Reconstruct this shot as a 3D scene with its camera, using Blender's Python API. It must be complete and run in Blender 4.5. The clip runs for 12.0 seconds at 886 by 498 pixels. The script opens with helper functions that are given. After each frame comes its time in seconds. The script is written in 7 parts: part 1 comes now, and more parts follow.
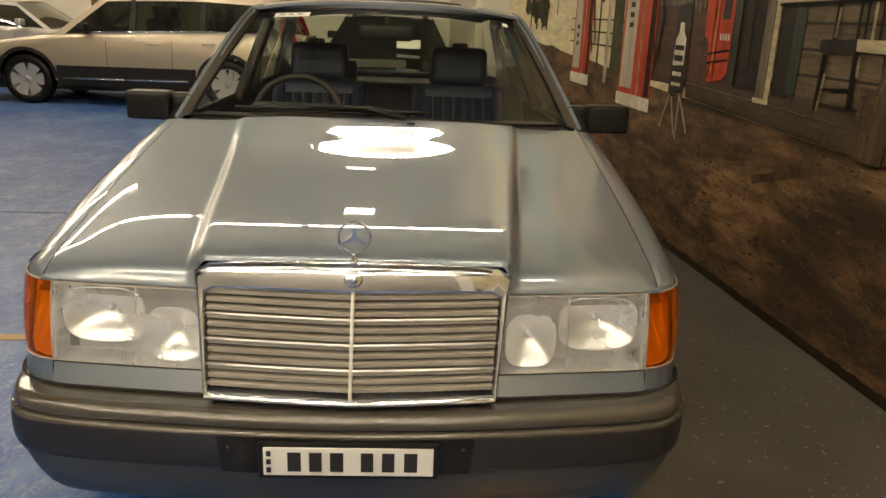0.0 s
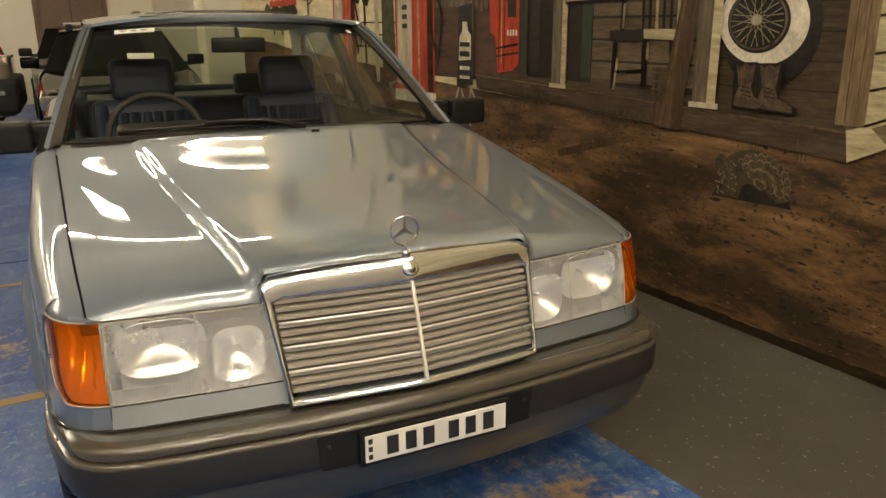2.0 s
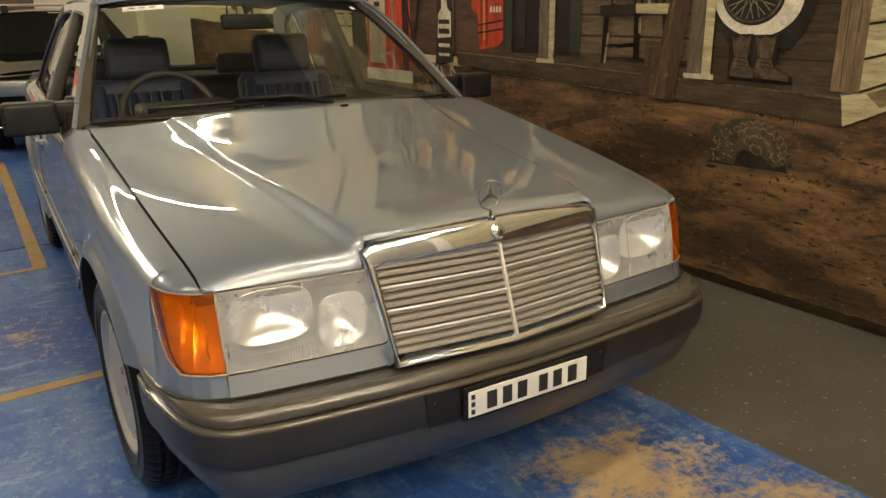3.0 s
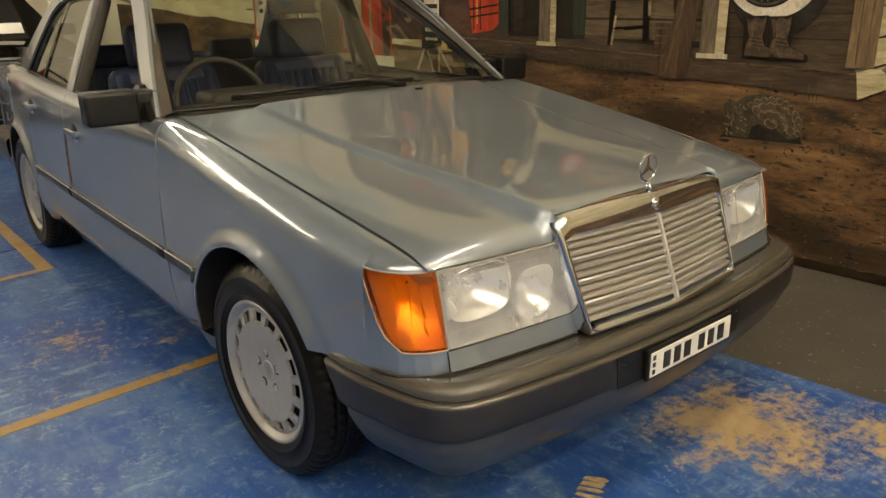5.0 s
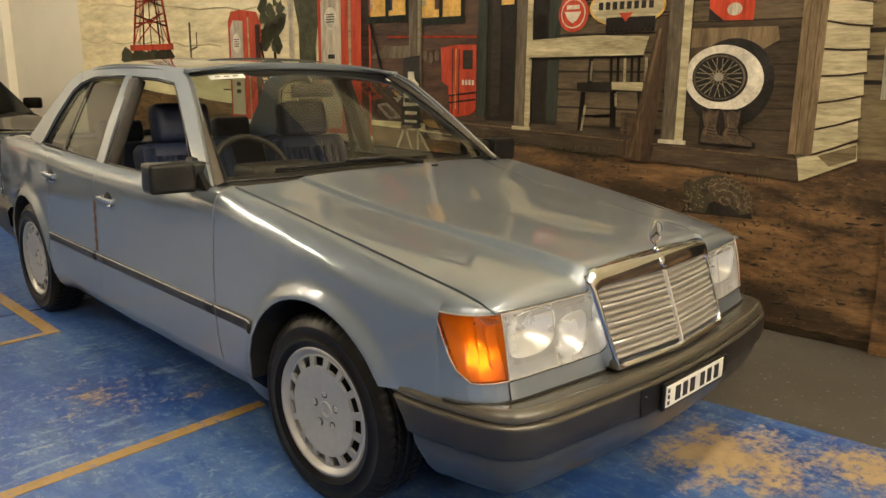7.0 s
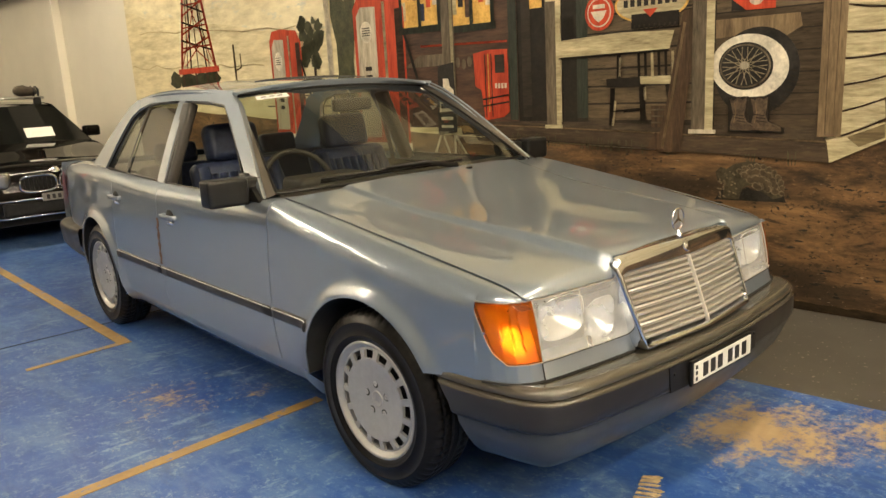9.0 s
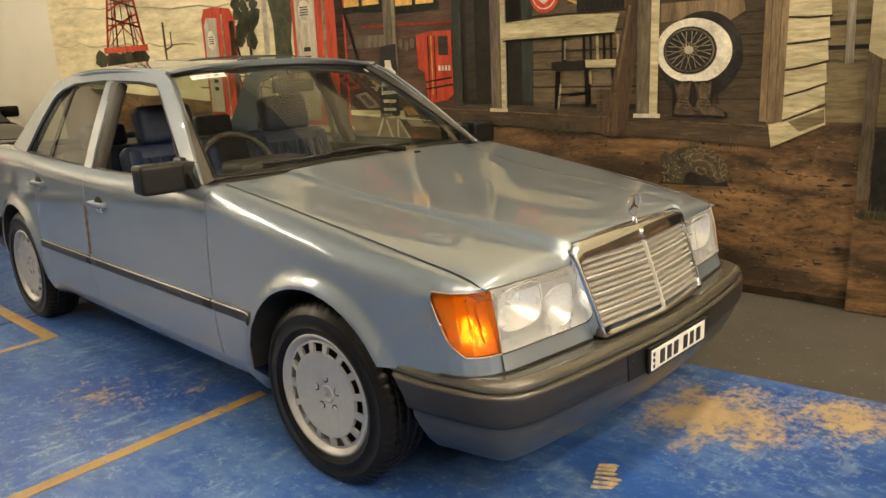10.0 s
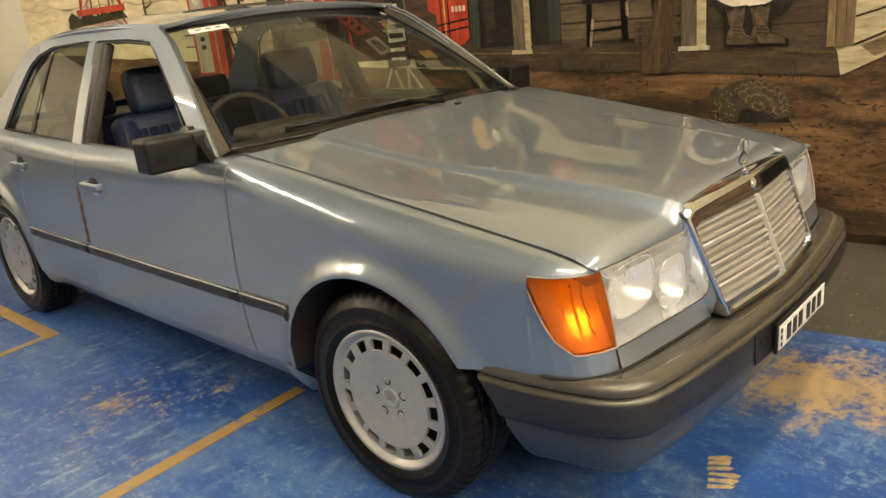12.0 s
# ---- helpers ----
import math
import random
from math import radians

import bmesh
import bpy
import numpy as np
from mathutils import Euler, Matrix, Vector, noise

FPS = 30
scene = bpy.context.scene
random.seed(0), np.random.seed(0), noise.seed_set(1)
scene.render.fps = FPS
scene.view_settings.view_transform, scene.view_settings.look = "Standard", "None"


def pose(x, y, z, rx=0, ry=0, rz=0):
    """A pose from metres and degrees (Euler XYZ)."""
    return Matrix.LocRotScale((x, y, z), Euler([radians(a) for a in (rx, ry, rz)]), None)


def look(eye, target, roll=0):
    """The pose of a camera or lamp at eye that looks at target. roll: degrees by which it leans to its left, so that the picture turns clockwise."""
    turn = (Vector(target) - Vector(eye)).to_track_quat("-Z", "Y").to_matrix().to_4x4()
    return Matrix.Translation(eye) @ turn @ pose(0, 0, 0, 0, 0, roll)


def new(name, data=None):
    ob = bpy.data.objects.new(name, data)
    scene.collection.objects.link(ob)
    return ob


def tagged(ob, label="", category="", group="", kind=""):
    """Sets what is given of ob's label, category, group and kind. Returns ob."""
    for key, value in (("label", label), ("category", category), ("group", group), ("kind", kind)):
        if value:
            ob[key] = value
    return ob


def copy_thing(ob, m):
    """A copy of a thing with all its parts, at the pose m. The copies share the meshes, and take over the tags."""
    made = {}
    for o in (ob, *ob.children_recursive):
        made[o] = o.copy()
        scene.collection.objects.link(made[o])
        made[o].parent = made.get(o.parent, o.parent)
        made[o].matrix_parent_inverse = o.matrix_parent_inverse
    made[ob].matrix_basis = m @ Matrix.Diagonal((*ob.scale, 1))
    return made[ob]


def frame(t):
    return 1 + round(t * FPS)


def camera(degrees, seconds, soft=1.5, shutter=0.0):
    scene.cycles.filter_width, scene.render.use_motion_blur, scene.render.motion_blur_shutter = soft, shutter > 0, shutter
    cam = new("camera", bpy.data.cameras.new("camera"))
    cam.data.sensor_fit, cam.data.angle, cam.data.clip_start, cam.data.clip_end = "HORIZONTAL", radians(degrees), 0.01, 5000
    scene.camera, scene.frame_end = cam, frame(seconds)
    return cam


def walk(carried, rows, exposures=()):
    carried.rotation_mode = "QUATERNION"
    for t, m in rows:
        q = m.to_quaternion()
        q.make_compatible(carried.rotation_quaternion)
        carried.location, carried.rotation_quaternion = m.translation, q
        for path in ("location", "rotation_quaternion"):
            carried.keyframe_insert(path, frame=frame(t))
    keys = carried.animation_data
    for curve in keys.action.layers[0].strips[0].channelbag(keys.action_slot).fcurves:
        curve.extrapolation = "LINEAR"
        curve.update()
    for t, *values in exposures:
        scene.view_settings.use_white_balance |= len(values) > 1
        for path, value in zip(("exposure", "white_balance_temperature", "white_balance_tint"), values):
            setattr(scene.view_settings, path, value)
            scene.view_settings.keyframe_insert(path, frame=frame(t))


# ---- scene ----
cam = camera(60.9, 12.0)
PATH = [
    (0, (0.119, -2.305, 1.36), (0.213, -0.394, 0.779), 2.2),
    (0.5, (-0.071, -2.353, 1.368), (0.16, -0.431, 0.863), 1.9),
    (1, (-0.255, -2.328, 1.339), (0.082, -0.43, 0.804), -2.0),
    (1.5, (-0.442, -2.285, 1.346), (0.112, -0.454, 0.764), -1.7),
    (2, (-0.675, -2.321, 1.358), (0.148, -0.588, 0.796), -0.5),
    (2.5, (-0.857, -2.315, 1.346), (0.046, -0.64, 0.729), 1.8),
    (2.7, (-0.934, -2.277, 1.335), (-0.015, -0.608, 0.727), 0.3),
    (4.3, (-1.531, -2.057, 1.376), (-0.319, -0.593, 0.752), 1.6),
    (4.5, (-1.581, -2.026, 1.367), (-0.358, -0.565, 0.76), 1.8),
    (5, (-1.675, -1.862, 1.341), (-0.479, -0.395, 0.696), -1.0),
    (5.5, (-1.745, -1.766, 1.323), (-0.493, -0.315, 0.75), -1.1),
    (6, (-1.899, -1.747, 1.333), (-0.515, -0.405, 0.8), 2.4),
    (6.5, (-2.072, -1.754, 1.354), (-0.646, -0.465, 0.803), 2.4),
    (7, (-2.156, -1.893, 1.372), (-0.787, -0.506, 0.924), 0.6),
    (7.2, (-2.16, -1.96, 1.363), (-0.843, -0.519, 0.926), 0.1),
    (8.8, (-2.265, -2.075, 1.392), (-0.987, -0.586, 1.006), -3.0),
    (9, (-2.257, -2.058, 1.393), (-0.979, -0.583, 0.955), -3.1),
    (9.5, (-2.233, -2.035, 1.395), (-0.951, -0.577, 0.916), -3.3),
    (10, (-2.228, -1.952, 1.386), (-0.839, -0.598, 0.899), -2.5),
    (10.5, (-2.208, -1.844, 1.365), (-0.822, -0.501, 0.841), -2.3),
    (11, (-2.105, -1.702, 1.363), (-0.75, -0.334, 0.822), -4.7),
    (11.5, (-2.061, -1.59, 1.359), (-0.742, -0.2, 0.787), -5.6),
    (12, (-2.087, -1.486, 1.356), (-0.712, -0.169, 0.744), -5.8),
]
walk(cam, [(t, look(eye, target, roll)) for t, eye, target, roll in PATH], exposures=[(0.0, -0.46), (1.5, -0.42), (2.5, -0.32), (4.5, -0.23), (6.0, -0.20), (7.0, 0.04), (9.0, 0.30), (10.5, 0.30), (12.0, 0.26)])

# ---------------------------------------------------------------- light
world = bpy.data.worlds.new("hall_air")
scene.world = world
world.use_nodes = True
world.node_tree.nodes["Background"].inputs[0].default_value = (1.0, 0.86, 0.66, 1)
world.node_tree.nodes["Background"].inputs[1].default_value = 0.004
CEIL = 5.1
TUBE_POWER = 286.0

# the long wall with the painting: x = WALL_A + WALL_B * y
WALL_A, WALL_B = 1.973, -0.0727
BACK_Y, FRONT_Y, LEFT_X = 14.6, -9.0, -14.0


# ---------------------------------------------------------------- mesh helpers
def part(name, bm, material, parent=None, label="", smooth=True, normals=True):
    """Links a bmesh, given in world metres, as one mesh object under a thing or part."""
    if normals:
        bmesh.ops.recalc_face_normals(bm, faces=bm.faces)
    me = bpy.data.meshes.new(name)
    for f in bm.faces:
        f.smooth = smooth
    bm.to_mesh(me)
    bm.free()
    me.materials.append(material)
    ob = new(name, me)
    if parent is not None:
        ob.parent = parent
        m, p = Matrix(), parent
        while p is not None:
            m = p.matrix_parent_inverse @ p.matrix_basis @ m
            p = p.parent
        ob.matrix_parent_inverse = m.inverted()
    if label:
        ob["label"] = label
    return ob


def thing(name, at, label, category, group="", kind=""):
    e = new(name)
    e.empty_display_size = 0.2
    e.location = at
    return tagged(e, label, category, group, kind)


def thick(ob, t, offset=0.0):
    m = ob.modifiers.new("thickness", "SOLIDIFY")
    m.thickness, m.offset = t, offset
    e = ob.modifiers.new("crisp", "EDGE_SPLIT")
    e.split_angle = radians(42)
    return ob


def soften(ob, w, seg=2):
    m = ob.modifiers.new("edges", "BEVEL")
    m.width, m.segments, m.limit_method, m.angle_limit = w, seg, "ANGLE", radians(35)
    return ob


def curve1(xs, ys):
    """A smooth monotone curve through a few stations."""
    xs, ys = np.array(xs, float), np.array(ys, float)
    d = np.diff(ys) / np.diff(xs)
    m = np.r_[d[0], (d[1:] + d[:-1]) / 2, d[-1]]
    m[1:-1][d[1:] * d[:-1] <= 0] = 0

    def f(x):
        x = min(max(x, xs[0]), xs[-1])
        i = min(max(int(np.searchsorted(xs, x)) - 1, 0), len(xs) - 2)
        h = xs[i + 1] - xs[i]
        t = (x - xs[i]) / h
        return float(ys[i] * (2 * t**3 - 3 * t * t + 1) + m[i] * h * (t**3 - 2 * t * t + t) + ys[i + 1] * (3 * t * t - 2 * t**3) + m[i + 1] * h * (t**3 - t * t))
    return f


def smooth01(t):
    t = min(max(t, 0.0), 1.0)
    return t * t * (3 - 2 * t)


def grid(f, nu, nv, bm=None, closed=False):
    """A sheet of quads through f(u, v), u and v from 0 to 1."""
    bm = bm or bmesh.new()
    vs = [[bm.verts.new(f(i / nu, j / nv)) for j in range(nv + 1)] for i in range(nu if closed else nu + 1)]
    n = len(vs)
    for i in range(nu):
        for j in range(nv):
            a, b = vs[i], vs[(i + 1) % n]
            try:
                bm.faces.new((a[j], b[j], b[j + 1], a[j + 1]))
            except ValueError:
                pass
    return bm


def box(bm, c, s, rot=None, bevel=0.0, seg=2):
    m = Matrix.Translation(c) @ (rot or Matrix()) @ Matrix.Diagonal((*s, 1))
    made = bmesh.ops.create_cube(bm, size=1, matrix=m)["verts"]
    if bevel:
        edges = {e for v in made for e in v.link_edges}
        bmesh.ops.bevel(bm, geom=list(edges), offset=bevel, segments=seg, profile=0.6, affect="EDGES")
    return bm


def prism(bm, pts, push):
    """A closed slab: the outline pts and its copy pushed along the vector push."""
    a = [bm.verts.new(p) for p in pts]
    b = [bm.verts.new(Vector(p) + Vector(push)) for p in pts]
    n = len(a)
    bm.faces.new(a), bm.faces.new(b[::-1])
    for i in range(n):
        bm.faces.new((a[i], a[(i + 1) % n], b[(i + 1) % n], b[i]))
    return bm


def tube(bm, pts, r, n=8, cap=True):
    pts = [Vector(p) for p in pts]
    rings = []
    for i, p in enumerate(pts):
        d = (pts[min(i + 1, len(pts) - 1)] - pts[max(i - 1, 0)]).normalized()
        a = d.orthogonal().normalized() if abs(d.z) > 0.95 else d.cross(Vector((0, 0, 1))).normalized()
        b = d.cross(a).normalized()
        rr = r[i] if isinstance(r, (list, tuple)) else r
        rings.append([bm.verts.new(p + rr * (math.cos(k * 2 * math.pi / n) * a + math.sin(k * 2 * math.pi / n) * b)) for k in range(n)])
    for q, w in zip(rings, rings[1:]):
        for k in range(n):
            bm.faces.new((q[k], q[(k + 1) % n], w[(k + 1) % n], w[k]))
    if cap:
        bm.faces.new(rings[0][::-1]), bm.faces.new(rings[-1])
    return bm


def lathe(bm, prof, n, m=None, arc=2 * math.pi):
    """prof: (radius, along x) pairs turned round the x axis, then placed by m."""
    m = m or Matrix()
    full = abs(arc - 2 * math.pi) < 1e-6
    rows = []
    for k in range(n if full else n + 1):
        a = arc * k / n
        rows.append([bm.verts.new(m @ Vector((x, r * math.cos(a), r * math.sin(a)))) for r, x in prof])
    for k in range(n):
        p, q = rows[k], rows[(k + 1) % len(rows)]
        for j in range(len(prof) - 1):
            bm.faces.new((p[j], q[j], q[j + 1], p[j + 1]))
    return bm


def ribbon(bm, a, b):
    """Quads between two point rows of one length."""
    va, vb = [bm.verts.new(p) for p in a], [bm.verts.new(p) for p in b]
    for i in range(len(a) - 1):
        bm.faces.new((va[i], va[i + 1], vb[i + 1], vb[i]))
    return bm


# ---------------------------------------------------------------- materials
def mat(name):
    m = bpy.data.materials.new(name)
    m.use_nodes = True
    return m, m.node_tree, m.node_tree.nodes["Principled BSDF"]


def node(nt, kind, **sets):
    n = nt.nodes.new(kind)
    for k, v in sets.items():
        if k in n.inputs:
            n.inputs[k].default_value = v
    return n


def coords(nt, scale=(1, 1, 1), rot=(0, 0, 0)):
    g = nt.nodes.new("ShaderNodeNewGeometry")
    mp = nt.nodes.new("ShaderNodeMapping")
    mp.inputs["Scale"].default_value = scale
    mp.inputs["Rotation"].default_value = rot
    nt.links.new(g.outputs["Position"], mp.inputs["Vector"])
    return mp.outputs["Vector"]


def noise_of(nt, vec, scale, detail=4, rough=0.55, dist=0.0):
    n = node(nt, "ShaderNodeTexNoise", Scale=scale, Detail=detail, Roughness=rough, Distortion=dist)
    nt.links.new(vec, n.inputs["Vector"])
    return n.outputs["Fac"]


def ramp(nt, fac, stops):
    r = nt.nodes.new("ShaderNodeValToRGB")
    e = r.color_ramp.elements
    while len(e) < len(stops):
        e.new(0.5)
    for el, (p, c) in zip(e, stops):
        el.position = p
        el.color = (*c, 1) if len(c) == 3 else c
    nt.links.new(fac, r.inputs["Fac"])
    return r.outputs["Color"]


def mix(nt, fac, a, b, how="MIX"):
    m = nt.nodes.new("ShaderNodeMix")
    m.data_type, m.blend_type = "RGBA", how
    for sock, v in ((m.inputs["Factor"], fac), (m.inputs["A"], a), (m.inputs["B"], b)):
        if isinstance(v, (int, float)):
            sock.default_value = v
        elif isinstance(v, tuple):
            sock.default_value = (*v, 1) if len(v) == 3 else v
        else:
            nt.links.new(v, sock)
    return m.outputs["Result"]


def calc(nt, op, a, b=0.0, clamp=False):
    m = nt.nodes.new("ShaderNodeMath")
    m.operation, m.use_clamp = op, clamp
    for sock, v in zip(m.inputs, (a, b)):
        if isinstance(v, (int, float)):
            sock.default_value = v
        else:
            nt.links.new(v, sock)
    return m.outputs[0]


def bump(nt, bsdf, height, strength=0.3, distance=0.01):
    b = node(nt, "ShaderNodeBump", Strength=strength, Distance=distance)
    nt.links.new(height, b.inputs["Height"])
    nt.links.new(b.outputs["Normal"], bsdf.inputs["Normal"])


def plain(name, c, rough=0.5, metal=0.0, vary=0.12, scale=14.0, coat=0.0, bumps=0.0, spec=0.5):
    """A surface of one colour with a little wear and grain."""
    m, nt, b = mat(name)
    v = coords(nt)
    f = noise_of(nt, v, scale, 5)
    lo, hi = tuple(x * (1 - vary) for x in c), tuple(min(1, x * (1 + vary)) for x in c)
    nt.links.new(ramp(nt, f, [(0.3, lo), (0.7, hi)]), b.inputs["Base Color"])
    swing = min(0.2, 0.8 * rough)
    r = calc(nt, "MULTIPLY_ADD", noise_of(nt, v, scale * 2.3, 3), swing)
    r.node.inputs[2].default_value = rough - 0.5 * swing
    nt.links.new(r, b.inputs["Roughness"])
    b.inputs["Metallic"].default_value = metal
    b.inputs["Coat Weight"].default_value = coat
    b.inputs["Coat Roughness"].default_value = 0.04
    b.inputs["Specular IOR Level"].default_value = spec
    if bumps:
        bump(nt, b, noise_of(nt, v, scale * 12, 3), bumps, 0.004)
    return m


def car_paint(name, c, metal=0.6, rough=0.36, flake=0.06, dusty=0.10, ior=1.6, spec=0.5):
    m, nt, b = mat(name)
    v = coords(nt)
    fine = noise_of(nt, v, 900, 1)
    wide = noise_of(nt, v, 2.2, 4)
    lo, hi = tuple(x * (1 - flake) for x in c), tuple(x * (1 + flake) for x in c)
    base = ramp(nt, fine, [(0.35, lo), (0.65, hi)])
    dust = mix(nt, calc(nt, "MULTIPLY", wide, dusty), base, (0.42, 0.40, 0.36))
    nt.links.new(dust, b.inputs["Base Color"])
    b.inputs["Metallic"].default_value = metal
    b.inputs["Roughness"].default_value = rough
    b.inputs["Coat Weight"].default_value = 1.0
    cr = calc(nt, "MULTIPLY_ADD", noise_of(nt, v, 6, 5), 0.02)
    cr.node.inputs[2].default_value = 0.0
    nt.links.new(cr, b.inputs["Coat Roughness"])
    b.inputs["Coat IOR"].default_value = ior
    b.inputs["Specular IOR Level"].default_value = spec
    return m


def glass(name, tint=(0.75, 0.82, 0.78), haze=0.04, rough=0.0, haze_colour=(0.6, 0.58, 0.5), ior=1.5):
    """Thin pane: lets light straight through, mirrors by angle, a little dust."""
    m = bpy.data.materials.new(name)
    m.use_nodes = True
    nt = m.node_tree
    nt.nodes.remove(nt.nodes["Principled BSDF"])
    out = nt.nodes["Material Output"]
    tr = node(nt, "ShaderNodeBsdfTransparent", Color=(*tint, 1))
    gl = node(nt, "ShaderNodeBsdfGlossy", Color=(1, 1, 1, 1), Roughness=rough + 0.01)
    lw = node(nt, "ShaderNodeLayerWeight", Blend=0.5)
    f0 = ((ior - 1) / (ior + 1)) ** 2
    gloss = calc(nt, "MULTIPLY_ADD", calc(nt, "POWER", lw.outputs["Facing"], 5.0), 1 - f0)
    gloss.node.inputs[2].default_value = f0
    df = node(nt, "ShaderNodeBsdfDiffuse", Color=(*haze_colour, 1))
    a, b = nt.nodes.new("ShaderNodeMixShader"), nt.nodes.new("ShaderNodeMixShader")
    dust = calc(nt, "MULTIPLY", noise_of(nt, coords(nt), 5.0, 6, 0.65), haze * 2)
    nt.links.new(dust, a.inputs[0])
    nt.links.new(tr.outputs[0], a.inputs[1]), nt.links.new(df.outputs[0], a.inputs[2])
    nt.links.new(gloss, b.inputs[0])
    nt.links.new(a.outputs[0], b.inputs[1]), nt.links.new(gl.outputs[0], b.inputs[2])
    nt.links.new(b.outputs[0], out.inputs["Surface"])
    return m


def brush(name, dark, light, scale=6.0, stretch=(1, 1, 1), mid=0.5, width=0.2, rough=0.5, streak=None, rot=(0, 0, 0)):
    """Brushwork of a wall painting: two tones dragged along one way, with fine strokes."""
    m, nt, b = mat(name)
    v = coords(nt, stretch, rot)
    big = noise_of(nt, v, scale, 6, 0.6, 0.4)
    fine = noise_of(nt, v, scale * 7, 3, 0.6)
    drag = noise_of(nt, coords(nt, tuple(x * 1.4 for x in stretch), rot), scale * 3.1, 8, 0.72)
    f = calc(nt, "ADD", calc(nt, "MULTIPLY", big, 0.45), calc(nt, "ADD", calc(nt, "MULTIPLY", fine, 0.20), calc(nt, "MULTIPLY", drag, 0.35)))
    half = tuple((p + q) / 2 for p, q in zip(dark, light))
    c = ramp(nt, f, [(mid - width * 0.72, tuple(0.72 * x for x in dark)), (mid, half), (mid + width * 0.72, tuple(1.15 * x for x in light))])
    if streak:
        s = noise_of(nt, coords(nt, tuple(x * 2.6 for x in stretch), rot), scale * 1.7, 4, 0.7)
        c = mix(nt, ramp(nt, s, [(0.58, (0, 0, 0)), (0.72, (1, 1, 1))]), c, streak)
    nt.links.new(c, b.inputs["Base Color"])
    b.inputs["Roughness"].default_value = rough
    b.inputs["Specular IOR Level"].default_value = 0.2
    bump(nt, b, fine, 0.08, 0.002)
    return m


PAINT = car_paint("blue_silver_paint", (0.205, 0.245, 0.295), 0.62, 0.47, dusty=0.02, ior=2.2)
CHROME = plain("chrome", (0.74, 0.775, 0.84), 0.05, 1.0, 0.02)
SATIN = plain("satin_bright_metal", (0.86, 0.85, 0.82), 0.32, 0.75, 0.02)
ALLOY = plain("painted_alloy", (0.43, 0.425, 0.41), 0.42, 0.55, 0.05, 30)
DISC = plain("grey_wheel_paint", (0.37, 0.375, 0.375), 0.40, 0.35, 0.06, 40)
RUBBER = plain("tyre_rubber", (0.0065, 0.0056, 0.0047), 0.36, 0, 0.3, 25, bumps=0.05, spec=0.2)
BLACK = plain("black_plastic", (0.010, 0.0097, 0.0093), 0.34, 0, 0.2, 20, bumps=0.06, spec=0.25)
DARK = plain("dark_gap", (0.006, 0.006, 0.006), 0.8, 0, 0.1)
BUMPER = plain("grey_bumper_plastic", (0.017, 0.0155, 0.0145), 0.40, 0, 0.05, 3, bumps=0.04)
# glossy ledge; part of its highlight is put into the paler base colour
BUMPER_TOP = plain("grey_bumper_lit_gloss", (0.060, 0.054, 0.043), 0.17, 0.0, 0.04, 3, coat=0.4)
SLAT = plain("taupe_grille", (0.29, 0.268, 0.230), 0.5, 0, 0.08, 25)
LEATHER = plain("navy_leather", (0.015, 0.022, 0.052), 0.45, 0, 0.25, 40, bumps=0.15, spec=0.3)
DASH = plain("dark_dashboard", (0.030, 0.026, 0.022), 0.55, 0, 0.2, 30, bumps=0.1, spec=0.25)
HEADLINER = plain("grey_headliner", (0.20, 0.19, 0.17), 0.9, 0, 0.06, 30)
PLATE = plain("plate_white", (0.75, 0.74, 0.68), 0.4, 0, 0.05)
PLATE_BAR = plain("plate_black", (0.02, 0.02, 0.02), 0.45, 0, 0.1)
PANE = glass("clear_pane", (0.80, 0.84, 0.76), 0.006, ior=1.55)
TINT_PANE = glass("tinted_pane", (0.38, 0.40, 0.36), 0.03, haze_colour=(0.35, 0.33, 0.28))
LENS = glass("headlamp_cover", (0.93, 0.935, 0.92), 0.27, 0.02, (0.80, 0.81, 0.81))
REFLECTOR = plain("reflector", (0.89, 0.905, 0.92), 0.31, 0.92, 0.02, 4)
APRON = plain("grey_blue_apron", (0.038, 0.040, 0.041), 0.35, 0.0, 0.08, 5, coat=0.3)
HOUSING = plain("headlamp_housing", (0.36, 0.365, 0.37), 0.36, 0.3, 0.1)
RUST = plain("rusty_brown", (0.11, 0.045, 0.012), 0.6, 0, 0.6, 60)
WHITE_CARD = plain("white_card", (0.78, 0.78, 0.74), 0.6, 0, 0.04)
LAMP_WHITE = plain("pale_lamp_bowl", (0.90, 0.88, 0.84), 0.22, 0.7, 0.03, 4)
GREY_INK = plain("grey_ink", (0.22, 0.215, 0.20), 0.5)


AMBER = glass("amber_lens", (1.0, 0.31, 0.008), 0.13, 0.03, (1.0, 0.19, 0.004))
POST_TRIM = plain("grey_beige_trim", (0.030, 0.026, 0.021), 0.6, 0, 0.08)
PILLAR_TRIM = plain("brown_grey_trim", (0.052, 0.045, 0.036), 0.45, 0, 0.1)


def tail_red():
    m, nt, b = mat("red_lamp")
    nt.links.new(ramp(nt, noise_of(nt, coords(nt), 20, 3), [(0.3, (0.35, 0.008, 0.006)), (0.7, (0.7, 0.03, 0.02))]), b.inputs["Base Color"])
    b.inputs["Roughness"].default_value = 0.12
    b.inputs["Coat Weight"].default_value = 0.8
    return m


TAIL_RED = tail_red()


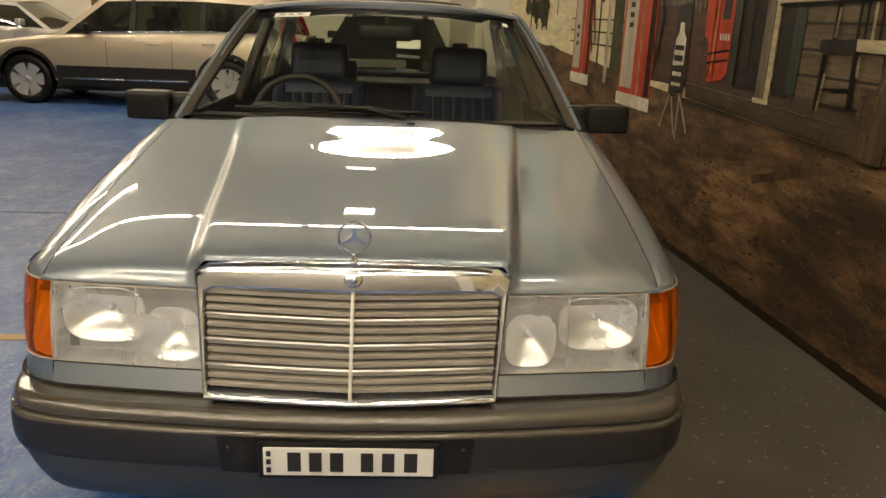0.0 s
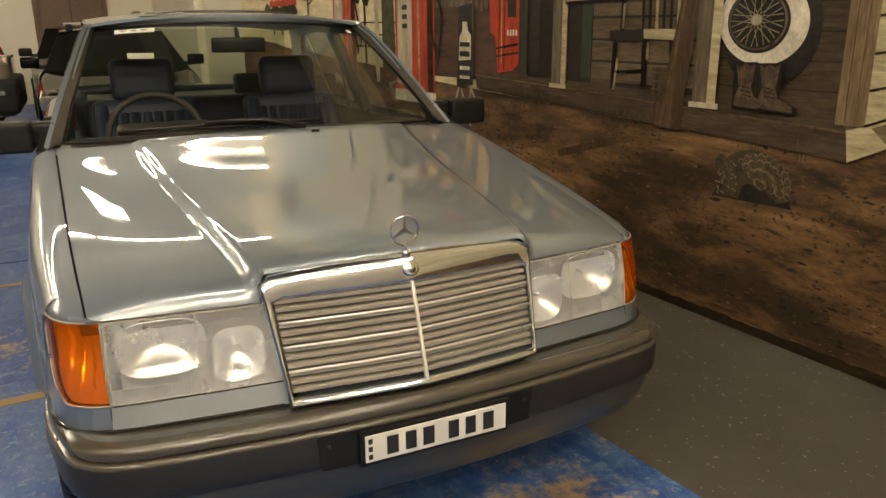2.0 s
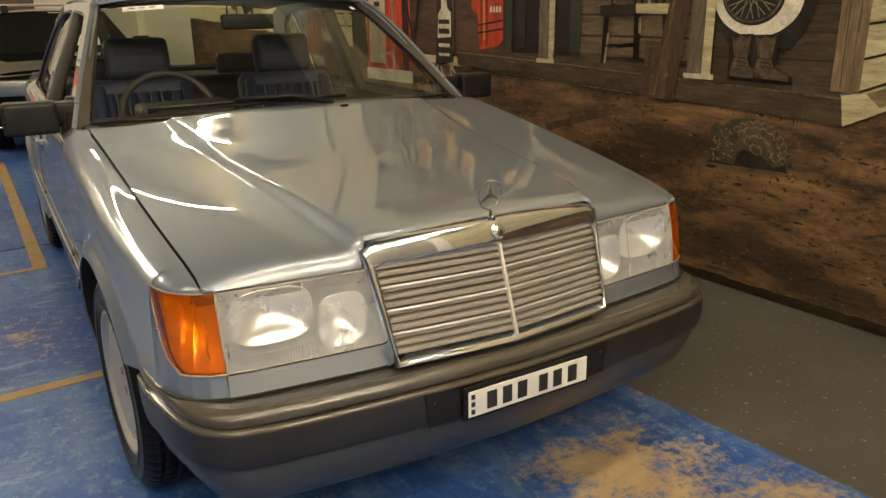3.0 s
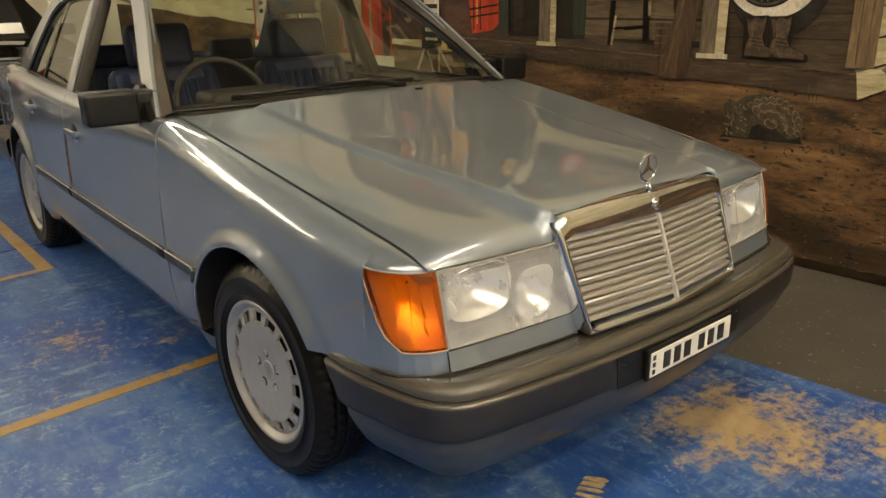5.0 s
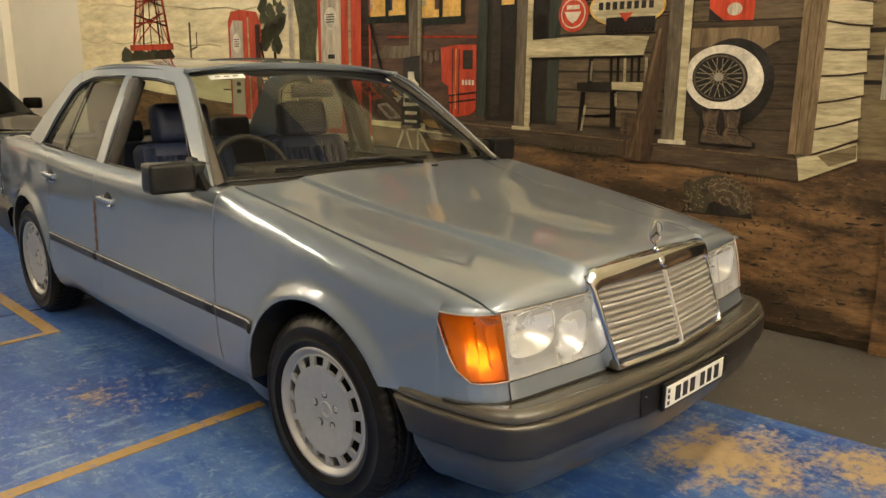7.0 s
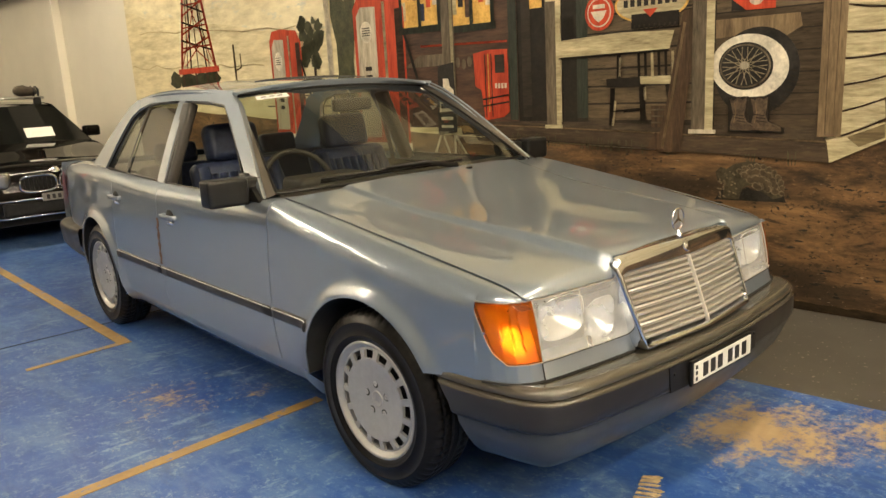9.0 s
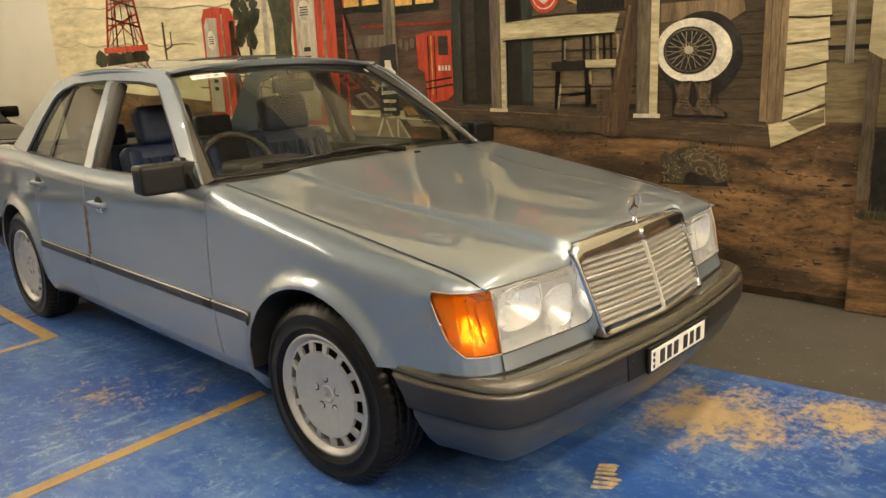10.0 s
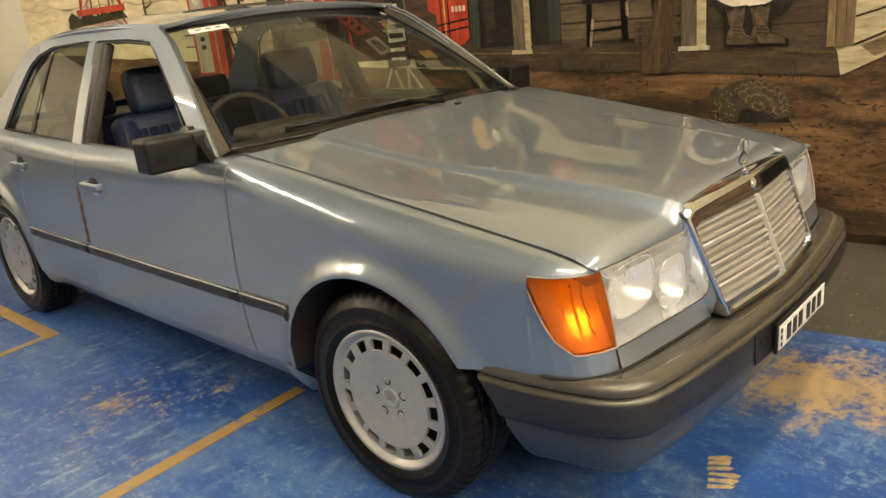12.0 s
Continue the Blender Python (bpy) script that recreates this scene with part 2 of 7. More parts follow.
def blue_floor():
    """Blue floor paint, scuffed pale by tyres and worn through to ochre concrete."""
    m, nt, b = mat("worn_blue_floor_paint")
    v = coords(nt)
    drag = coords(nt, (1.0, 0.35, 1), (0, 0, 0.5))
    big = noise_of(nt, v, 1.1, 5, 0.6)
    mid = noise_of(nt, coords(nt, (0.75, 1.25, 1), (0, 0, -0.35)), 6.5, 9, 0.72, 0.15)
    fine = noise_of(nt, v, 30, 8, 0.74)
    flake = noise_of(nt, coords(nt, (1.0, 0.7, 1), (0, 0, 0.4)), 26, 12, 0.82, 0.3)
    scuff = noise_of(nt, drag, 7.0, 8, 0.72, 0.3)
    blue = ramp(nt, big, [(0.3, (0.013, 0.053, 0.235)), (0.7, (0.030, 0.094, 0.305))])
    pale = ramp(nt, calc(nt, "ADD", calc(nt, "MULTIPLY", scuff, 0.6), calc(nt, "MULTIPLY", big, 0.4)), [(0.48, (0, 0, 0)), (0.64, (1, 1, 1))])
    blue = mix(nt, calc(nt, "MULTIPLY", pale, 0.38), blue, (0.22, 0.34, 0.45))
    rub = noise_of(nt, coords(nt, (0.55, 1.7, 1), (0, 0, 0.95)), 9.0, 10, 0.76, 0.5)
    blue = mix(nt, calc(nt, "MULTIPLY", calc(nt, "MULTIPLY", ramp(nt, rub, [(0.53, (0, 0, 0)), (0.63, (1, 1, 1))]), ramp(nt, noise_of(nt, v, 1.9, 4, 0.6), [(0.46, (0, 0, 0)), (0.60, (1, 1, 1))])), 0.50), blue, (0.32, 0.43, 0.49))
    specks = ramp(nt, fine, [(0.575, (0, 0, 0)), (0.66, (1, 1, 1))])
    blotch = ramp(nt, noise_of(nt, v, 3.2, 4, 0.6), [(0.40, (0.25, 0.25, 0.25)), (0.62, (1, 1, 1))])
    blue = mix(nt, calc(nt, "MULTIPLY", calc(nt, "MULTIPLY", specks, blotch), 0.60), blue, (0.34, 0.40, 0.40))
    worn_pale = ramp(nt, flake, [(0.52, (0, 0, 0)), (0.60, (1, 1, 1))])
    blue = mix(nt, calc(nt, "MULTIPLY", calc(nt, "MULTIPLY", worn_pale, blotch), 0.62), blue, (0.26, 0.36, 0.43))
    grime = ramp(nt, noise_of(nt, coords(nt, (1.3, 0.5, 1), (0, 0, 0.9)), 4.0, 7, 0.7, 0.4), [(0.50, (0, 0, 0)), (0.70, (1, 1, 1))])
    blue = mix(nt, calc(nt, "MULTIPLY", grime, 0.45), blue, (0.012, 0.035, 0.11))
    # where traffic has worn the paint away
    sep = nt.nodes.new("ShaderNodeVectorMath")
    worn = None
    for px, py, r, k in WORN:
        d = nt.nodes.new("ShaderNodeVectorMath")
        d.operation = "DISTANCE"
        d.inputs[1].default_value = (px, py, 0)
        nt.links.new(v, d.inputs[0])
        f = calc(nt, "MULTIPLY", calc(nt, "SUBTRACT", 1.0, calc(nt, "DIVIDE", d.outputs["Value"], r), True), k)
        worn = f if worn is None else calc(nt, "MAXIMUM", worn, f)
    nt.nodes.remove(sep)
    patch = calc(nt, "ADD", worn, calc(nt, "ADD", calc(nt, "MULTIPLY", mid, 0.42), calc(nt, "ADD", calc(nt, "MULTIPLY", fine, 0.30), calc(nt, "MULTIPLY", flake, 0.28))))
    bare = ramp(nt, patch, [(0.665, (0, 0, 0)), (0.755, (0.92, 0.92, 0.92))])
    ochre = ramp(nt, mid, [(0.3, (0.30, 0.20, 0.085)), (0.7, (0.45, 0.33, 0.17))])
    c = mix(nt, bare, blue, ochre)
    nt.links.new(c, b.inputs["Base Color"])
    r = calc(nt, "MULTIPLY_ADD", mid, 0.3)
    r.node.inputs[2].default_value = 0.26
    nt.links.new(r, b.inputs["Roughness"])
    b.inputs["Specular IOR Level"].default_value = 0.32
    bump(nt, b, calc(nt, "SUBTRACT", calc(nt, "MULTIPLY", fine, 0.4), bare), 0.25, 0.002)
    return m


# worn places: x, y, radius, strength
WORN = [(0.42, -0.82, 0.70, 0.30), (0.70, -1.20, 0.60, 0.27), (0.15, -0.62, 0.40, 0.18), (-1.05, 1.30, 0.75, 0.195), (-0.76, 1.10, 0.40, 0.19), (-1.35, 1.0, 0.5, 0.15), (-0.55, -0.55, 0.4, 0.12), (-0.2, -0.71, 0.10, 0.10), (-0.82, 0.35, 0.35, 0.14), (0.82, -0.45, 0.14, 0.26), (-1.6, 0.3, 0.6, 0.13), (-1.25, 0.85, 0.45, 0.15), (-1.05, -0.1, 0.35, 0.11), (-1.9, 1.3, 0.6, 0.12), (-0.35, -1.0, 0.5, 0.10)]
FLOOR_BLUE = blue_floor()


def concrete():
    m, nt, b = mat("grey_floor")
    v = coords(nt)
    a, f = noise_of(nt, v, 1.6, 6, 0.6), noise_of(nt, v, 60, 5, 0.7)
    c = ramp(nt, a, [(0.3, (0.050, 0.045, 0.037)), (0.7, (0.082, 0.074, 0.061))])
    spot = ramp(nt, noise_of(nt, v, 46, 2, 0.4), [(0.700, (0, 0, 0)), (0.715, (1, 1, 1))])
    c = mix(nt, calc(nt, "MULTIPLY", spot, 0.5), c, (0.34, 0.30, 0.24))
    nt.links.new(c, b.inputs["Base Color"])
    b.inputs["Roughness"].default_value = 0.55
    bump(nt, b, f, 0.15, 0.002)
    return m


CONCRETE = concrete()


def line_paint():
    m, nt, b = mat("ochre_line_paint")
    v = coords(nt)
    f = noise_of(nt, v, 30, 6, 0.7)
    w = noise_of(nt, v, 5, 5, 0.7)
    c = ramp(nt, w, [(0.35, (0.27, 0.165, 0.045)), (0.7, (0.42, 0.265, 0.085))])
    c = mix(nt, ramp(nt, calc(nt, "ADD", calc(nt, "MULTIPLY", f, 0.5), calc(nt, "MULTIPLY", w, 0.5)), [(0.535, (0, 0, 0)), (0.60, (1, 1, 1))]), c, (0.07, 0.14, 0.32))
    nt.links.new(c, b.inputs["Base Color"])
    b.inputs["Roughness"].default_value = 0.5
    return m


LINE = line_paint()
CHIP = plain("bare_chip", (0.42, 0.32, 0.17), 0.6, 0, 0.35, 60)
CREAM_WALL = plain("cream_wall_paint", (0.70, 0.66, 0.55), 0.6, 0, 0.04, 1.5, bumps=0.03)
# the cream wall darkened to stand for weak light, keeping reflections dark
DIM_WALL = plain("dimmed_cream_wall_paint", (0.24, 0.22, 0.185), 0.7, 0, 0.06, 1.5, bumps=0.03)
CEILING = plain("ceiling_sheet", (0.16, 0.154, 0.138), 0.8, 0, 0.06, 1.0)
BROWN_TRIM = plain("brown_steel", (0.10, 0.055, 0.03), 0.5, 0.1, 0.15)


def tube_light():
    m = bpy.data.materials.new("lit_tube")
    m.use_nodes = True
    b = m.node_tree.nodes["Principled BSDF"]
    b.inputs["Emission Color"].default_value = (1.0, 0.835, 0.60, 1)
    b.inputs["Emission Strength"].default_value = TUBE_POWER
    return m


def panel_light():
    m = bpy.data.materials.new("lit_panel")
    m.use_nodes = True
    b = m.node_tree.nodes["Principled BSDF"]
    b.inputs["Emission Color"].default_value = (1.0, 0.86, 0.64, 1)
    b.inputs["Emission Strength"].default_value = 30.0
    return m


TUBE, PANEL_GLOW = tube_light(), panel_light()
BATTEN = plain("white_batten", (0.7, 0.69, 0.65), 0.4, 0, 0.05)


# ---------------------------------------------------------------- the hall
def wall_point(y, z, off=0.0):
    n = Vector((-1, WALL_B, 0)).normalized()
    return Vector((WALL_A + WALL_B * y, y, z)) + off * n


def hall():
    edge = lambda y: 0.80 if y > -0.4 else 0.80 - 0.125 * (y + 0.4)
    ys = [FRONT_Y, -5, -3, -2, -1.2, -0.4, 0, 2, 6, 10, BACK_Y]
    bm = prism(bmesh.new(), [(LEFT_X, FRONT_Y, 0)] + [(edge(y), y, 0) for y in ys] + [(LEFT_X, BACK_Y, 0)], (0, 0, -0.0045))
    tagged(part("floor_1", bm, FLOOR_BLUE, smooth=False), "worn blue painted concrete floor of the hall", "floor", kind="structure")
    bm = bmesh.new()
    prism(bm, [(LEFT_X, FRONT_Y, -0.006), (2.9, FRONT_Y, -0.006), (2.2, BACK_Y, -0.006), (LEFT_X, BACK_Y, -0.006)], (0, 0, -0.2))
    tagged(part("floor_2", bm, CONCRETE, smooth=False), "bare dark grey concrete strip beside the painted wall", "floor", kind="structure")
    # walls
    bm = bmesh.new()
    prism(bm, [wall_point(FRONT_Y, -0.02), wall_point(BACK_Y, -0.02), wall_point(BACK_Y, CEIL), wall_point(FRONT_Y, CEIL)], (0.2, 0, 0))
    tagged(part("wall_east", bm, CREAM_WALL, smooth=False), "smooth cream painted wall that carries the mural", "wall", kind="structure")
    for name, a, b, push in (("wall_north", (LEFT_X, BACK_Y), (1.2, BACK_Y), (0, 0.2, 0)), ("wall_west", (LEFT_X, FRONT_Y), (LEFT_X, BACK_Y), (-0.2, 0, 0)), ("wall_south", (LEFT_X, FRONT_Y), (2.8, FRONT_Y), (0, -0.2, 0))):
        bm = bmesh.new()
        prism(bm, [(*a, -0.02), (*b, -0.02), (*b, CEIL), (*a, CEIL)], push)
        # unseen west and south walls take the dimmed cream
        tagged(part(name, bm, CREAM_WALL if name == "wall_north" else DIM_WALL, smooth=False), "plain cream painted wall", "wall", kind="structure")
    bm = bmesh.new()
    prism(bm, [(LEFT_X - 0.2, FRONT_Y - 0.2, CEIL + 0.002), (3.0, FRONT_Y - 0.2, CEIL + 0.002), (3.0, BACK_Y + 0.2, CEIL + 0.002), (LEFT_X - 0.2, BACK_Y + 0.2, CEIL + 0.002)], (0, 0, 0.15))
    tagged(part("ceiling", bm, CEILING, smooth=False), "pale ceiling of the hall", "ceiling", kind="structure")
    # pilaster, wall box, post
    bm = bmesh.new()
    for y0, y1 in ((10.2, 10.6),):
        prism(bm, [wall_point(y0, 0.0, 0.001), wall_point(y0, CEIL - 0.01, 0.001), wall_point(y0, CEIL - 0.01, 0.12), wall_point(y0, 0, 0.12)], wall_point(y1, 0) - wall_point(y0, 0))
    tagged(soften(part("pilaster", bm, CREAM_WALL, smooth=False), 0.01), "cream painted pilaster against the wall", "pilaster", kind="structure")
    bm = bmesh.new()
    box(bm, (-6.45, BACK_Y - 0.06, 2.0), (0.28, 0.12, 3.78), bevel=0.01)
    tagged(part("column", bm, BROWN_TRIM, smooth=False), "dark brown steel column on the back wall", "column", kind="structure")
    door = tagged(part("door_1", box(bmesh.new(), (-0.58, BACK_Y - 0.035, 1.03), (1.14, 0.05, 2.04), bevel=0.004), BROWN_TRIM, smooth=False), "tall brown painted double door in the back wall, shut", "door", kind="structure")
    for x in (-1.19, 0.03):
        part("door_frame", box(bmesh.new(), (x, BACK_Y - 0.05, 1.04), (0.08, 0.10, 2.07), bevel=0.006), BROWN_TRIM, door, smooth=False)
    part("door_head", box(bmesh.new(), (-0.58, BACK_Y - 0.05, 2.117), (1.30, 0.10, 0.08), bevel=0.006), BROWN_TRIM, door, smooth=False)
    part("door_gap", box(bmesh.new(), (-0.58, BACK_Y - 0.062, 1.03), (0.012, 0.006, 2.0)), DARK, door, smooth=False)
    part("door_handle", box(bmesh.new(), (-0.50, BACK_Y - 0.085, 1.05), (0.03, 0.05, 0.16), bevel=0.008), CHROME, door, smooth=False)
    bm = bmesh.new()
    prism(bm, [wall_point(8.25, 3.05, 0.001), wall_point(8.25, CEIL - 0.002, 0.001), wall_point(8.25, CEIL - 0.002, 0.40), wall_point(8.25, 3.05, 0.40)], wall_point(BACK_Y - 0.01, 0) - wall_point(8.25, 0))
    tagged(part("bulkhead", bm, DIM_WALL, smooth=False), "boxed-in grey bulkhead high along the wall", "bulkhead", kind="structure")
    # rows of fluorescent battens
    first = None
    rows = [(y, -5.05 + 1.55 * i) for y in (-8.0, -6.2, -4.6, -1.6) for i in range(5)]
    rows += [(-1.6, -6.6), (-1.6, -8.15), (6.9, -5.15), (6.9, -6.7)]
    rows += [(6.9, x) for x in (-3.6, -2.05, -0.5, 0.72)] + [(8.4, x) for x in (-9.8, -8.25, -6.7, -5.15)] + [(12.2, x) for x in (-9.0, -7.45, -5.9)]
    for y, x in rows:
        m = pose(x, y, CEIL - 0.16)
        if first is None:
            first = thing("ceiling_light", (x, y, CEIL - 0.16), "white fluorescent batten with one lit tube under the ceiling", "ceiling light", "rows of battens")
            bm = bmesh.new()
            prism(bm, [(x - 0.75, y - 0.05, CEIL - 0.07), (x - 0.75, y + 0.05, CEIL - 0.07), (x - 0.75, y + 0.075, CEIL - 0.125), (x - 0.75, y + 0.03, CEIL - 0.135), (x - 0.75, y - 0.03, CEIL - 0.135), (x - 0.75, y - 0.075, CEIL - 0.125)], (1.5, 0, 0))
            part("body", bm, BATTEN, first, smooth=False)
            bm = tube(bmesh.new(), [(x - 0.72, y, CEIL - 0.165), (x + 0.72, y, CEIL - 0.165)], 0.014, 8)
            part("lamp_tube", bm, TUBE, first, "lit tube")
            for e in (-0.735, 0.735):
                part("cap", box(bmesh.new(), (x + e, y, CEIL - 0.155), (0.03, 0.04, 0.06), bevel=0.004), BATTEN, first, smooth=False)
            for e in (-0.4, 0.4):
                part("bracket", box(bmesh.new(), (x + e, y, CEIL - 0.036), (0.05, 0.06, 0.072)), BATTEN, first, smooth=False)
        else:
            copy_thing(first, m)
    # square panel lamp and the rafters
    lamp = thing("panel_lamp", (-0.62, 8.2, CEIL - 0.1), "square white panel lamp hung under the ceiling, lit", "ceiling light")
    part("body", box(bmesh.new(), (-0.62, 8.2, CEIL - 0.09), (0.50, 0.50, 0.10), bevel=0.01), BATTEN, lamp, smooth=False)
    part("diffuser", box(bmesh.new(), (-0.62, 8.2, CEIL - 0.147), (0.44, 0.44, 0.012), bevel=0.003), PANEL_GLOW, lamp, "lit square diffuser", smooth=False)
    part("stem", box(bmesh.new(), (-0.62, 8.2, CEIL - 0.02), (0.06, 0.06, 0.04)), BATTEN, lamp, smooth=False)
    bm = bmesh.new()
    for x in (-8.4, -6.6, -4.8, -3.0, -1.35, 0.3):
        prism(bm, [(x, FRONT_Y + 0.01, CEIL - 0.001), (x + 0.09, FRONT_Y + 0.01, CEIL - 0.001), (x + 0.09, FRONT_Y + 0.01, CEIL - 0.065), (x, FRONT_Y + 0.01, CEIL - 0.065)], (0, BACK_Y - FRONT_Y - 0.02, 0))
    tagged(part("rafters", bm, BROWN_TRIM, smooth=False), "thin dark rafters running under the ceiling", "rafter", kind="structure")
    # painted bay lines and the joint in the slab
    for name, pts in (("line_long", [(-0.975, 2.31), (-0.905, 2.31), (-0.985, 6.0), (-1.055, 6.0)]),
                      ("line_stub", [(-1.47, 2.27), (-0.975, 2.31), (-0.975, 2.36), (-1.47, 2.31)]),
                      ("line_cross", [(-3.2, 0.605), (-0.70, 0.738), (-0.60, 0.742), (-0.60, 0.80), (-0.70, 0.797), (-3.2, 0.662)])):
        bm = prism(bmesh.new(), [(*p, 0.0) for p in pts], (0, 0, 0.003))
        tagged(part("bay_line", bm, LINE, smooth=False), "scuffed ochre bay line painted on the floor", "floor line", "bay lines", "structure")
    rc = random.Random(4)
    for k in range(6):
        x, y = -0.19 - 0.026 * k + 0.012 * rc.random(), -0.672 - 0.011 * k
        q = [0.010 * (rc.random() - 0.5) for _ in range(8)]
        w = 0.055 + 0.03 * rc.random()
        bm = prism(bmesh.new(), [(x, y + q[0], 0.0), (x - 0.016 + q[1], y - 0.006, 0.0), (x - 0.002 + q[2], y - 0.4 * w, 0.0), (x + 0.014 + q[3], y - 0.95 * w, 0.0), (x + 0.034, y - w + q[4], 0.0), (x + 0.028 + q[5], y - 0.72 * w, 0.0), (x + 0.014 + q[6] * 0.6, y - 0.38 * w, 0.0)], (0, 0, 0.0025))
        tagged(part("paint_chip", bm, CHIP, smooth=False), "short ochre stroke where the floor paint has chipped", "floor mark", "chipped strokes", "structure")
    bm = prism(bmesh.new(), [(LEFT_X, 2.60, 0.0), (0.8, 2.84, 0.0), (0.8, 2.852, 0.0), (LEFT_X, 2.612, 0.0)], (0, 0, 0.0015))
    tagged(part("floor_joint", bm, DARK, smooth=False), "dark sealed joint across the floor slab", "floor joint", kind="structure")


hall()


# ---------------------------------------------------------------- the saloon
# front axle at y = 0, rear axle at y = 2.8, nose towards -y
WIDE = curve1([-0.70, -0.60, -0.50, -0.36, -0.15, 0, 0.3, 0.6, 1.2, 1.8, 2.4, 2.8, 3.1, 3.4, 3.7, 3.86], [0.775, 0.802, 0.818, 0.836, 0.853, 0.860, 0.866, 0.868, 0.870, 0.870, 0.866, 0.856, 0.838, 0.808, 0.762, 0.705])
GAP_X = curve1([-0.66, -0.3, 0.3, 0.62], [0.718, 0.738, 0.758, 0.768])
BELT = curve1([0.6, 1.0, 1.6, 2.3, 2.8, 3.2, 3.6, 3.86], [0.955, 0.952, 0.950, 0.965, 0.98, 0.985, 0.965, 0.93])
AXLES, ARCH_R, AXLE_Z = (0.0, 2.8), 0.372, 0.312


def hood_t(y):
    return (y + 0.65) / 1.26


# slope of the bonnet along its middle: rolled front, flat middle, hollow before the screen, rolled rear edge
HOOD_Y = [-0.72, -0.66, -0.60, -0.524, -0.45, -0.30, -0.12, -0.02, 0.06, 0.17, 0.30, 0.38, 0.438, 0.50, 0.62]
HOOD_S = [0.215, 0.190, 0.162, 0.130, 0.112, 0.091, 0.082, 0.104, 0.156, 0.187, 0.197, 0.206, 0.205, 0.150, 0.060]
HOOD_S_FLAT = [0.215, 0.190, 0.162, 0.130, 0.112, 0.091, 0.082, 0.086, 0.092, 0.100, 0.108, 0.112, 0.114, 0.110, 0.060]
_steps = np.linspace(-0.72, 0.62, 269)


def risen(slopes):
    f = curve1(HOOD_Y, slopes)
    h = np.concatenate([[0.0], np.cumsum([0.005 * f(float(y) + 0.0025) for y in _steps[:-1]])])
    return h - np.interp(-0.65, _steps, h)


_rise, _rise_flat = risen(HOOD_S), risen(HOOD_S_FLAT)


def hood_mid(y):
    """Height of the bonnet's middle line, from its slopes."""
    return 0.8195 + float(np.interp(y, _steps, _rise))


def hood_hollow(y):
    """What the hollow before the screen adds to the middle line."""
    return float(np.interp(y, _steps, _rise - _rise_flat))


def hood_edge(y):
    """Height of the shut line between bonnet and wing."""
    t = hood_t(y)
    straight = 0.195 * (1.2 * t - 0.2 * t * t)
    rolled = 0.195 * (hood_mid(y) - hood_mid(-0.65)) / (hood_mid(0.61) - hood_mid(-0.65))
    return 0.772 + 0.90 * straight + 0.10 * rolled - 0.016 * max(0.0, 1 - (y + 0.66) / 0.15) ** 2


def hood_z(x, y):
    t, a = hood_t(y), min(1.0, abs(x) / GAP_X(y))
    crease = 0.372 + 0.15 * t
    flat = hood_edge(y) + 0.030 + 0.036 * max(0.0, 1 - t) ** 1.5 + 0.010 * t
    plateau = (0.036 * max(0.0, 1 - t) ** 1.5 + 0.010 * t) * smooth01((crease + 0.012 - abs(x)) / 0.030)
    return hood_edge(y) + 0.006 + 0.024 * (1 - a**6) + plateau - 0.010 * a**10 + (hood_mid(y) - hood_hollow(y) + 0.010 - flat) * (1 - a**6) + hood_hollow(y - 0.7 * x * x) * (1 - a**4)


def side_x(y, z):
    d = -0.045 * max(0, (0.52 - z) / 0.32) ** 2 - 0.014 * max(0, (z - 0.56) / 0.3) ** 2
    r = min(math.hypot(y - c, z - AXLE_Z) for c in AXLES)
    return WIDE(y) + d + 0.024 * math.exp(-(((r - 0.374) / 0.036) ** 2))


def arch_z(y, low):
    for c in AXLES:
        if abs(y - c) < ARCH_R:
            return max(low, AXLE_Z + math.sqrt(ARCH_R**2 - (y - c) ** 2))
    return low


def side_point(s, y, v, low, x_top, z_top, cut=0.62, high=0.11):
    """v runs from the lower edge (0) up the flank and over the shoulder to the top edge (1)."""
    z0, z1 = arch_z(y, low), z_top - high
    if v <= cut:
        z = z0 + (z1 - z0) * v / cut
        return Vector((s * side_x(y, z), y, z))
    a = (v - cut) / (1 - cut) * math.pi / 2
    w = side_x(y, z1)
    return Vector((s * (x_top + (w - x_top) * math.cos(a) ** 0.75), y, z1 + high * math.sin(a) ** 0.8))


def stations(y0, y1, step=0.045):
    """Even stations, with those where an arch begins and ends put in."""
    n = max(2, int((y1 - y0) / step))
    ys = [y0 + (y1 - y0) * i / n for i in range(n + 1)]
    for c in AXLES:
        for k in range(13):
            e = c + ARCH_R * math.cos(math.pi * k / 12) * 0.9999
            if y0 < e < y1:
                ys.append(e)
    ys.sort()
    out = [ys[0]]
    for y in ys[1:]:
        if y - out[-1] > 0.004:
            out.append(y)
    return out


def flank(s, y0, y1, low, x_top, z_top, nv=18):
    ys = stations(y0, y1)
    bm = bmesh.new()
    rows = [[bm.verts.new(side_point(s, y, j / nv, low, x_top(y), z_top(y))) for j in range(nv + 1)] for y in ys]
    for a, b in zip(rows, rows[1:]):
        for j in range(nv):
            bm.faces.new((a[j], b[j], b[j + 1], a[j + 1]))
    return bm


# plan of the nose at lamp height, from the grille outwards
NOSE = [(0.345, -0.690), (0.42, -0.684), (0.50, -0.676), (0.58, -0.667), (0.64, -0.661), (0.692, -0.652), (0.732, -0.638), (0.763, -0.615), (0.785, -0.586), (0.799, -0.551), (0.806, -0.515)]


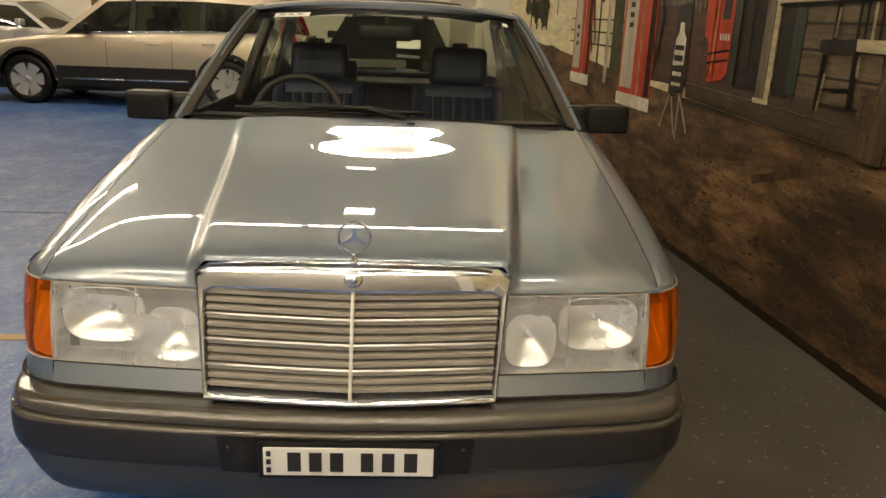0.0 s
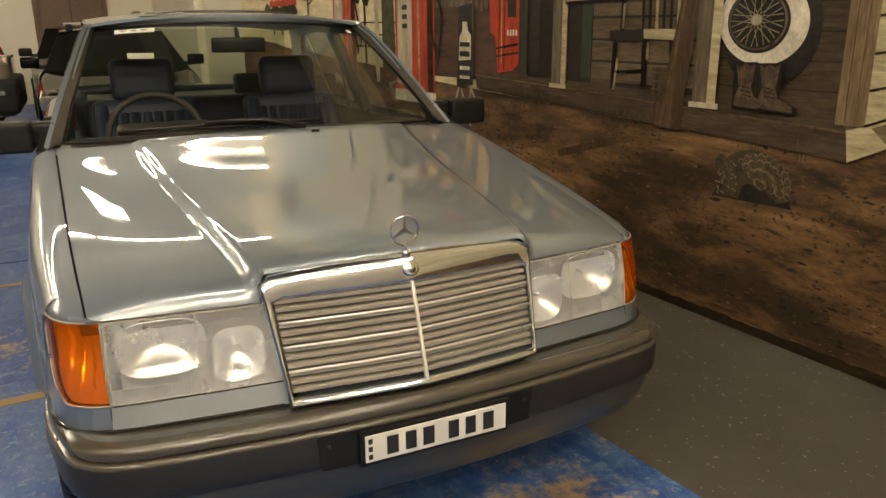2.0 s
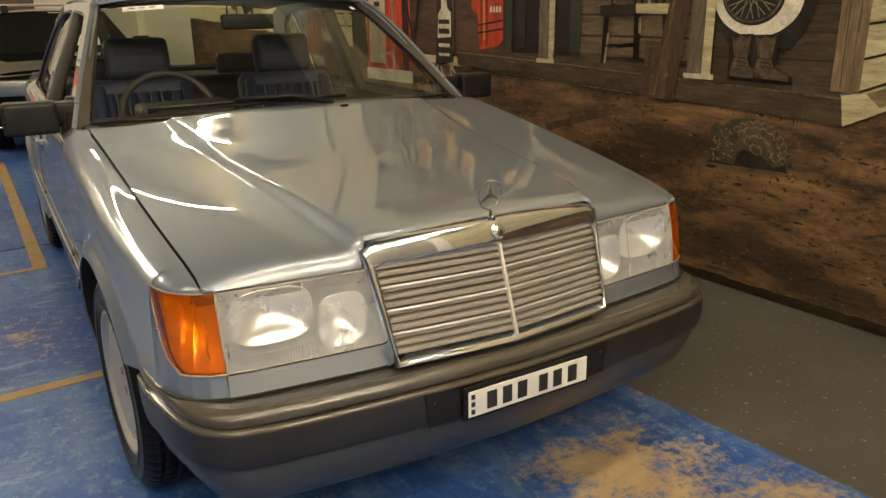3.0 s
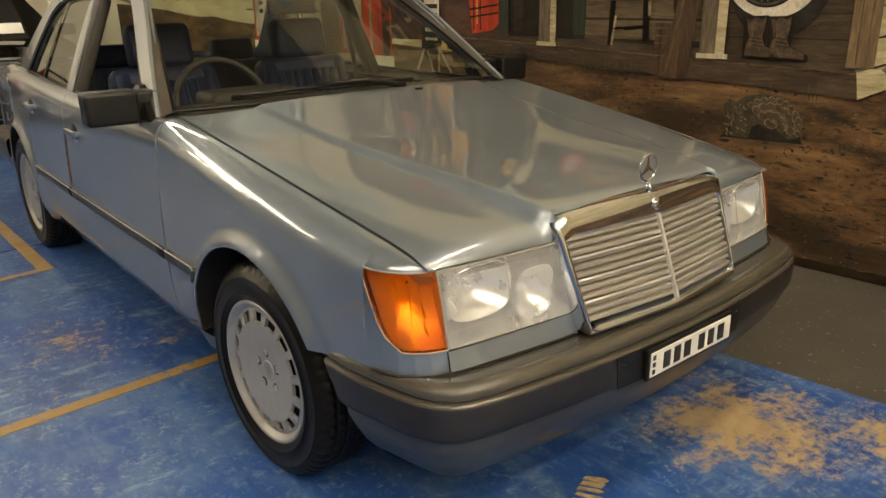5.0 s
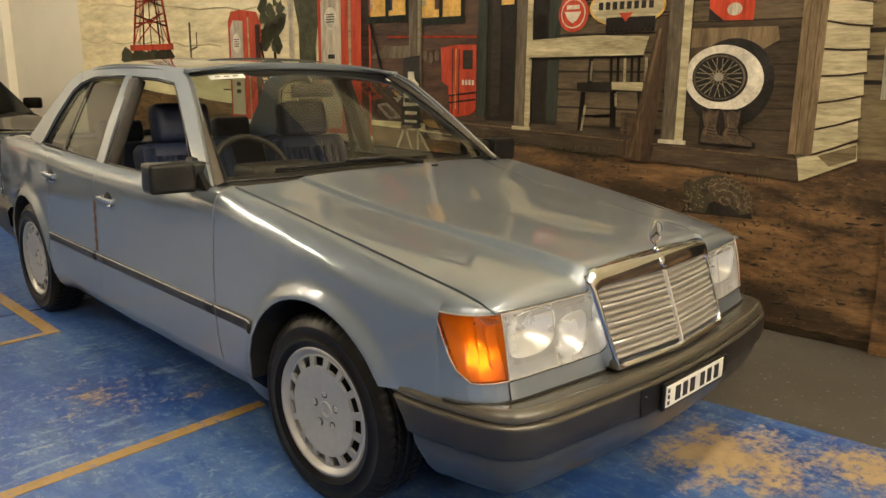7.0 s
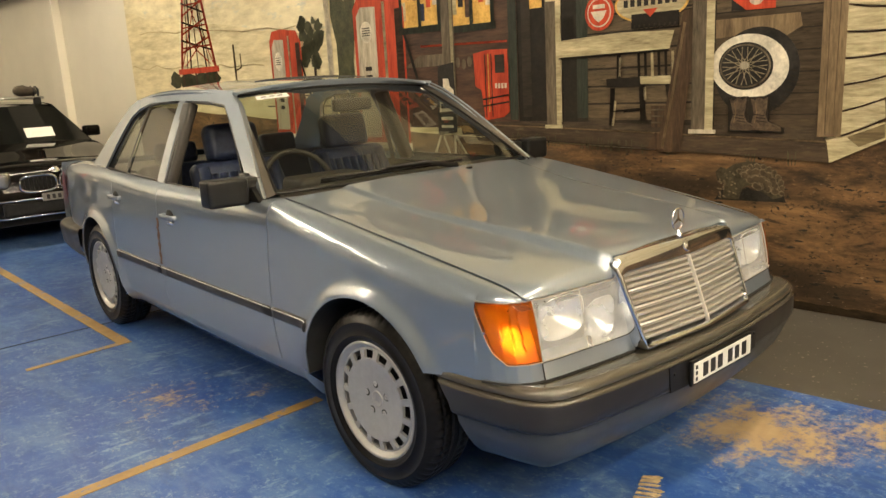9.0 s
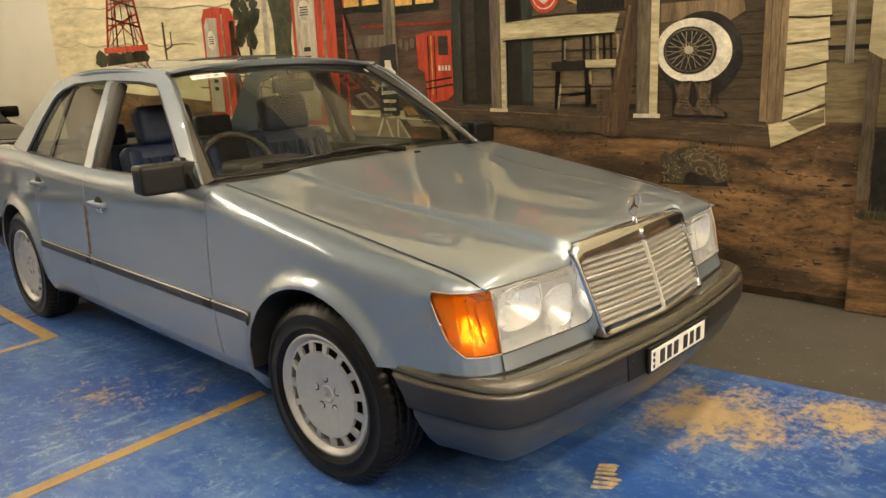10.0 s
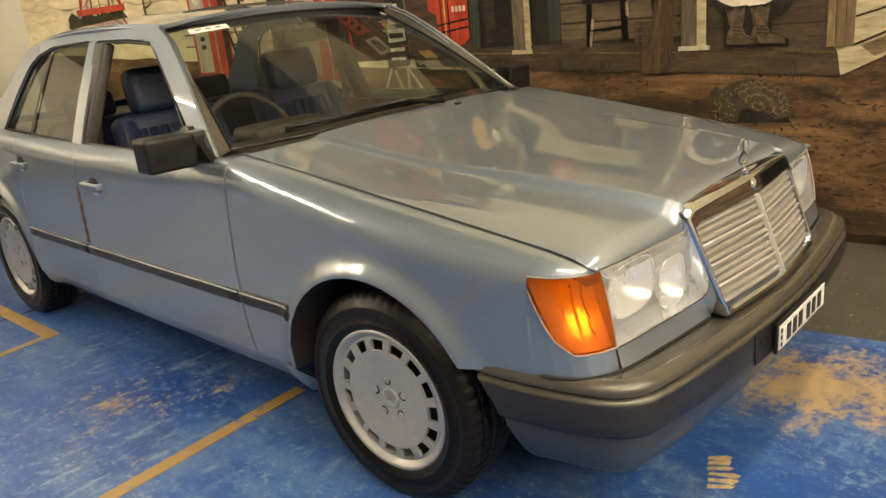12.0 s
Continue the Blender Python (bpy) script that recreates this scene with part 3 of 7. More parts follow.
def nose(s, k, z, out=0.0):
    """A point of the nose; k from 0 to 10 along NOSE, leaning back upwards; out: proud of it."""
    i = min(int(k), len(NOSE) - 2)
    f = k - i
    x, y = (NOSE[i][n] + (NOSE[i + 1][n] - NOSE[i][n]) * f for n in (0, 1))
    dx, dy = NOSE[i + 1][0] - NOSE[i][0], NOSE[i + 1][1] - NOSE[i][1]
    ln = math.hypot(dx, dy)
    lean = 0.20 * (z - 0.66)
    return Vector((s * (x + out * dy / ln - 0.25 * lean * (k > 5) * (k - 5) / 5), y + lean - out * dx / ln, z))


# side windows lie on this leaning sheet
def house_x(y, z):
    t = (z - 0.94) / 0.42
    return 0.793 - 0.16 * t - 0.028 * t * t - 0.06 * max(0, (y - 2.1) / 1.0) ** 2


def pane_side(s, pts, out=0.0):
    return [Vector((s * (house_x(y, z) + out), y, z)) for y, z in pts]


def spread(pts, n):
    """n + 1 points at even steps along an open line."""
    pts = [Vector((*p, 0)) for p in pts]
    acc = [0.0]
    for a, b in zip(pts, pts[1:]):
        acc.append(acc[-1] + (b - a).length)
    out = []
    for i in range(n + 1):
        d = acc[-1] * i / n
        k = min(max(int(np.searchsorted(acc, d)) - 1, 0), len(pts) - 2)
        f = (d - acc[k]) / (acc[k + 1] - acc[k])
        p = pts[k].lerp(pts[k + 1], f)
        out.append((p.x, p.y))
    return out


def strip_side(s, a, b, n=24, out=0.0):
    bm = bmesh.new()
    return ribbon(bm, pane_side(s, spread(a, n), out), pane_side(s, spread(b, n), out))


def wheel(parent, s, y, steer=0.0):
    """One road wheel: tyre with grooves, fifteen-slot disc, bolts, cap."""
    m = Matrix.Translation((s * 0.763, y, AXLE_Z)) @ Matrix.Rotation(steer, 4, "Z") @ Matrix.Diagonal((s, 1, 1, 1))
    w = thing("wheel", (0, 0, 0), "", "")
    w.parent = parent
    w.matrix_parent_inverse = Matrix.Translation(-parent.location)
    w.location = (s * 0.763, y, AXLE_Z)
    R = 0.322
    prof = [(0.205, -0.085), (0.225, -0.098), (0.26, -0.100), (0.295, -0.092), (R - 0.006, -0.076)]
    for g in (-0.052, -0.018, 0.018, 0.052):
        prof += [(R, g - 0.012), (R, g - 0.0035), (R - 0.008, g - 0.003), (R - 0.008, g + 0.003), (R, g + 0.0035), (R, g + 0.012)]
    prof += [(R - 0.006, 0.076), (0.300, 0.090), (0.287, 0.0950), (0.285, 0.0975), (0.280, 0.0985), (0.278, 0.0965), (0.262, 0.1005), (0.242, 0.0985), (0.240, 0.1010), (0.235, 0.1010), (0.233, 0.0980), (0.228, 0.0975), (0.214, 0.090), (0.206, 0.08)]
    bm = bmesh.new()
    n = 288
    rows = []
    for k in range(n):
        a = 2 * math.pi * k / n
        row = []
        for r, x in prof:
            cut = 0.0
            if r > R - 0.0065 and abs(x) > 0.024 and k % 5 == 0:
                cut = 0.007
            row.append(bm.verts.new(m @ Vector((x, (r - cut) * math.cos(a + 0.6 * x), (r - cut) * math.sin(a + 0.6 * x)))))
        rows.append(row)
    for k in range(n):
        p, q = rows[k], rows[(k + 1) % n]
        for j in range(len(prof) - 1):
            bm.faces.new((p[j], q[j], q[j + 1], p[j + 1]))
    t = part("tyre", bm, RUBBER, w, "black rubber tyre with grooved tread")
    # rim
    prof = [(0.198, -0.09), (0.196, 0.03), (0.205, 0.078), (0.212, 0.084), (0.216, 0.086), (0.216, 0.091), (0.210, 0.094), (0.203, 0.090), (0.197, 0.080), (0.190, 0.076)]
    rim = part("rim", lathe(bmesh.new(), prof, 72, m), ALLOY, w, "silver painted alloy rim")
    bm = bmesh.new()
    n, sub = 15, 6
    face = curve1([0.0, 0.04, 0.10, 0.150, 0.160, 0.188, 0.192], [0.070, 0.071, 0.079, 0.085, 0.084, 0.078, 0.076])
    pt = lambda r, a, d=0.0: m @ Vector((face(r) - d, r * math.cos(a), r * math.sin(a)))
    bands = [0.0, 0.035, 0.075, 0.115, 0.145, 0.151, 0.183, 0.192]
    for k in range(n):
        for q in range(sub):
            a0, a1 = (k + q / sub) * 2 * math.pi / n, (k + (q + 1) / sub) * 2 * math.pi / n
            hole = 1 <= q <= 4
            for j in range(len(bands) - 1):
                r0, r1 = bands[j], bands[j + 1]
                if hole and j == 5:
                    for r in (r0, r1):
                        bm.faces.new([bm.verts.new(p) for p in (pt(r, a0), pt(r, a1), pt(r, a1, 0.011), pt(r, a0, 0.011))])
                    if q in (1, 4):
                        a = a0 if q == 1 else a1
                        bm.faces.new([bm.verts.new(p) for p in (pt(r0, a), pt(r1, a), pt(r1, a, 0.011), pt(r0, a, 0.011))])
                    continue
                if j == 0:
                    bm.faces.new([bm.verts.new(p) for p in (pt(0, a0), pt(r1, a0), pt(r1, a1))])
                else:
                    bm.faces.new([bm.verts.new(p) for p in (pt(r0, a0), pt(r1, a0), pt(r1, a1), pt(r0, a1))])
    bmesh.ops.remove_doubles(bm, verts=bm.verts, dist=1e-5)
    part("wheel_disc", bm, DISC, w, "silver alloy disc with fifteen slots", smooth=False)
    bm = bmesh.new()
    lathe(bm, [(0.0, 0.03), (0.185, 0.03)], 36, m)
    part("backing", bm, DARK, w)
    for k in range(5):
        a = 2 * math.pi * (k + 0.2) / 5
        c = m @ Vector((0.072, 0.056 * math.cos(a), 0.056 * math.sin(a)))
        mm = Matrix.Translation(c) @ Matrix.Diagonal((s, 1, 1, 1))
        part("wheel_bolt", lathe(bmesh.new(), [(0.0095, 0.0), (0.0095, 0.0025), (0.006, 0.0032), (0.005, 0.001), (0.0, 0.001)], 12, mm), ALLOY, w, "silver wheel bolt")
        part("bolt_seat", lathe(bmesh.new(), [(0.0145, 0.0), (0.0145, 0.0016), (0.0095, 0.0012)], 14, mm), DARK, w)
    c = Matrix.Translation(m @ Vector((0.070, 0, 0))) @ Matrix.Diagonal((s, 1, 1, 1))
    cap = part("hub_cap", lathe(bmesh.new(), [(0.031, 0.0), (0.030, 0.003), (0.026, 0.004), (0.024, 0.0028), (0.0, 0.0028)], 24, c), ALLOY, w, "round silver hub cap")
    bm = bmesh.new()
    for k in range(3):
        a = 2 * math.pi * k / 3 + math.pi / 2
        u, v = Vector((0, math.cos(a), math.sin(a))), Vector((0, -math.sin(a), math.cos(a)))
        bm.faces.new([bm.verts.new(c @ (Vector((0.0045, 0, 0)) + p)) for p in (v * 0.005, u * 0.024, -v * 0.005, -u * 0.003)])
    part("cap_mark", bm, DISC, cap)
    return w


def headlamp(car, s):
    top, low = 0.752, 0.573
    lamp = lambda u, v, out: nose(s, (-0.30 + 0.36 * v) + (5.30 - 0.36 * v) * u, low + (top - low) * v, out)
    h = part("headlamp", grid(lambda u, v: lamp(u, v, -0.075), 10, 4), HOUSING, car, "rectangular headlamp with a cloudy clear cover", smooth=True)
    # walls of the housing
    bm = bmesh.new()
    edge = [lamp(i / 10, 0, 0.0) for i in range(11)] + [lamp(1, i / 4, 0) for i in range(1, 5)] + [lamp(1 - i / 10, 1, 0) for i in range(1, 11)] + [lamp(0, 1 - i / 4, 0) for i in range(1, 5)]
    back = [p + Vector((0, 0.078, 0)) for p in edge]
    ribbon(bm, edge, back)
    part("housing_wall", bm, HOUSING, h)
    # two reflector bowls with rounded-square mouths
    for x, hx, hz, deep, cz in ((0.578, 0.095, 0.066, 0.055, 0.680), (0.415, 0.060, 0.066, 0.050, 0.642)):
        c = Vector((s * x, -0.632 if x > 0.5 else -0.652, cz))

        def bowl(u, v):
            a = 2 * math.pi * u
            e = 0.62 + 0.38 * (1 - v)
            px = math.copysign(abs(math.cos(a)) ** e, math.cos(a)) * hx * v
            pz = math.copysign(abs(math.sin(a)) ** e, math.sin(a)) * hz * v
            return c + Vector((px, -0.020 + deep * (1 - v**1.8) + 0.10 * abs(px) * (1 if px * s > 0 else 0), pz + 0.0))
        b = part("reflector", grid(bowl, 40, 12), REFLECTOR, h, "bright reflector bowl")
        bm = bmesh.new()
        tube(bm, [bowl(i / 40, 1.0) + Vector((0, -0.003, 0)) for i in range(41)], 0.0016, 6, False)
        part("reflector_rim", bm, REFLECTOR, b)
        m = Matrix.Translation(c + Vector((0, deep - 0.03, 0))) @ Matrix.Rotation(-math.pi / 2, 4, "Z")
        part("bulb", lathe(bmesh.new(), [(0.0, 0.010), (0.006, 0.008), (0.008, -0.01)], 12, m), REFLECTOR, b)
    # divider and cover
    part("divider", grid(lambda u, v: nose(s, 2.0 + 0.06 * u, low + (top - low) * v, -0.004), 1, 4), SLAT, h)
    c = part("cover", grid(lambda u, v: lamp(u, v, 0.004 + 0.006 * math.sin(math.pi * v)), 24, 8), LENS, h, "cloudy clear glass cover")
    c.visible_shadow = False
    bm = bmesh.new()
    for k in range(26):
        q = 2.3 + k * 0.085
        tube(bm, [nose(s, q, 0.585, 0.003), nose(s, q, 0.612, 0.003)], 0.0005, 4)
    part("lens_rib", bm, LENS, c)
    bm = bmesh.new()
    tube(bm, edge + [edge[0]], 0.003, 6, False)
    part("seal", bm, SLAT, h)


def indicator(car, s):
    top, low = 0.755, 0.573

    def f(u, v):
        z = low + (top - low) * v
        end = 7.7 + 2.4 * v**0.5
        return nose(s, 5.06 + (end - 5.06) * u, z, 0.004 + 0.008 * math.sin(math.pi * v) ** 0.6 * math.sin(math.pi * min(1, 0.12 + u)) ** 0.5)
    ind = part("indicator", grid(f, 20, 10), AMBER, car, "amber front indicator lens wrapping round the corner")
    ind.visible_shadow = False
    part("backing", grid(lambda u, v: nose(s, 5.06 + (2.64 + 2.4 * v**0.5) * u, low + (top - low) * v, -0.010 - 0.036 * math.exp(-1.7 * ((2 * u - 0.75) ** 2 + (2 * v - 1.25) ** 2))), 30, 14), LAMP_WHITE, ind)
    bm = bmesh.new()
    rim = [f(i / 16, 0) for i in range(17)] + [f(1, i / 6) for i in range(1, 7)] + [f(1 - i / 16, 1) for i in range(1, 17)] + [f(0, 1 - i / 6) for i in range(1, 7)]
    tube(bm, rim, 0.0022, 6, False)
    part("seal", bm, SLAT, ind)
    bm = bmesh.new()
    box(bm, f(0.96, 0.5), (0.008, 0.008, 0.008), bevel=0.002)
    part("screw", bm, CHROME, ind)


def grille(car):
    """Leaning chrome shell with taupe slats and a central bar."""
    y_of = lambda z, x=0.0: -0.704 - 0.37 * (0.812 - z) + 0.020 * abs(x) / 0.34 + 0.012 * (x / 0.34) ** 2
    g = part("grille", bmesh_shell(y_of), CHROME, car, "chrome radiator grille shell with taupe slats")
    bm = bmesh.new()
    bm.faces.new([bm.verts.new(p) for p in ((-0.335, y_of(0.765) + 0.09, 0.765), (0.335, y_of(0.765) + 0.09, 0.765), (0.318, y_of(0.552) + 0.09, 0.552), (-0.318, y_of(0.552) + 0.09, 0.552))])
    part("backing", bm, DARK, g)
    z0, z1 = 0.556, 0.766
    rows = 12
    for k in range(rows):
        z = z0 + (z1 - z0) * (k + 0.5) / rows
        w = 0.317 + 0.015 * (z - z0) / (z1 - z0)
        h = (z1 - z0) / rows
        prof = [(0.034, -0.24), (0.004, -0.22), (0.000, -0.14), (0.000, 0.36), (0.004, 0.42), (0.034, 0.44)]
        xs = [-w + 2 * w * i / 12 for i in range(13)]
        bm = bmesh.new()
        rows_ = [[bm.verts.new((x, y_of(z, x) + o, z + h * q)) for o, q in prof] for x in xs]
        for a, b in zip(rows_, rows_[1:]):
            for j in range(6):
                bm.faces.new((a[j], b[j], b[(j + 1) % 6], a[(j + 1) % 6]))
        sl = part("slat", bm, SLAT, g, "taupe grille slat", smooth=False)
        bm = bmesh.new()
        for i in range(30):
            x = -w + 2 * w * (i + 0.5) / 30
            box(bm, (x, y_of(z, x) + 0.030, z - h * 0.38), (2 * w / 30 * 0.14, 0.010, h * 0.36))
        part("slot_web", bm, SLAT, sl, smooth=False)
        if k in (3, 6, 9):
            zz = z0 + (z1 - z0) * k / rows
            bm = tube(bmesh.new(), [(x, y_of(zz, x) - 0.0025, zz) for x in xs], 0.0034, 8)
            part("cross_bar", bm, SATIN, g, "bright cross bar")
    bm = box(bmesh.new(), (0, (y_of(0.55) + y_of(0.77)) / 2 - 0.003, 0.66), (0.0085, 0.014, 0.235), Matrix.Rotation(-math.atan(0.37), 4, "X"), 0.003)
    part("centre_bar", bm, SATIN, g, "bright upright centre bar", smooth=False)
    m = Matrix.Translation((0, y_of(0.798) - 0.002, 0.799)) @ Matrix.Rotation(-math.pi / 2, 4, "Z") @ Matrix.Rotation(-0.46, 4, "Y")
    part("badge", lathe(bmesh.new(), [(0.0, 0.011), (0.010, 0.011), (0.012, 0.008), (0.016, 0.009), (0.021, 0.006), (0.022, 0.0)], 28, m), CHROME, g, "round badge on the grille shell")
    # ornament: ring with three spokes on a stem
    o = part("hood_ornament", tube(bmesh.new(), [(0, -0.690, 0.824), (0, -0.688, 0.836), (0, -0.686, 0.842), (0, -0.684, 0.852)], [0.012, 0.009, 0.005, 0.004], 12), CHROME, car, "chrome ring ornament standing on the grille")
    bm = bmesh.new()
    c, R = Vector((0, -0.682, 0.888)), 0.036
    ring = [c + R * Vector((math.cos(2 * math.pi * k / 36), 0.0, math.sin(2 * math.pi * k / 36))) for k in range(37)]
    tube(bm, ring, 0.0028, 8, False)
    part("ring", bm, CHROME, o)
    for k in range(3):
        a = math.pi / 2 + 2 * math.pi * k / 3
        u, v = Vector((math.cos(a), 0, math.sin(a))), Vector((-math.sin(a), 0, math.cos(a)))
        bm = bmesh.new()
        pts = [c + v * 0.0055, c + u * R, c - v * 0.0055, c - u * 0.004]
        prism(bm, [p + Vector((0, -0.0015 - 0.0004 * k, 0)) for p in pts], (0, 0.003 + 0.0008 * k, 0))
        part("spoke", bm, CHROME, o, smooth=False)


def bmesh_shell(y_of):
    bm = bmesh.new()

    def ring(hw_t, hw_b, zt, zb, crest, dy, r=0.02):
        pts = []
        n = 24
        for i in range(n + 1):
            x = -hw_t + 2 * hw_t * i / n
            z = zt + crest * (1 - (x / hw_t) ** 2) - 0.010 * max(0, (abs(x) - hw_t + r) / r) ** 2
            pts.append((x, z))
        for i in range(1, 9):
            f = i / 8
            pts.append((hw_t + (hw_b - hw_t) * f, zt - 0.010 + (zb - zt + 0.010) * f))
        for i in range(1, n + 1):
            pts.append((hw_b - 2 * hw_b * i / n, zb))
        for i in range(1, 8):
            f = i / 8
            pts.append((-hw_b - (hw_t - hw_b) * f, zb + (zt - 0.010 - zb) * f))
        return [bm.verts.new((x, y_of(z, x) + dy, z)) for x, z in pts]
    rings = [ring(0.350, 0.322, 0.800, 0.534, 0.014, 0.15), ring(0.354, 0.324, 0.808, 0.533, 0.016, 0.055), ring(0.358, 0.326, 0.812, 0.533, 0.016, 0.03), ring(0.361, 0.328, 0.812, 0.533, 0.016, 0.004), ring(0.358, 0.326, 0.808, 0.535, 0.015, -0.006), ring(0.351, 0.3242, 0.802, 0.5385, 0.0125, -0.009), ring(0.3495, 0.3238, 0.7985, 0.540, 0.0115, -0.0092),
             ring(0.3395, 0.3214, 0.7735, 0.547, 0.004, -0.0082), ring(0.338, 0.321, 0.770, 0.548, 0.003, -0.007), ring(0.335, 0.319, 0.767, 0.550, 0.002, -0.002), ring(0.333, 0.318, 0.765, 0.552, 0.001, 0.03)]
    for a, b in zip(rings, rings[1:]):
        for i in range(len(a)):
            bm.faces.new((a[i], a[(i + 1) % len(a)], b[(i + 1) % len(b)], b[i]))
    return bm


# bumper plan, one half, from the wheel arch to the middle
BUMP = [(0.838, -0.325), (0.837, -0.43), (0.830, -0.51), (0.819, -0.575), (0.806, -0.635), (0.791, -0.685), (0.773, -0.720), (0.747, -0.748), (0.712, -0.768), (0.65, -0.784), (0.55, -0.799), (0.38, -0.817), (0.20, -0.832), (0.0, -0.838)]


def bump_line(out, z, cut=0.0):
    """The full plan line from one arch to the other, set out by a little, at height z."""
    half = []
    n = len(BUMP)
    for i, (x, y) in enumerate(BUMP):
        a, b = BUMP[max(i - 1, 0)], BUMP[min(i + 1, n - 1)]
        d = Vector((b[0] - a[0], b[1] - a[1])).normalized()
        if i == n - 1:
            d = Vector((-1, 0))
        yy = y - cut if i == 0 else (y - cut * 0.4 if i == 1 else y)
        half.append(Vector((x - out * d.y, yy + out * d.x, z)))
    return half + [Vector((-p.x, p.y, p.z)) for p in half[-2::-1]]


def bumper(car):
    def sweep(prof):
        bm = bmesh.new()
        rows = [[bm.verts.new(p) for p in bump_line(o, z, c)] for o, z, c in prof]
        for a, b in zip(rows, rows[1:]):
            for i in range(len(a) - 1):
                bm.faces.new((a[i], a[i + 1], b[i + 1], b[i]))
        return bm
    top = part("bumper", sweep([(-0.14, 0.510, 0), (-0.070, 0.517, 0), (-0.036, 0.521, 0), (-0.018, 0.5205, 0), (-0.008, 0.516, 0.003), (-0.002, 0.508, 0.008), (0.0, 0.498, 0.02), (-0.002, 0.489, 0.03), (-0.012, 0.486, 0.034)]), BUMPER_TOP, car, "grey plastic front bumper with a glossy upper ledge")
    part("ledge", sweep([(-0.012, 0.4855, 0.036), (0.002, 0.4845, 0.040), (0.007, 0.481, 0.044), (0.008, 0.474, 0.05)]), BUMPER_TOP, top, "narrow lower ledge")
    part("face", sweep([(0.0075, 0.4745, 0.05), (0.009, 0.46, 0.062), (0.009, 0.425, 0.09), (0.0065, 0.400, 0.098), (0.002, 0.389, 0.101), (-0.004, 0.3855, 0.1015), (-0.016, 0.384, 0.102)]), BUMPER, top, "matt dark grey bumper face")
    part("valance", sweep([(-0.0145, 0.3845, 0.102), (-0.0125, 0.360, 0.110), (-0.026, 0.322, 0.122), (-0.050, 0.276, 0.132), (-0.072, 0.250, 0.14), (-0.098, 0.234, 0.145), (-0.19, 0.230, 0.15)]), APRON, top, "grey blue lower apron")
    # recess with the plate
    y = -0.8485
    front = lambda x: -0.848 + 0.021 * (abs(x) / 0.38) ** 1.35
    rec = grid(lambda u, v: Vector(((-0.288 + 0.566 * u) * (1 - 0.03 * (1 - v)), front(-0.288 + 0.566 * u) - 0.0015, 0.388 + 0.088 * v)), 16, 2)
    thick(part("plate_recess", rec, BLACK, top, "black plate recess"), 0.004, 0)
    for x in (-0.262, 0.255):
        part("recess_stud", lathe(bmesh.new(), [(0.0, 0.004), (0.005, 0.003), (0.006, 0.0)], 10, Matrix.Translation((x, front(x) - 0.003, 0.447)) @ Matrix.Rotation(-math.pi / 2, 4, "Z")), DARK, top)
    bm = bmesh.new()
    box(bm, (0.002, y - 0.006, 0.430), (0.392, 0.010, 0.088), bevel=0.004)
    pl = part("number_plate", bm, BLACK, top, "white number plate in a black frame", smooth=False)
    part("plate_face", box(bmesh.new(), (0.002, y - 0.012, 0.430), (0.370, 0.004, 0.068), bevel=0.0015), PLATE, pl, smooth=False)
    for x, w in ((-0.128, 0.036), (-0.082, 0.034), (-0.036, 0.036), (0.030, 0.034), (0.076, 0.034), (0.125, 0.036)):
        part("plate_bar", box(bmesh.new(), (x + 0.012, y - 0.0150, 0.430), (w * 0.80, 0.002, 0.046)), PLATE_BAR, pl, smooth=False)
    for k in range(3):
        part("plate_small_bar", box(bmesh.new(), (-0.171, y - 0.0150, 0.450 - k * 0.020), (0.010, 0.002, 0.012)), PLATE_BAR, pl, smooth=False)


def seat(name, x, y, label, wide=0.50):
    th = thing(name, (x, y, 0.40), label, "car seat", "front seats")
    up = Matrix.Translation((x, y, 0.48)) @ Matrix.Rotation(-0.30, 4, "X")
    base = Matrix.Translation((x, y - 0.26, 0.48)) @ Matrix.Rotation(0.12, 4, "X")
    part("seat_base", box(bmesh.new(), base.translation, (wide, 0.54, 0.17), Matrix.Rotation(0.12, 4, "X"), 0.045, 3), LEATHER, th)
    part("foot", box(bmesh.new(), (x, y - 0.22, 0.33), (wide * 0.8, 0.42, 0.18), bevel=0.02), DASH, th)
    b = part("backrest", box(bmesh.new(), up @ Vector((0, 0.04, 0.28)), (wide, 0.13, 0.60), Matrix.Rotation(-0.30, 4, "X"), 0.05, 3), LEATHER, th)
    bm = bmesh.new()
    for k in range(7):
        px = -wide * 0.32 + wide * 0.64 * k / 6
        tube(bm, [up @ Vector((px, -0.028, 0.06)), up @ Vector((px, -0.034, 0.28)), up @ Vector((px, -0.026, 0.50))], 0.022, 8)
    part("pleats", bm, LEATHER, b, "pleated navy leather")
    for k in (-1, 1):
        part("bolster", tube(bmesh.new(), [up @ Vector((k * wide * 0.43, -0.03, 0.05)), up @ Vector((k * wide * 0.43, -0.05, 0.25)), up @ Vector((k * wide * 0.41, -0.02, 0.54))], [0.03, 0.042, 0.03], 10), LEATHER, b)
    for k in (-1, 1):
        part("post", tube(bmesh.new(), [up @ Vector((k * 0.07, 0.03, 0.56)), up @ Vector((k * 0.07, 0.03, 0.68))], 0.006, 8), CHROME, th)
    part("headrest", box(bmesh.new(), up @ Vector((0, 0.01, 0.675)), (0.300, 0.115, 0.20), Matrix.Rotation(-0.22, 4, "X"), 0.045, 3), LEATHER, th, "padded navy headrest")
    return th


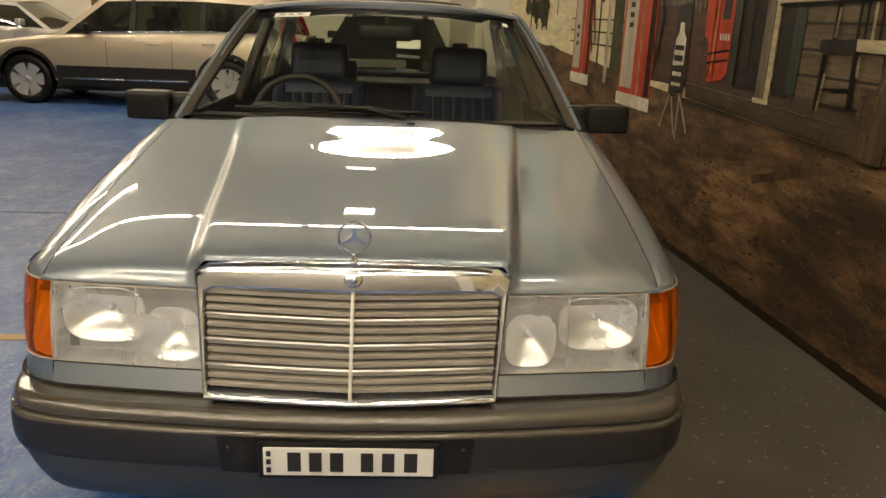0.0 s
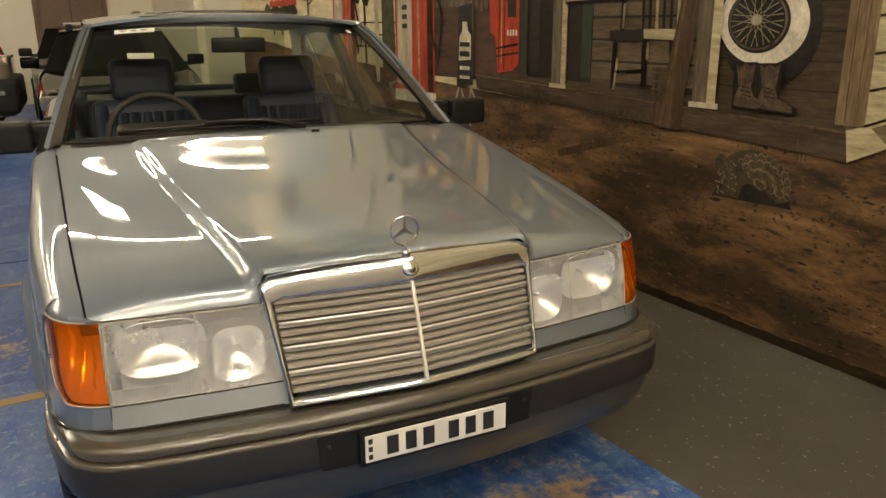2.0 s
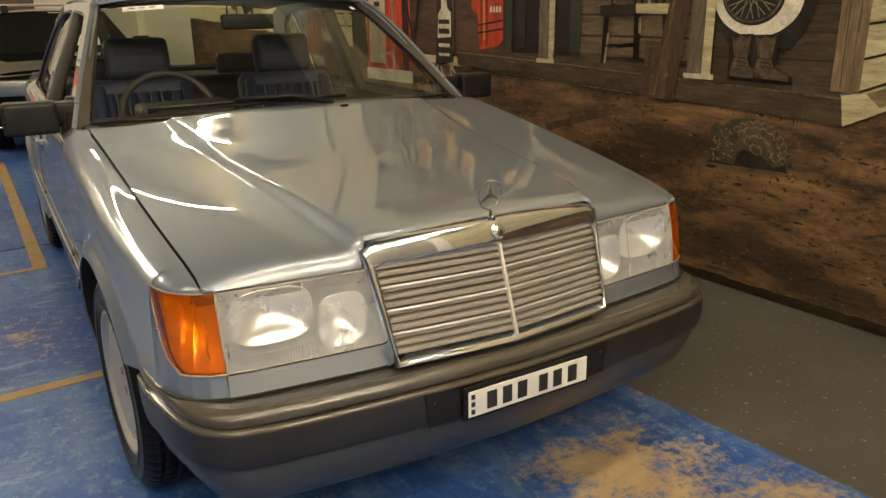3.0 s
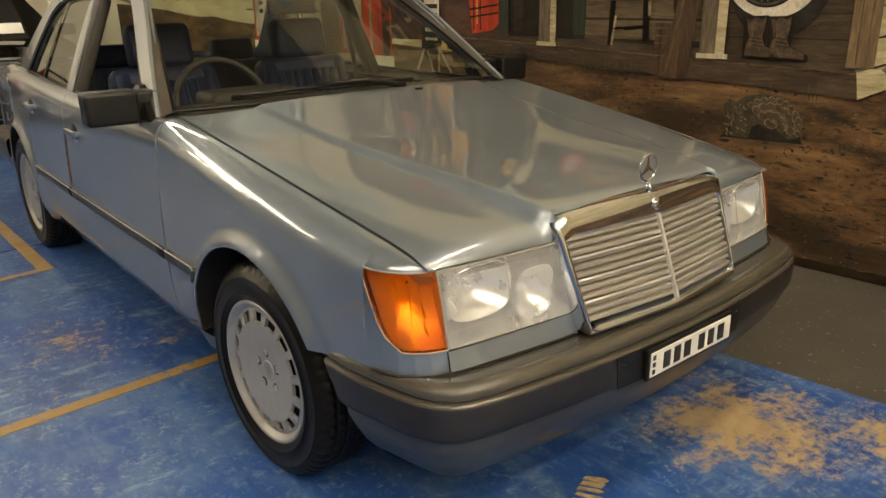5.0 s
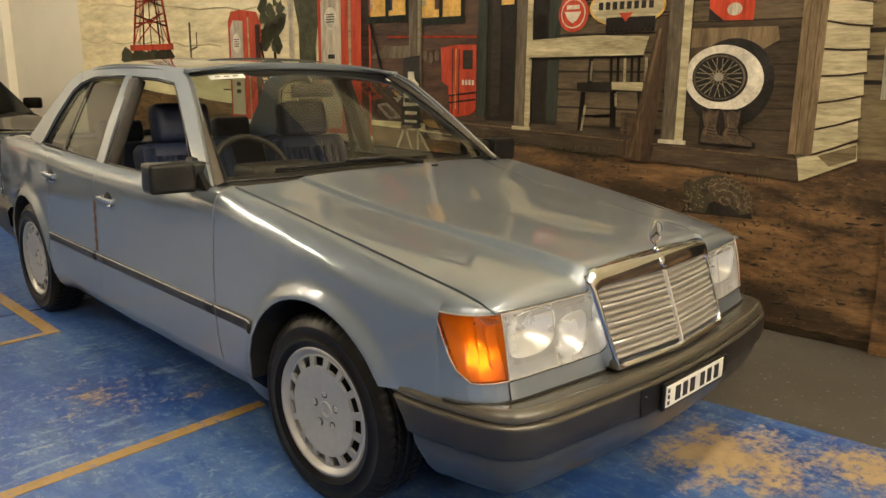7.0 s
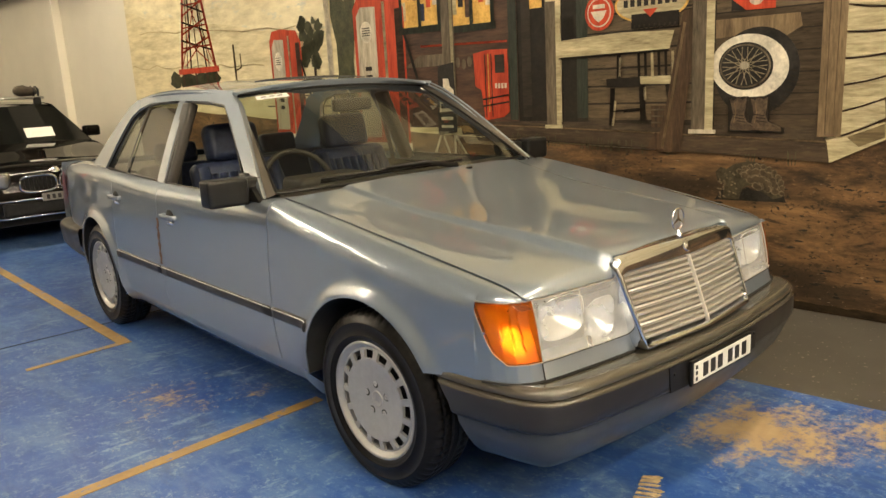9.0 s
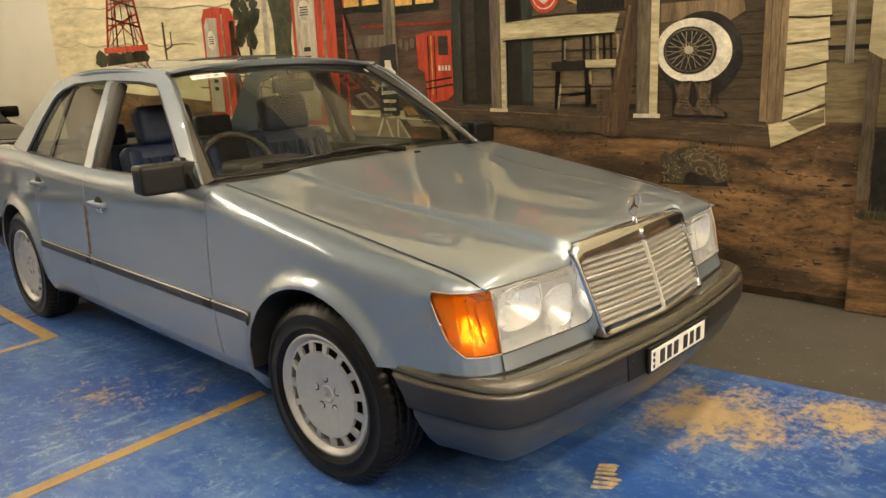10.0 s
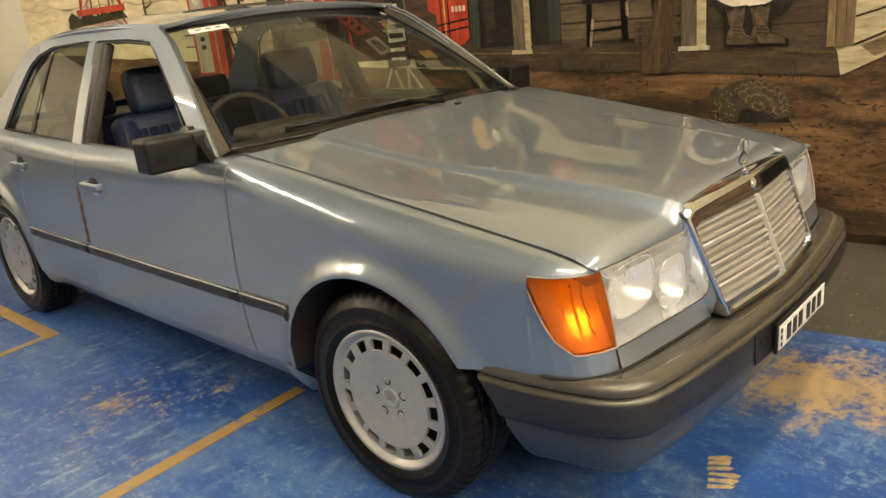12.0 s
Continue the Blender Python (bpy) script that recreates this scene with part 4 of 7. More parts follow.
def saloon():
    car = thing("saloon_car", (0, 1.4, 0), "blue silver metallic older saloon, chrome grille, driver's window down", "car")
    # sheets of the windscreen and the roof
    ws = lambda u, v: Vector(((2 * u - 1) * (0.742 - 0.165 * v), 0.565 + 0.155 * abs(2 * u - 1) ** 2.2 + v * (0.705 - 0.09 * abs(2 * u - 1) ** 2.2), 0.985 - 0.014 * abs(2 * u - 1) ** 2 + v * (0.408 - 0.012 * abs(2 * u - 1) ** 2) + 0.018 * math.sin(math.pi * v)))

    def roof_pt(u, v, lift=0.0):
        a = 2 * u - 1
        y = 1.262 + 0.03 * a * a + (1.40 - 0.15 * a * a) * v
        crown = 1.405 + 0.042 * math.sin(math.pi * (0.12 + 0.72 * v)) - 0.055 * max(0, v - 0.55) ** 1.5
        hw = 0.585 + 0.02 * math.sin(math.pi * v) - 0.03 * max(0, v - 0.7)
        return Vector((a * hw, y, crown + lift - 0.040 * abs(a) ** 2.6))
    # bonnet
    def hood_front(x):
        """The bonnet's front edge over the lamps, following the nose."""
        a = abs(x)
        return -0.652 if a < 0.345 else float(np.interp(a, [p[0] for p in NOSE], [p[1] for p in NOSE])) + 0.020

    def hood_pt(u, v, drop=0.0):
        a = 2 * u - 1
        f = abs(a)
        y0 = hood_front(a * 0.717)
        y1 = 0.525 + 0.085 * f**2.5
        y = y0 + (y1 - y0) * v
        x = a * (GAP_X(y) - 0.0030)
        z = hood_z(x, y)
        lip = max(0.0, 1 - v / 0.035)
        low = 0.757 if abs(x) > 0.35 else z - 0.012
        return Vector((x, y, z - drop + (low - z) * (1 - math.sqrt(max(0.0, 1 - lip * lip)))))
    vs = [0, 0.003, 0.008, 0.015, 0.024, 0.035, 0.055] + [0.09 + 0.91 * i / 64 for i in range(65)]
    us = [i / 180 for i in range(181)]
    bm = bmesh.new()
    rows = [[bm.verts.new(hood_pt(u, v)) for v in vs] for u in us]
    for a, b in zip(rows, rows[1:]):
        for j in range(len(vs) - 1):
            bm.faces.new((a[j], b[j], b[j + 1], a[j + 1]))
    thick(part("hood", bm, PAINT, car, "long blue silver bonnet with two creases"), 0.008, 0)
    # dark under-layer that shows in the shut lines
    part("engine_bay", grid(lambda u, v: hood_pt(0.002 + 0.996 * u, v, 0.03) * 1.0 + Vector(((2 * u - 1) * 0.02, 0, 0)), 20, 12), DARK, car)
    for s in (-1, 1):
        # wings, doors, rear quarters
        top = lambda y: hood_edge(y) - 0.004
        xg = lambda y: GAP_X(y) + 0.0030
        # front wing: one sheet from the lamp's corner round to the door
        nv, nk = 44, 100

        def corner_pt(k, v, cut=0.62):
            """Round the corner: k along the nose's plan, v from the lower edge up over the shoulder."""
            b0 = nose(s, min(k, 10), 0.750)
            yt = -0.640 + 0.125 * (min(k, 10) - 5.1) / 4.9
            y = b0.y
            if k > 10:
                yt = y = -0.515 + 0.135 * (k - 10) / 4
                b0 = Vector((s * (NOSE[-1][0] + (side_x(y, 0.66) - NOSE[-1][0]) * smooth01((k - 6) / 8)), y, 0.750))
            t0 = Vector((s * xg(yt), yt, top(yt)))
            if v <= cut:
                z = 0.50 + (0.750 - 0.50) * v / cut
                if k > 10:
                    lean = 0.05 * (0.750 - z)
                    p = Vector((b0.x + s * lean, b0.y, z))
                else:
                    p = nose(s, k, z, 0.001)
            else:
                q = (v - cut) / (1 - cut) * math.pi / 2
                f, w = 1 - math.cos(q) ** 0.9, math.sin(q)
                p = Vector((b0.x + (t0.x - b0.x) * f, b0.y + (t0.y - b0.y) * f, b0.z + (t0.z - b0.z) * w))
            return p.lerp(side_point(s, y, v, 0.50, xg(y), top(y)), smooth01((k - 8) / 6))
        bm = bmesh.new()
        ks = [5.1 + 8.9 * i / nk for i in range(nk + 1)]
        rows = [[bm.verts.new(corner_pt(k, j / nv)) for j in range(nv + 1)] for k in ks]
        for y in stations(-0.374, 0.6135):
            low = 0.50 if y < 0 else 0.307
            rows.append([bm.verts.new(side_point(s, y, j / nv, low, xg(y), top(y))) for j in range(nv + 1)])
        for a, (p, q) in enumerate(zip(rows, rows[1:])):
            for j in range(nv):
                z = (p[j].co.z + q[j + 1].co.z) / 2
                k = ks[min(a, nk)] + 0.045
                if a < nk and 0.575 < z < 0.753 and k < 7.66 + 2.4 * max(0, (z - 0.577) / 0.182) ** 0.5:
                    continue
                bm.faces.new((p[j], q[j], q[j + 1], p[j + 1]))
        thick(part("front_wing", bm, PAINT, car), 0.005, -1)
        lower = bmesh.new()
        ribbon(lower, [nose(s, -0.32 + 5.40 * i / 12, 0.571, 0.003) for i in range(13)], [nose(s, -0.36 + 5.44 * i / 12, 0.521, 0.013 - 0.004 * i / 12) for i in range(13)])
        part("lamp_panel", lower, PAINT, car)
        part("bumper_joint", tube(bmesh.new(), [nose(s, -0.2 + 10.2 * i / 30, 0.5200, 0.0125 - 0.005 * min(1, i / 15)) for i in range(31)], 0.0040, 6), DARK, car)
        part("lamp_joint", tube(bmesh.new(), [nose(s, -0.3 + 5.3 * i / 14, 0.5715, 0.004) for i in range(15)], 0.0018, 6), DARK, car)
        part("panel_seam", tube(bmesh.new(), [nose(s, 5.08, 0.525, 0.006), nose(s, 5.08, 0.572, 0.004)], 0.0014, 6), DARK, car)
        headlamp(car, s)
        indicator(car, s)
        bx = lambda y: 0.792
        thick(part("front_door", flank(s, 0.6165, 1.7535, 0.305, bx, BELT), PAINT, car, "front door with a black mirror"), 0.006, 0)
        thick(part("rear_door", flank(s, 1.7565, 2.4255, 0.305, bx, BELT), PAINT, car), 0.006, 0)
        thick(part("rear_wing", flank(s, 2.4285, 3.80, 0.33, lambda y: 0.792 - 0.10 * smooth01((y - 2.5) / 0.9), BELT), PAINT, car), 0.006, 0)
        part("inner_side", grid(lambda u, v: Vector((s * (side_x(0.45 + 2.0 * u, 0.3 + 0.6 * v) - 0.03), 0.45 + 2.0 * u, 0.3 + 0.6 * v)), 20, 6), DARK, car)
        # sill
        sill = bmesh.new()
        ys = [0.372 + (2.428 - 0.372) * i / 20 for i in range(21)]
        prof = [(0.0, 0.312), (-0.003, 0.296), (-0.022, 0.250), (-0.055, 0.212), (-0.12, 0.20)]
        rows = [[sill.verts.new((s * (side_x(y, 0.305) + o), y, z)) for o, z in prof] for y in ys]
        for p, q in zip(rows, rows[1:]):
            for j in range(len(prof) - 1):
                sill.faces.new((p[j], q[j], q[j + 1], p[j + 1]))
        sill.faces.new(rows[0][::-1])
        part("sill", sill, PAINT, car, "painted sill")
        # rubbing strips along the flank, one a panel
        for y0, y1 in ((0.345, 0.606), (0.624, 1.746), (1.764, 2.416)):
            bm = bmesh.new()
            ys = [y0 + (y1 - y0) * i / 16 for i in range(17)]
            prof = [(0.000, 0.491), (0.008, 0.493), (0.012, 0.500), (0.012, 0.526), (0.008, 0.534), (0.000, 0.536)]
            rows = [[bm.verts.new((s * (side_x(y, z) + o), y, z)) for o, z in prof] for y in ys]
            for p, q in zip(rows, rows[1:]):
                for j in range(len(prof) - 1):
                    bm.faces.new((p[j], q[j], q[j + 1], p[j + 1]))
            bm.faces.new(rows[0][::-1]), bm.faces.new(rows[-1])
            st = part("rubbing_strip", bm, BUMPER, car, "dark rubbing strip with a bright line")
            bm = tube(bmesh.new(), [(s * (side_x(y, 0.531) + 0.012), y, 0.531) for y in ys], 0.0026, 6)
            part("bright_line", bm, ALLOY, st)
        # wheel arches: lip and dark liner
        for c in AXLES:
            bm = bmesh.new()
            arc = [(c + ARCH_R * math.cos(a), AXLE_Z + ARCH_R * math.sin(a)) for a in [math.pi * i / 24 for i in range(25)]]
            ribbon(bm, [(s * (side_x(y, z) - 0.004 if y > c - 0.30 else 0.70), y, z) for y, z in arc], [(s * 0.45, y, z) for y, z in arc])
            part("wheel_liner", bm, DARK, car)
        for c in AXLES:
            wheel(car, s, c - 0.018 * (c == 0.0), 0.045 * (c == 0.0))
        # side glazing and frames
        thick(part("a_pillar", strip_side(s, [(0.715, 0.955), (0.855, 1.075), (1.045, 1.235), (1.185, 1.335), (1.28, 1.375)], [(0.815, 0.955), (0.91, 1.03), (1.09, 1.17), (1.245, 1.285), (1.31, 1.325)], 16, 0.006), PAINT, car), 0.03, 0)
        part("pillar_trim", ribbon(bmesh.new(), [ws(0.004 if s < 0 else 0.996, i / 16) for i in range(17)], [q + Vector((0, -0.012, 0.004)) for q in pane_side(s, spread([(0.725, 0.955), (0.865, 1.075), (1.055, 1.235), (1.195, 1.335), (1.29, 1.375)], 16), 0.004)]), PILLAR_TRIM, car, "brown grey windscreen trim")
        bm = bmesh.new()
        n = 30
        rows_ = []
        for i in range(n + 1):
            v = i / n
            top_p = roof_pt(0.0 if s < 0 else 1.0, v)
            y = top_p.y
            zl = 1.372 + 0.010 * math.sin(math.pi * min(1, v * 1.2)) - 0.10 * max(0, v - 0.72) ** 1.4
            lowp = Vector((s * (house_x(y, zl) + 0.008), y, zl))
            rows_.append([bm.verts.new(lowp.lerp(top_p, j / 6) + Vector((s * 0.010, 0, 0.006)) * math.sin(math.pi * j / 6)) for j in range(7)])
        for p_, q_ in zip(rows_, rows_[1:]):
            for j in range(6):
                bm.faces.new((p_[j], q_[j], q_[j + 1], p_[j + 1]))
        part("roof_rail", bm, PAINT, car)
        for loop in ([(0.905, 0.955), (0.935, 1.02), (1.10, 1.165), (1.255, 1.28), (1.318, 1.322), (1.5, 1.338), (1.755, 1.346), (1.748, 1.10), (1.742, 0.953)], [(1.855, 0.953), (1.863, 1.15), (1.872, 1.345), (2.10, 1.348), (2.26, 1.338), (2.40, 1.308), (2.49, 1.262), (2.60, 1.12), (2.70, 0.985)]):
            part("window_seal", tube(bmesh.new(), pane_side(s, loop, 0.010), 0.006, 6), BLACK, car)
        thick(part("door_frame", strip_side(s, [(1.27, 1.385), (1.5, 1.40), (1.9, 1.405), (2.3, 1.392), (2.5, 1.36), (2.64, 1.30)], [(1.31, 1.325), (1.5, 1.343), (1.9, 1.352), (2.26, 1.343), (2.40, 1.315), (2.5, 1.27)], 24, 0.004), PAINT, car, "painted upper door frame"), 0.026, 0)
        thick(part("b_pillar", strip_side(s, [(1.762, 0.945), (1.785, 1.35)], [(1.850, 0.945), (1.868, 1.35)], 8, 0.003), PAINT, car), 0.026, 0)
        part("b_trim", box(bmesh.new(), (s * 0.70, 1.76, 1.13), (0.05, 0.10, 0.46), Matrix.Rotation(s * -0.40, 4, "Y"), 0.015), POST_TRIM, car, "grey beige centre post trim")
        thick(part("c_pillar", strip_side(s, [(2.40, 1.315), (2.50, 1.27), (2.62, 1.13), (2.72, 0.985), (2.74, 0.97)], [(2.47, 1.366), (2.60, 1.328), (2.78, 1.19), (2.99, 1.03), (3.08, 0.985)], 16, 0.004), PAINT, car), 0.03, 0)
        g = part("rear_side_window", strip_side(s, [(1.850, 0.945), (1.868, 1.35)], [(2.345, 0.962), (2.29, 1.345)], 8, -0.004), TINT_PANE, car, "tinted rear side window")
        part("window_divider", strip_side(s, [(2.345, 0.962), (2.285, 1.345)], [(2.378, 0.962), (2.312, 1.34)], 8, 0.003), BLACK, g)
        part("quarter_window", strip_side(s, [(2.378, 0.962), (2.312, 1.34)], [(2.72, 0.98), (2.42, 1.31)], 8, -0.004), TINT_PANE, car, "small tinted quarter window")
        if s > 0:
            part("front_side_window", strip_side(s, [(0.80, 0.95), (1.31, 1.325)], [(1.74, 0.945), (1.765, 1.35)], 8, -0.006), PANE, car)
        bm = tube(bmesh.new(), pane_side(s, [(0.80 + 1.92 * i / 20, 0.952 + 0.028 * max(0, (i - 8) / 12)) for i in range(21)], 0.008), 0.006, 6)
        part("waist_rail", bm, BLACK, car)
        # handles
        for y, z in ((1.585, 0.806), (2.36, 0.842)):
            x = s * (side_x(y, z) + 0.002)
            h = part("door_handle", box(bmesh.new(), (x + s * 0.018, y, z), (0.018, 0.165, 0.024), bevel=0.007), PAINT, car, "body-coloured pull handle with a dark cup")
            for e in (-0.065, 0.065):
                part("handle_foot", box(bmesh.new(), (x + s * 0.006, y + e, z), (0.026, 0.03, 0.026), bevel=0.006), PAINT, h)
            m = Matrix.Translation((x, y, z)) @ Matrix.Diagonal((s * 0.4, 1.3, 1, 1))
            part("handle_cup", lathe(bmesh.new(), [(0.036, 0.002), (0.034, 0.006), (0.0, 0.002)], 24, m), DARK, h)
            part("lock_plate", box(bmesh.new(), (x + s * 0.004, y - 0.01, z - 0.03), (0.012, 0.06, 0.018), bevel=0.005), CHROME, h)
        # painted ledge where wing, door and screen pillar meet
        part("pillar_foot", grid(lambda u, v: Vector((s * (0.700 + 0.096 * u), 0.585 + 0.05 * (1 - u) + 0.19 * v, 0.951 + 0.004 * v - 0.012 * u**4)), 6, 4), PAINT, car)
        # mirrors
        sx = s
        mir = part("door_mirror", box(bmesh.new(), (sx * 0.924, 0.812, 0.993), (0.172, 0.10, 0.112), Matrix.Rotation(sx * 0.06, 4, "Z"), 0.016, 3), BLACK, car, "square black door mirror")
        bm = bmesh.new()
        pts = [Vector((sx * house_x(y, z), y, z)) for y, z in ((0.700, 0.948), (0.945, 0.948), (0.955, 0.99), (0.925, 1.052), (0.885, 1.050))]
        prism(bm, pts, (sx * 0.045, 0, 0))
        part("mirror_foot", bm, BLACK, mir, smooth=False)
        part("mirror_arm", box(bmesh.new(), (sx * 0.805, 0.845, 0.998), (0.09, 0.09, 0.085), bevel=0.015), BLACK, mir)
        part("mirror_glass", box(bmesh.new(), (sx * 0.924, 0.866, 0.993), (0.150, 0.004, 0.09), Matrix.Rotation(sx * 0.06, 4, "Z")), CHROME, mir, "mirror glass")
        part("tail_lamp", grid(lambda u, v: Vector((s * (WIDE(3.62 + 0.24 * u) + 0.002 - 0.008 * u), 3.62 + 0.24 * u, 0.66 + 0.22 * v)), 8, 4), TAIL_RED, car, "ribbed red tail lamp")
    # cowl, windscreen, roof, rear window, boot
    pane = part("windscreen", grid(ws, 24, 12), PANE, car, "large curved windscreen with a white sticker strip")
    pane.visible_shadow = False
    part("roof_header", ribbon(bmesh.new(), [ws(i / 24, 0.995) + Vector((0, 0.002, 0.006)) for i in range(25)], [roof_pt(i / 24, 0.0) for i in range(25)]), PAINT, car)
    seal = bmesh.new()
    rim = [ws(i / 20, 0) for i in range(21)] + [ws(1, i / 10) for i in range(1, 11)] + [ws(1 - i / 20, 1) for i in range(1, 21)] + [ws(0, 1 - i / 10) for i in range(1, 11)]
    tube(seal, rim, 0.007, 6, False)
    part("screen_seal", seal, BLACK, pane)
    part("sticker_strip", grid(lambda u, v: ws(0.075 + 0.135 * u, 0.905 + 0.05 * v) + Vector((0, -0.004, 0.003)), 6, 1), WHITE_CARD, pane, "white paper strip inside the screen's top")
    for k in range(3):
        part("sticker_mark", grid(lambda u, v: ws(0.095 + 0.034 * k + 0.02 * u, 0.922 + 0.014 * v) + Vector((0, -0.006, 0.005)), 2, 1), GREY_INK, pane)
    part("permit_sticker", grid(lambda u, v: ws(0.945 + 0.02 * u, 0.90 + 0.04 * v) + Vector((0, -0.004, 0.003)), 2, 1), WHITE_CARD, pane)
    part("cowl", grid(lambda u, v: Vector(((2 * u - 1) * 0.75, 0.50 + 0.10 * abs(2 * u - 1) ** 2.4 + 0.13 * v, 0.955 - 0.004 * v - 0.010 * abs(2 * u - 1) ** 2)), 20, 3), BLACK, car, "black cowl under the wiper")
    # wiper: one long arm lying along the screen's foot
    bm = bmesh.new()
    path = [ws(0.12 + 0.50 * i / 10, 0.045 + 0.01 * math.sin(3.1 * i / 10)) + Vector((0, -0.018, 0.012)) for i in range(11)]
    tube(bm, path, 0.007, 6)
    wp = part("wiper", bm, BLACK, car, "single black wiper arm")
    part("blade", tube(bmesh.new(), [p + Vector((0, 0.004, -0.012)) for p in path[:9]], 0.005, 6), RUBBER, wp)
    part("arm", tube(bmesh.new(), [path[4] + Vector((0, -0.005, 0.008)), path[7] + Vector((0, -0.012, 0.010)), Vector((0.10, 0.53, 1.0))], [0.007, 0.010, 0.016], 6), BLACK, wp)
    part("washer_jet", box(bmesh.new(), (0.12, 0.47, hood_z(0.12, 0.47) + 0.006), (0.03, 0.014, 0.010), bevel=0.003), BLACK, car)
    # roof with an open sunroof
    bm = bmesh.new()
    nu, nv = 24, 30
    vs_ = [[bm.verts.new(roof_pt(i / nu, j / nv)) for j in range(nv + 1)] for i in range(nu + 1)]
    for i in range(nu):
        for j in range(nv):
            if 5 <= i < 19 and 6 <= j < 14:
                continue
            bm.faces.new((vs_[i][j], vs_[i + 1][j], vs_[i + 1][j + 1], vs_[i][j + 1]))
    thick(part("roof", bm, PAINT, car, "blue silver roof with an open sunroof"), 0.012, 0)
    bm = bmesh.new()
    hole = [roof_pt(5 / nu + 14 / nu * i / 8, 6 / nv) for i in range(9)] + [roof_pt(19 / nu, (6 + i) / nv) for i in range(1, 9)] + [roof_pt(19 / nu - 14 / nu * i / 8, 14 / nv) for i in range(1, 9)] + [roof_pt(5 / nu, (14 - i) / nv) for i in range(1, 9)]
    tube(bm, hole, 0.008, 6, False)
    part("sunroof_seal", bm, BLACK, car)
    lid = lambda u, v: roof_pt(5.2 / nu + 13.6 / nu * u, (6.2 + 7.8 * v) / nv, 0.004 + 0.004 * v)
    sun = part("sunroof_panel", grid(lid, 12, 8), PAINT, car, "raised sunroof panel with a black seal")
    thick(sun, 0.006, -1)
    edge = [lid(i / 12, 0) for i in range(13)] + [lid(1, i / 8) for i in range(1, 9)] + [lid(1 - i / 12, 1) for i in range(1, 13)] + [lid(0, 1 - i / 8) for i in range(1, 9)]
    part("panel_rim", ribbon(bmesh.new(), [p + Vector((0, 0, -0.003)) for p in edge], [p + Vector((0, 0, -0.030)) for p in edge]), BLACK, sun)
    part("wind_deflector", ribbon(bmesh.new(), [roof_pt(5 / nu + 14 / nu * i / 12, 5.6 / nv, 0.002) for i in range(13)], [roof_pt(5 / nu + 14 / nu * i / 12, 6.3 / nv, 0.006 + 0.008 * math.sin(math.pi * (0.06 + 0.88 * i / 12)) ** 0.4) for i in range(13)]), BLACK, car, "black raised sunroof deflector")
    part("headliner", grid(lambda u, v: roof_pt(0.04 + 0.92 * u, 0.03 + 0.92 * v, -0.035), 12, 12), HEADLINER, car)
    rw = lambda u, v: Vector(((2 * u - 1) * (0.66 - 0.11 * v), 3.16 - 0.10 * abs(2 * u - 1) ** 2 - 0.50 * v, 0.995 + 0.375 * v - 0.02 * (2 * u - 1) ** 2))
    part("rear_window", grid(rw, 16, 8), PANE, car)
    part("boot_lid", grid(lambda u, v: Vector(((2 * u - 1) * (0.70 - 0.05 * v), 3.14 + 0.68 * v, 0.992 - 0.03 * v + 0.012 * (1 - (2 * u - 1) ** 2) - 0.02 * max(0, v - 0.9) * 10)), 16, 12), PAINT, car)
    part("tail_panel", grid(lambda u, v: Vector(((2 * u - 1) * (0.76 - 0.03 * v), 3.83 + 0.04 * math.sin(math.pi * v), 0.40 + 0.56 * v)), 12, 8), PAINT, car)
    bm = bmesh.new()
    back = [(0.855, 3.19), (0.85, 3.45), (0.83, 3.68), (0.78, 3.80), (0.66, 3.875), (0.4, 3.905), (0.0, 3.915)]
    line = back + [(-x, y) for x, y in back[-2::-1]]
    prof = [(-0.06, 0.57), (0.0, 0.565), (0.012, 0.54), (0.006, 0.42), (-0.03, 0.36)]
    rows = [[bm.verts.new((x * (1 + o / 0.86), y + o, z)) for x, y in line] for o, z in prof]
    for a, b in zip(rows, rows[1:]):
        for i in range(len(a) - 1):
            bm.faces.new((a[i], a[i + 1], b[i + 1], b[i]))
    part("rear_bumper", bm, BUMPER, car, "grey rear bumper")
    grille(car)
    bumper(car)
    # underside
    part("underbody", box(bmesh.new(), (0, 1.5, 0.27), (1.30, 4.2, 0.12), bevel=0.02), DARK, car, smooth=False)
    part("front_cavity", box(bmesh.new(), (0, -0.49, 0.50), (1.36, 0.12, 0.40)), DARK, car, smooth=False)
    # tape over the rear edge of the driver's door
    bm = bmesh.new()
    n = 14
    ribbon(bm, [(-(side_x(1.735, 0.545 + 0.24 * i / n) + 0.0045), 1.735 + 0.008 * math.sin(i * 1.9), 0.545 + 0.24 * i / n) for i in range(n + 1)], [(-(side_x(1.765, 0.545 + 0.24 * i / n) + 0.0045), 1.762 + 0.008 * math.sin(i * 2.3 + 1), 0.545 + 0.24 * i / n) for i in range(n + 1)])
    part("door_edge_rust", bm, RUST, car, "rusty brown damage on the door edge")
    # dashboard and wheel
    d = part("dashboard", grid(lambda u, v: Vector(((2 * u - 1) * 0.72, 0.64 + 0.36 * v + 0.03 * abs(2 * u - 1), 0.935 + 0.035 * math.sin(math.pi * min(1, v * 1.2)) - 0.20 * max(0, v - 0.8) * 5 * 0.5)), 20, 14), DASH, car, "dark padded dashboard")
    part("binnacle", box(bmesh.new(), (-0.37, 0.93, 0.965), (0.36, 0.18, 0.07), bevel=0.03, seg=3), DASH, d)
    part("dash_front", box(bmesh.new(), (0, 0.98, 0.78), (1.40, 0.08, 0.30), bevel=0.02), DASH, d)
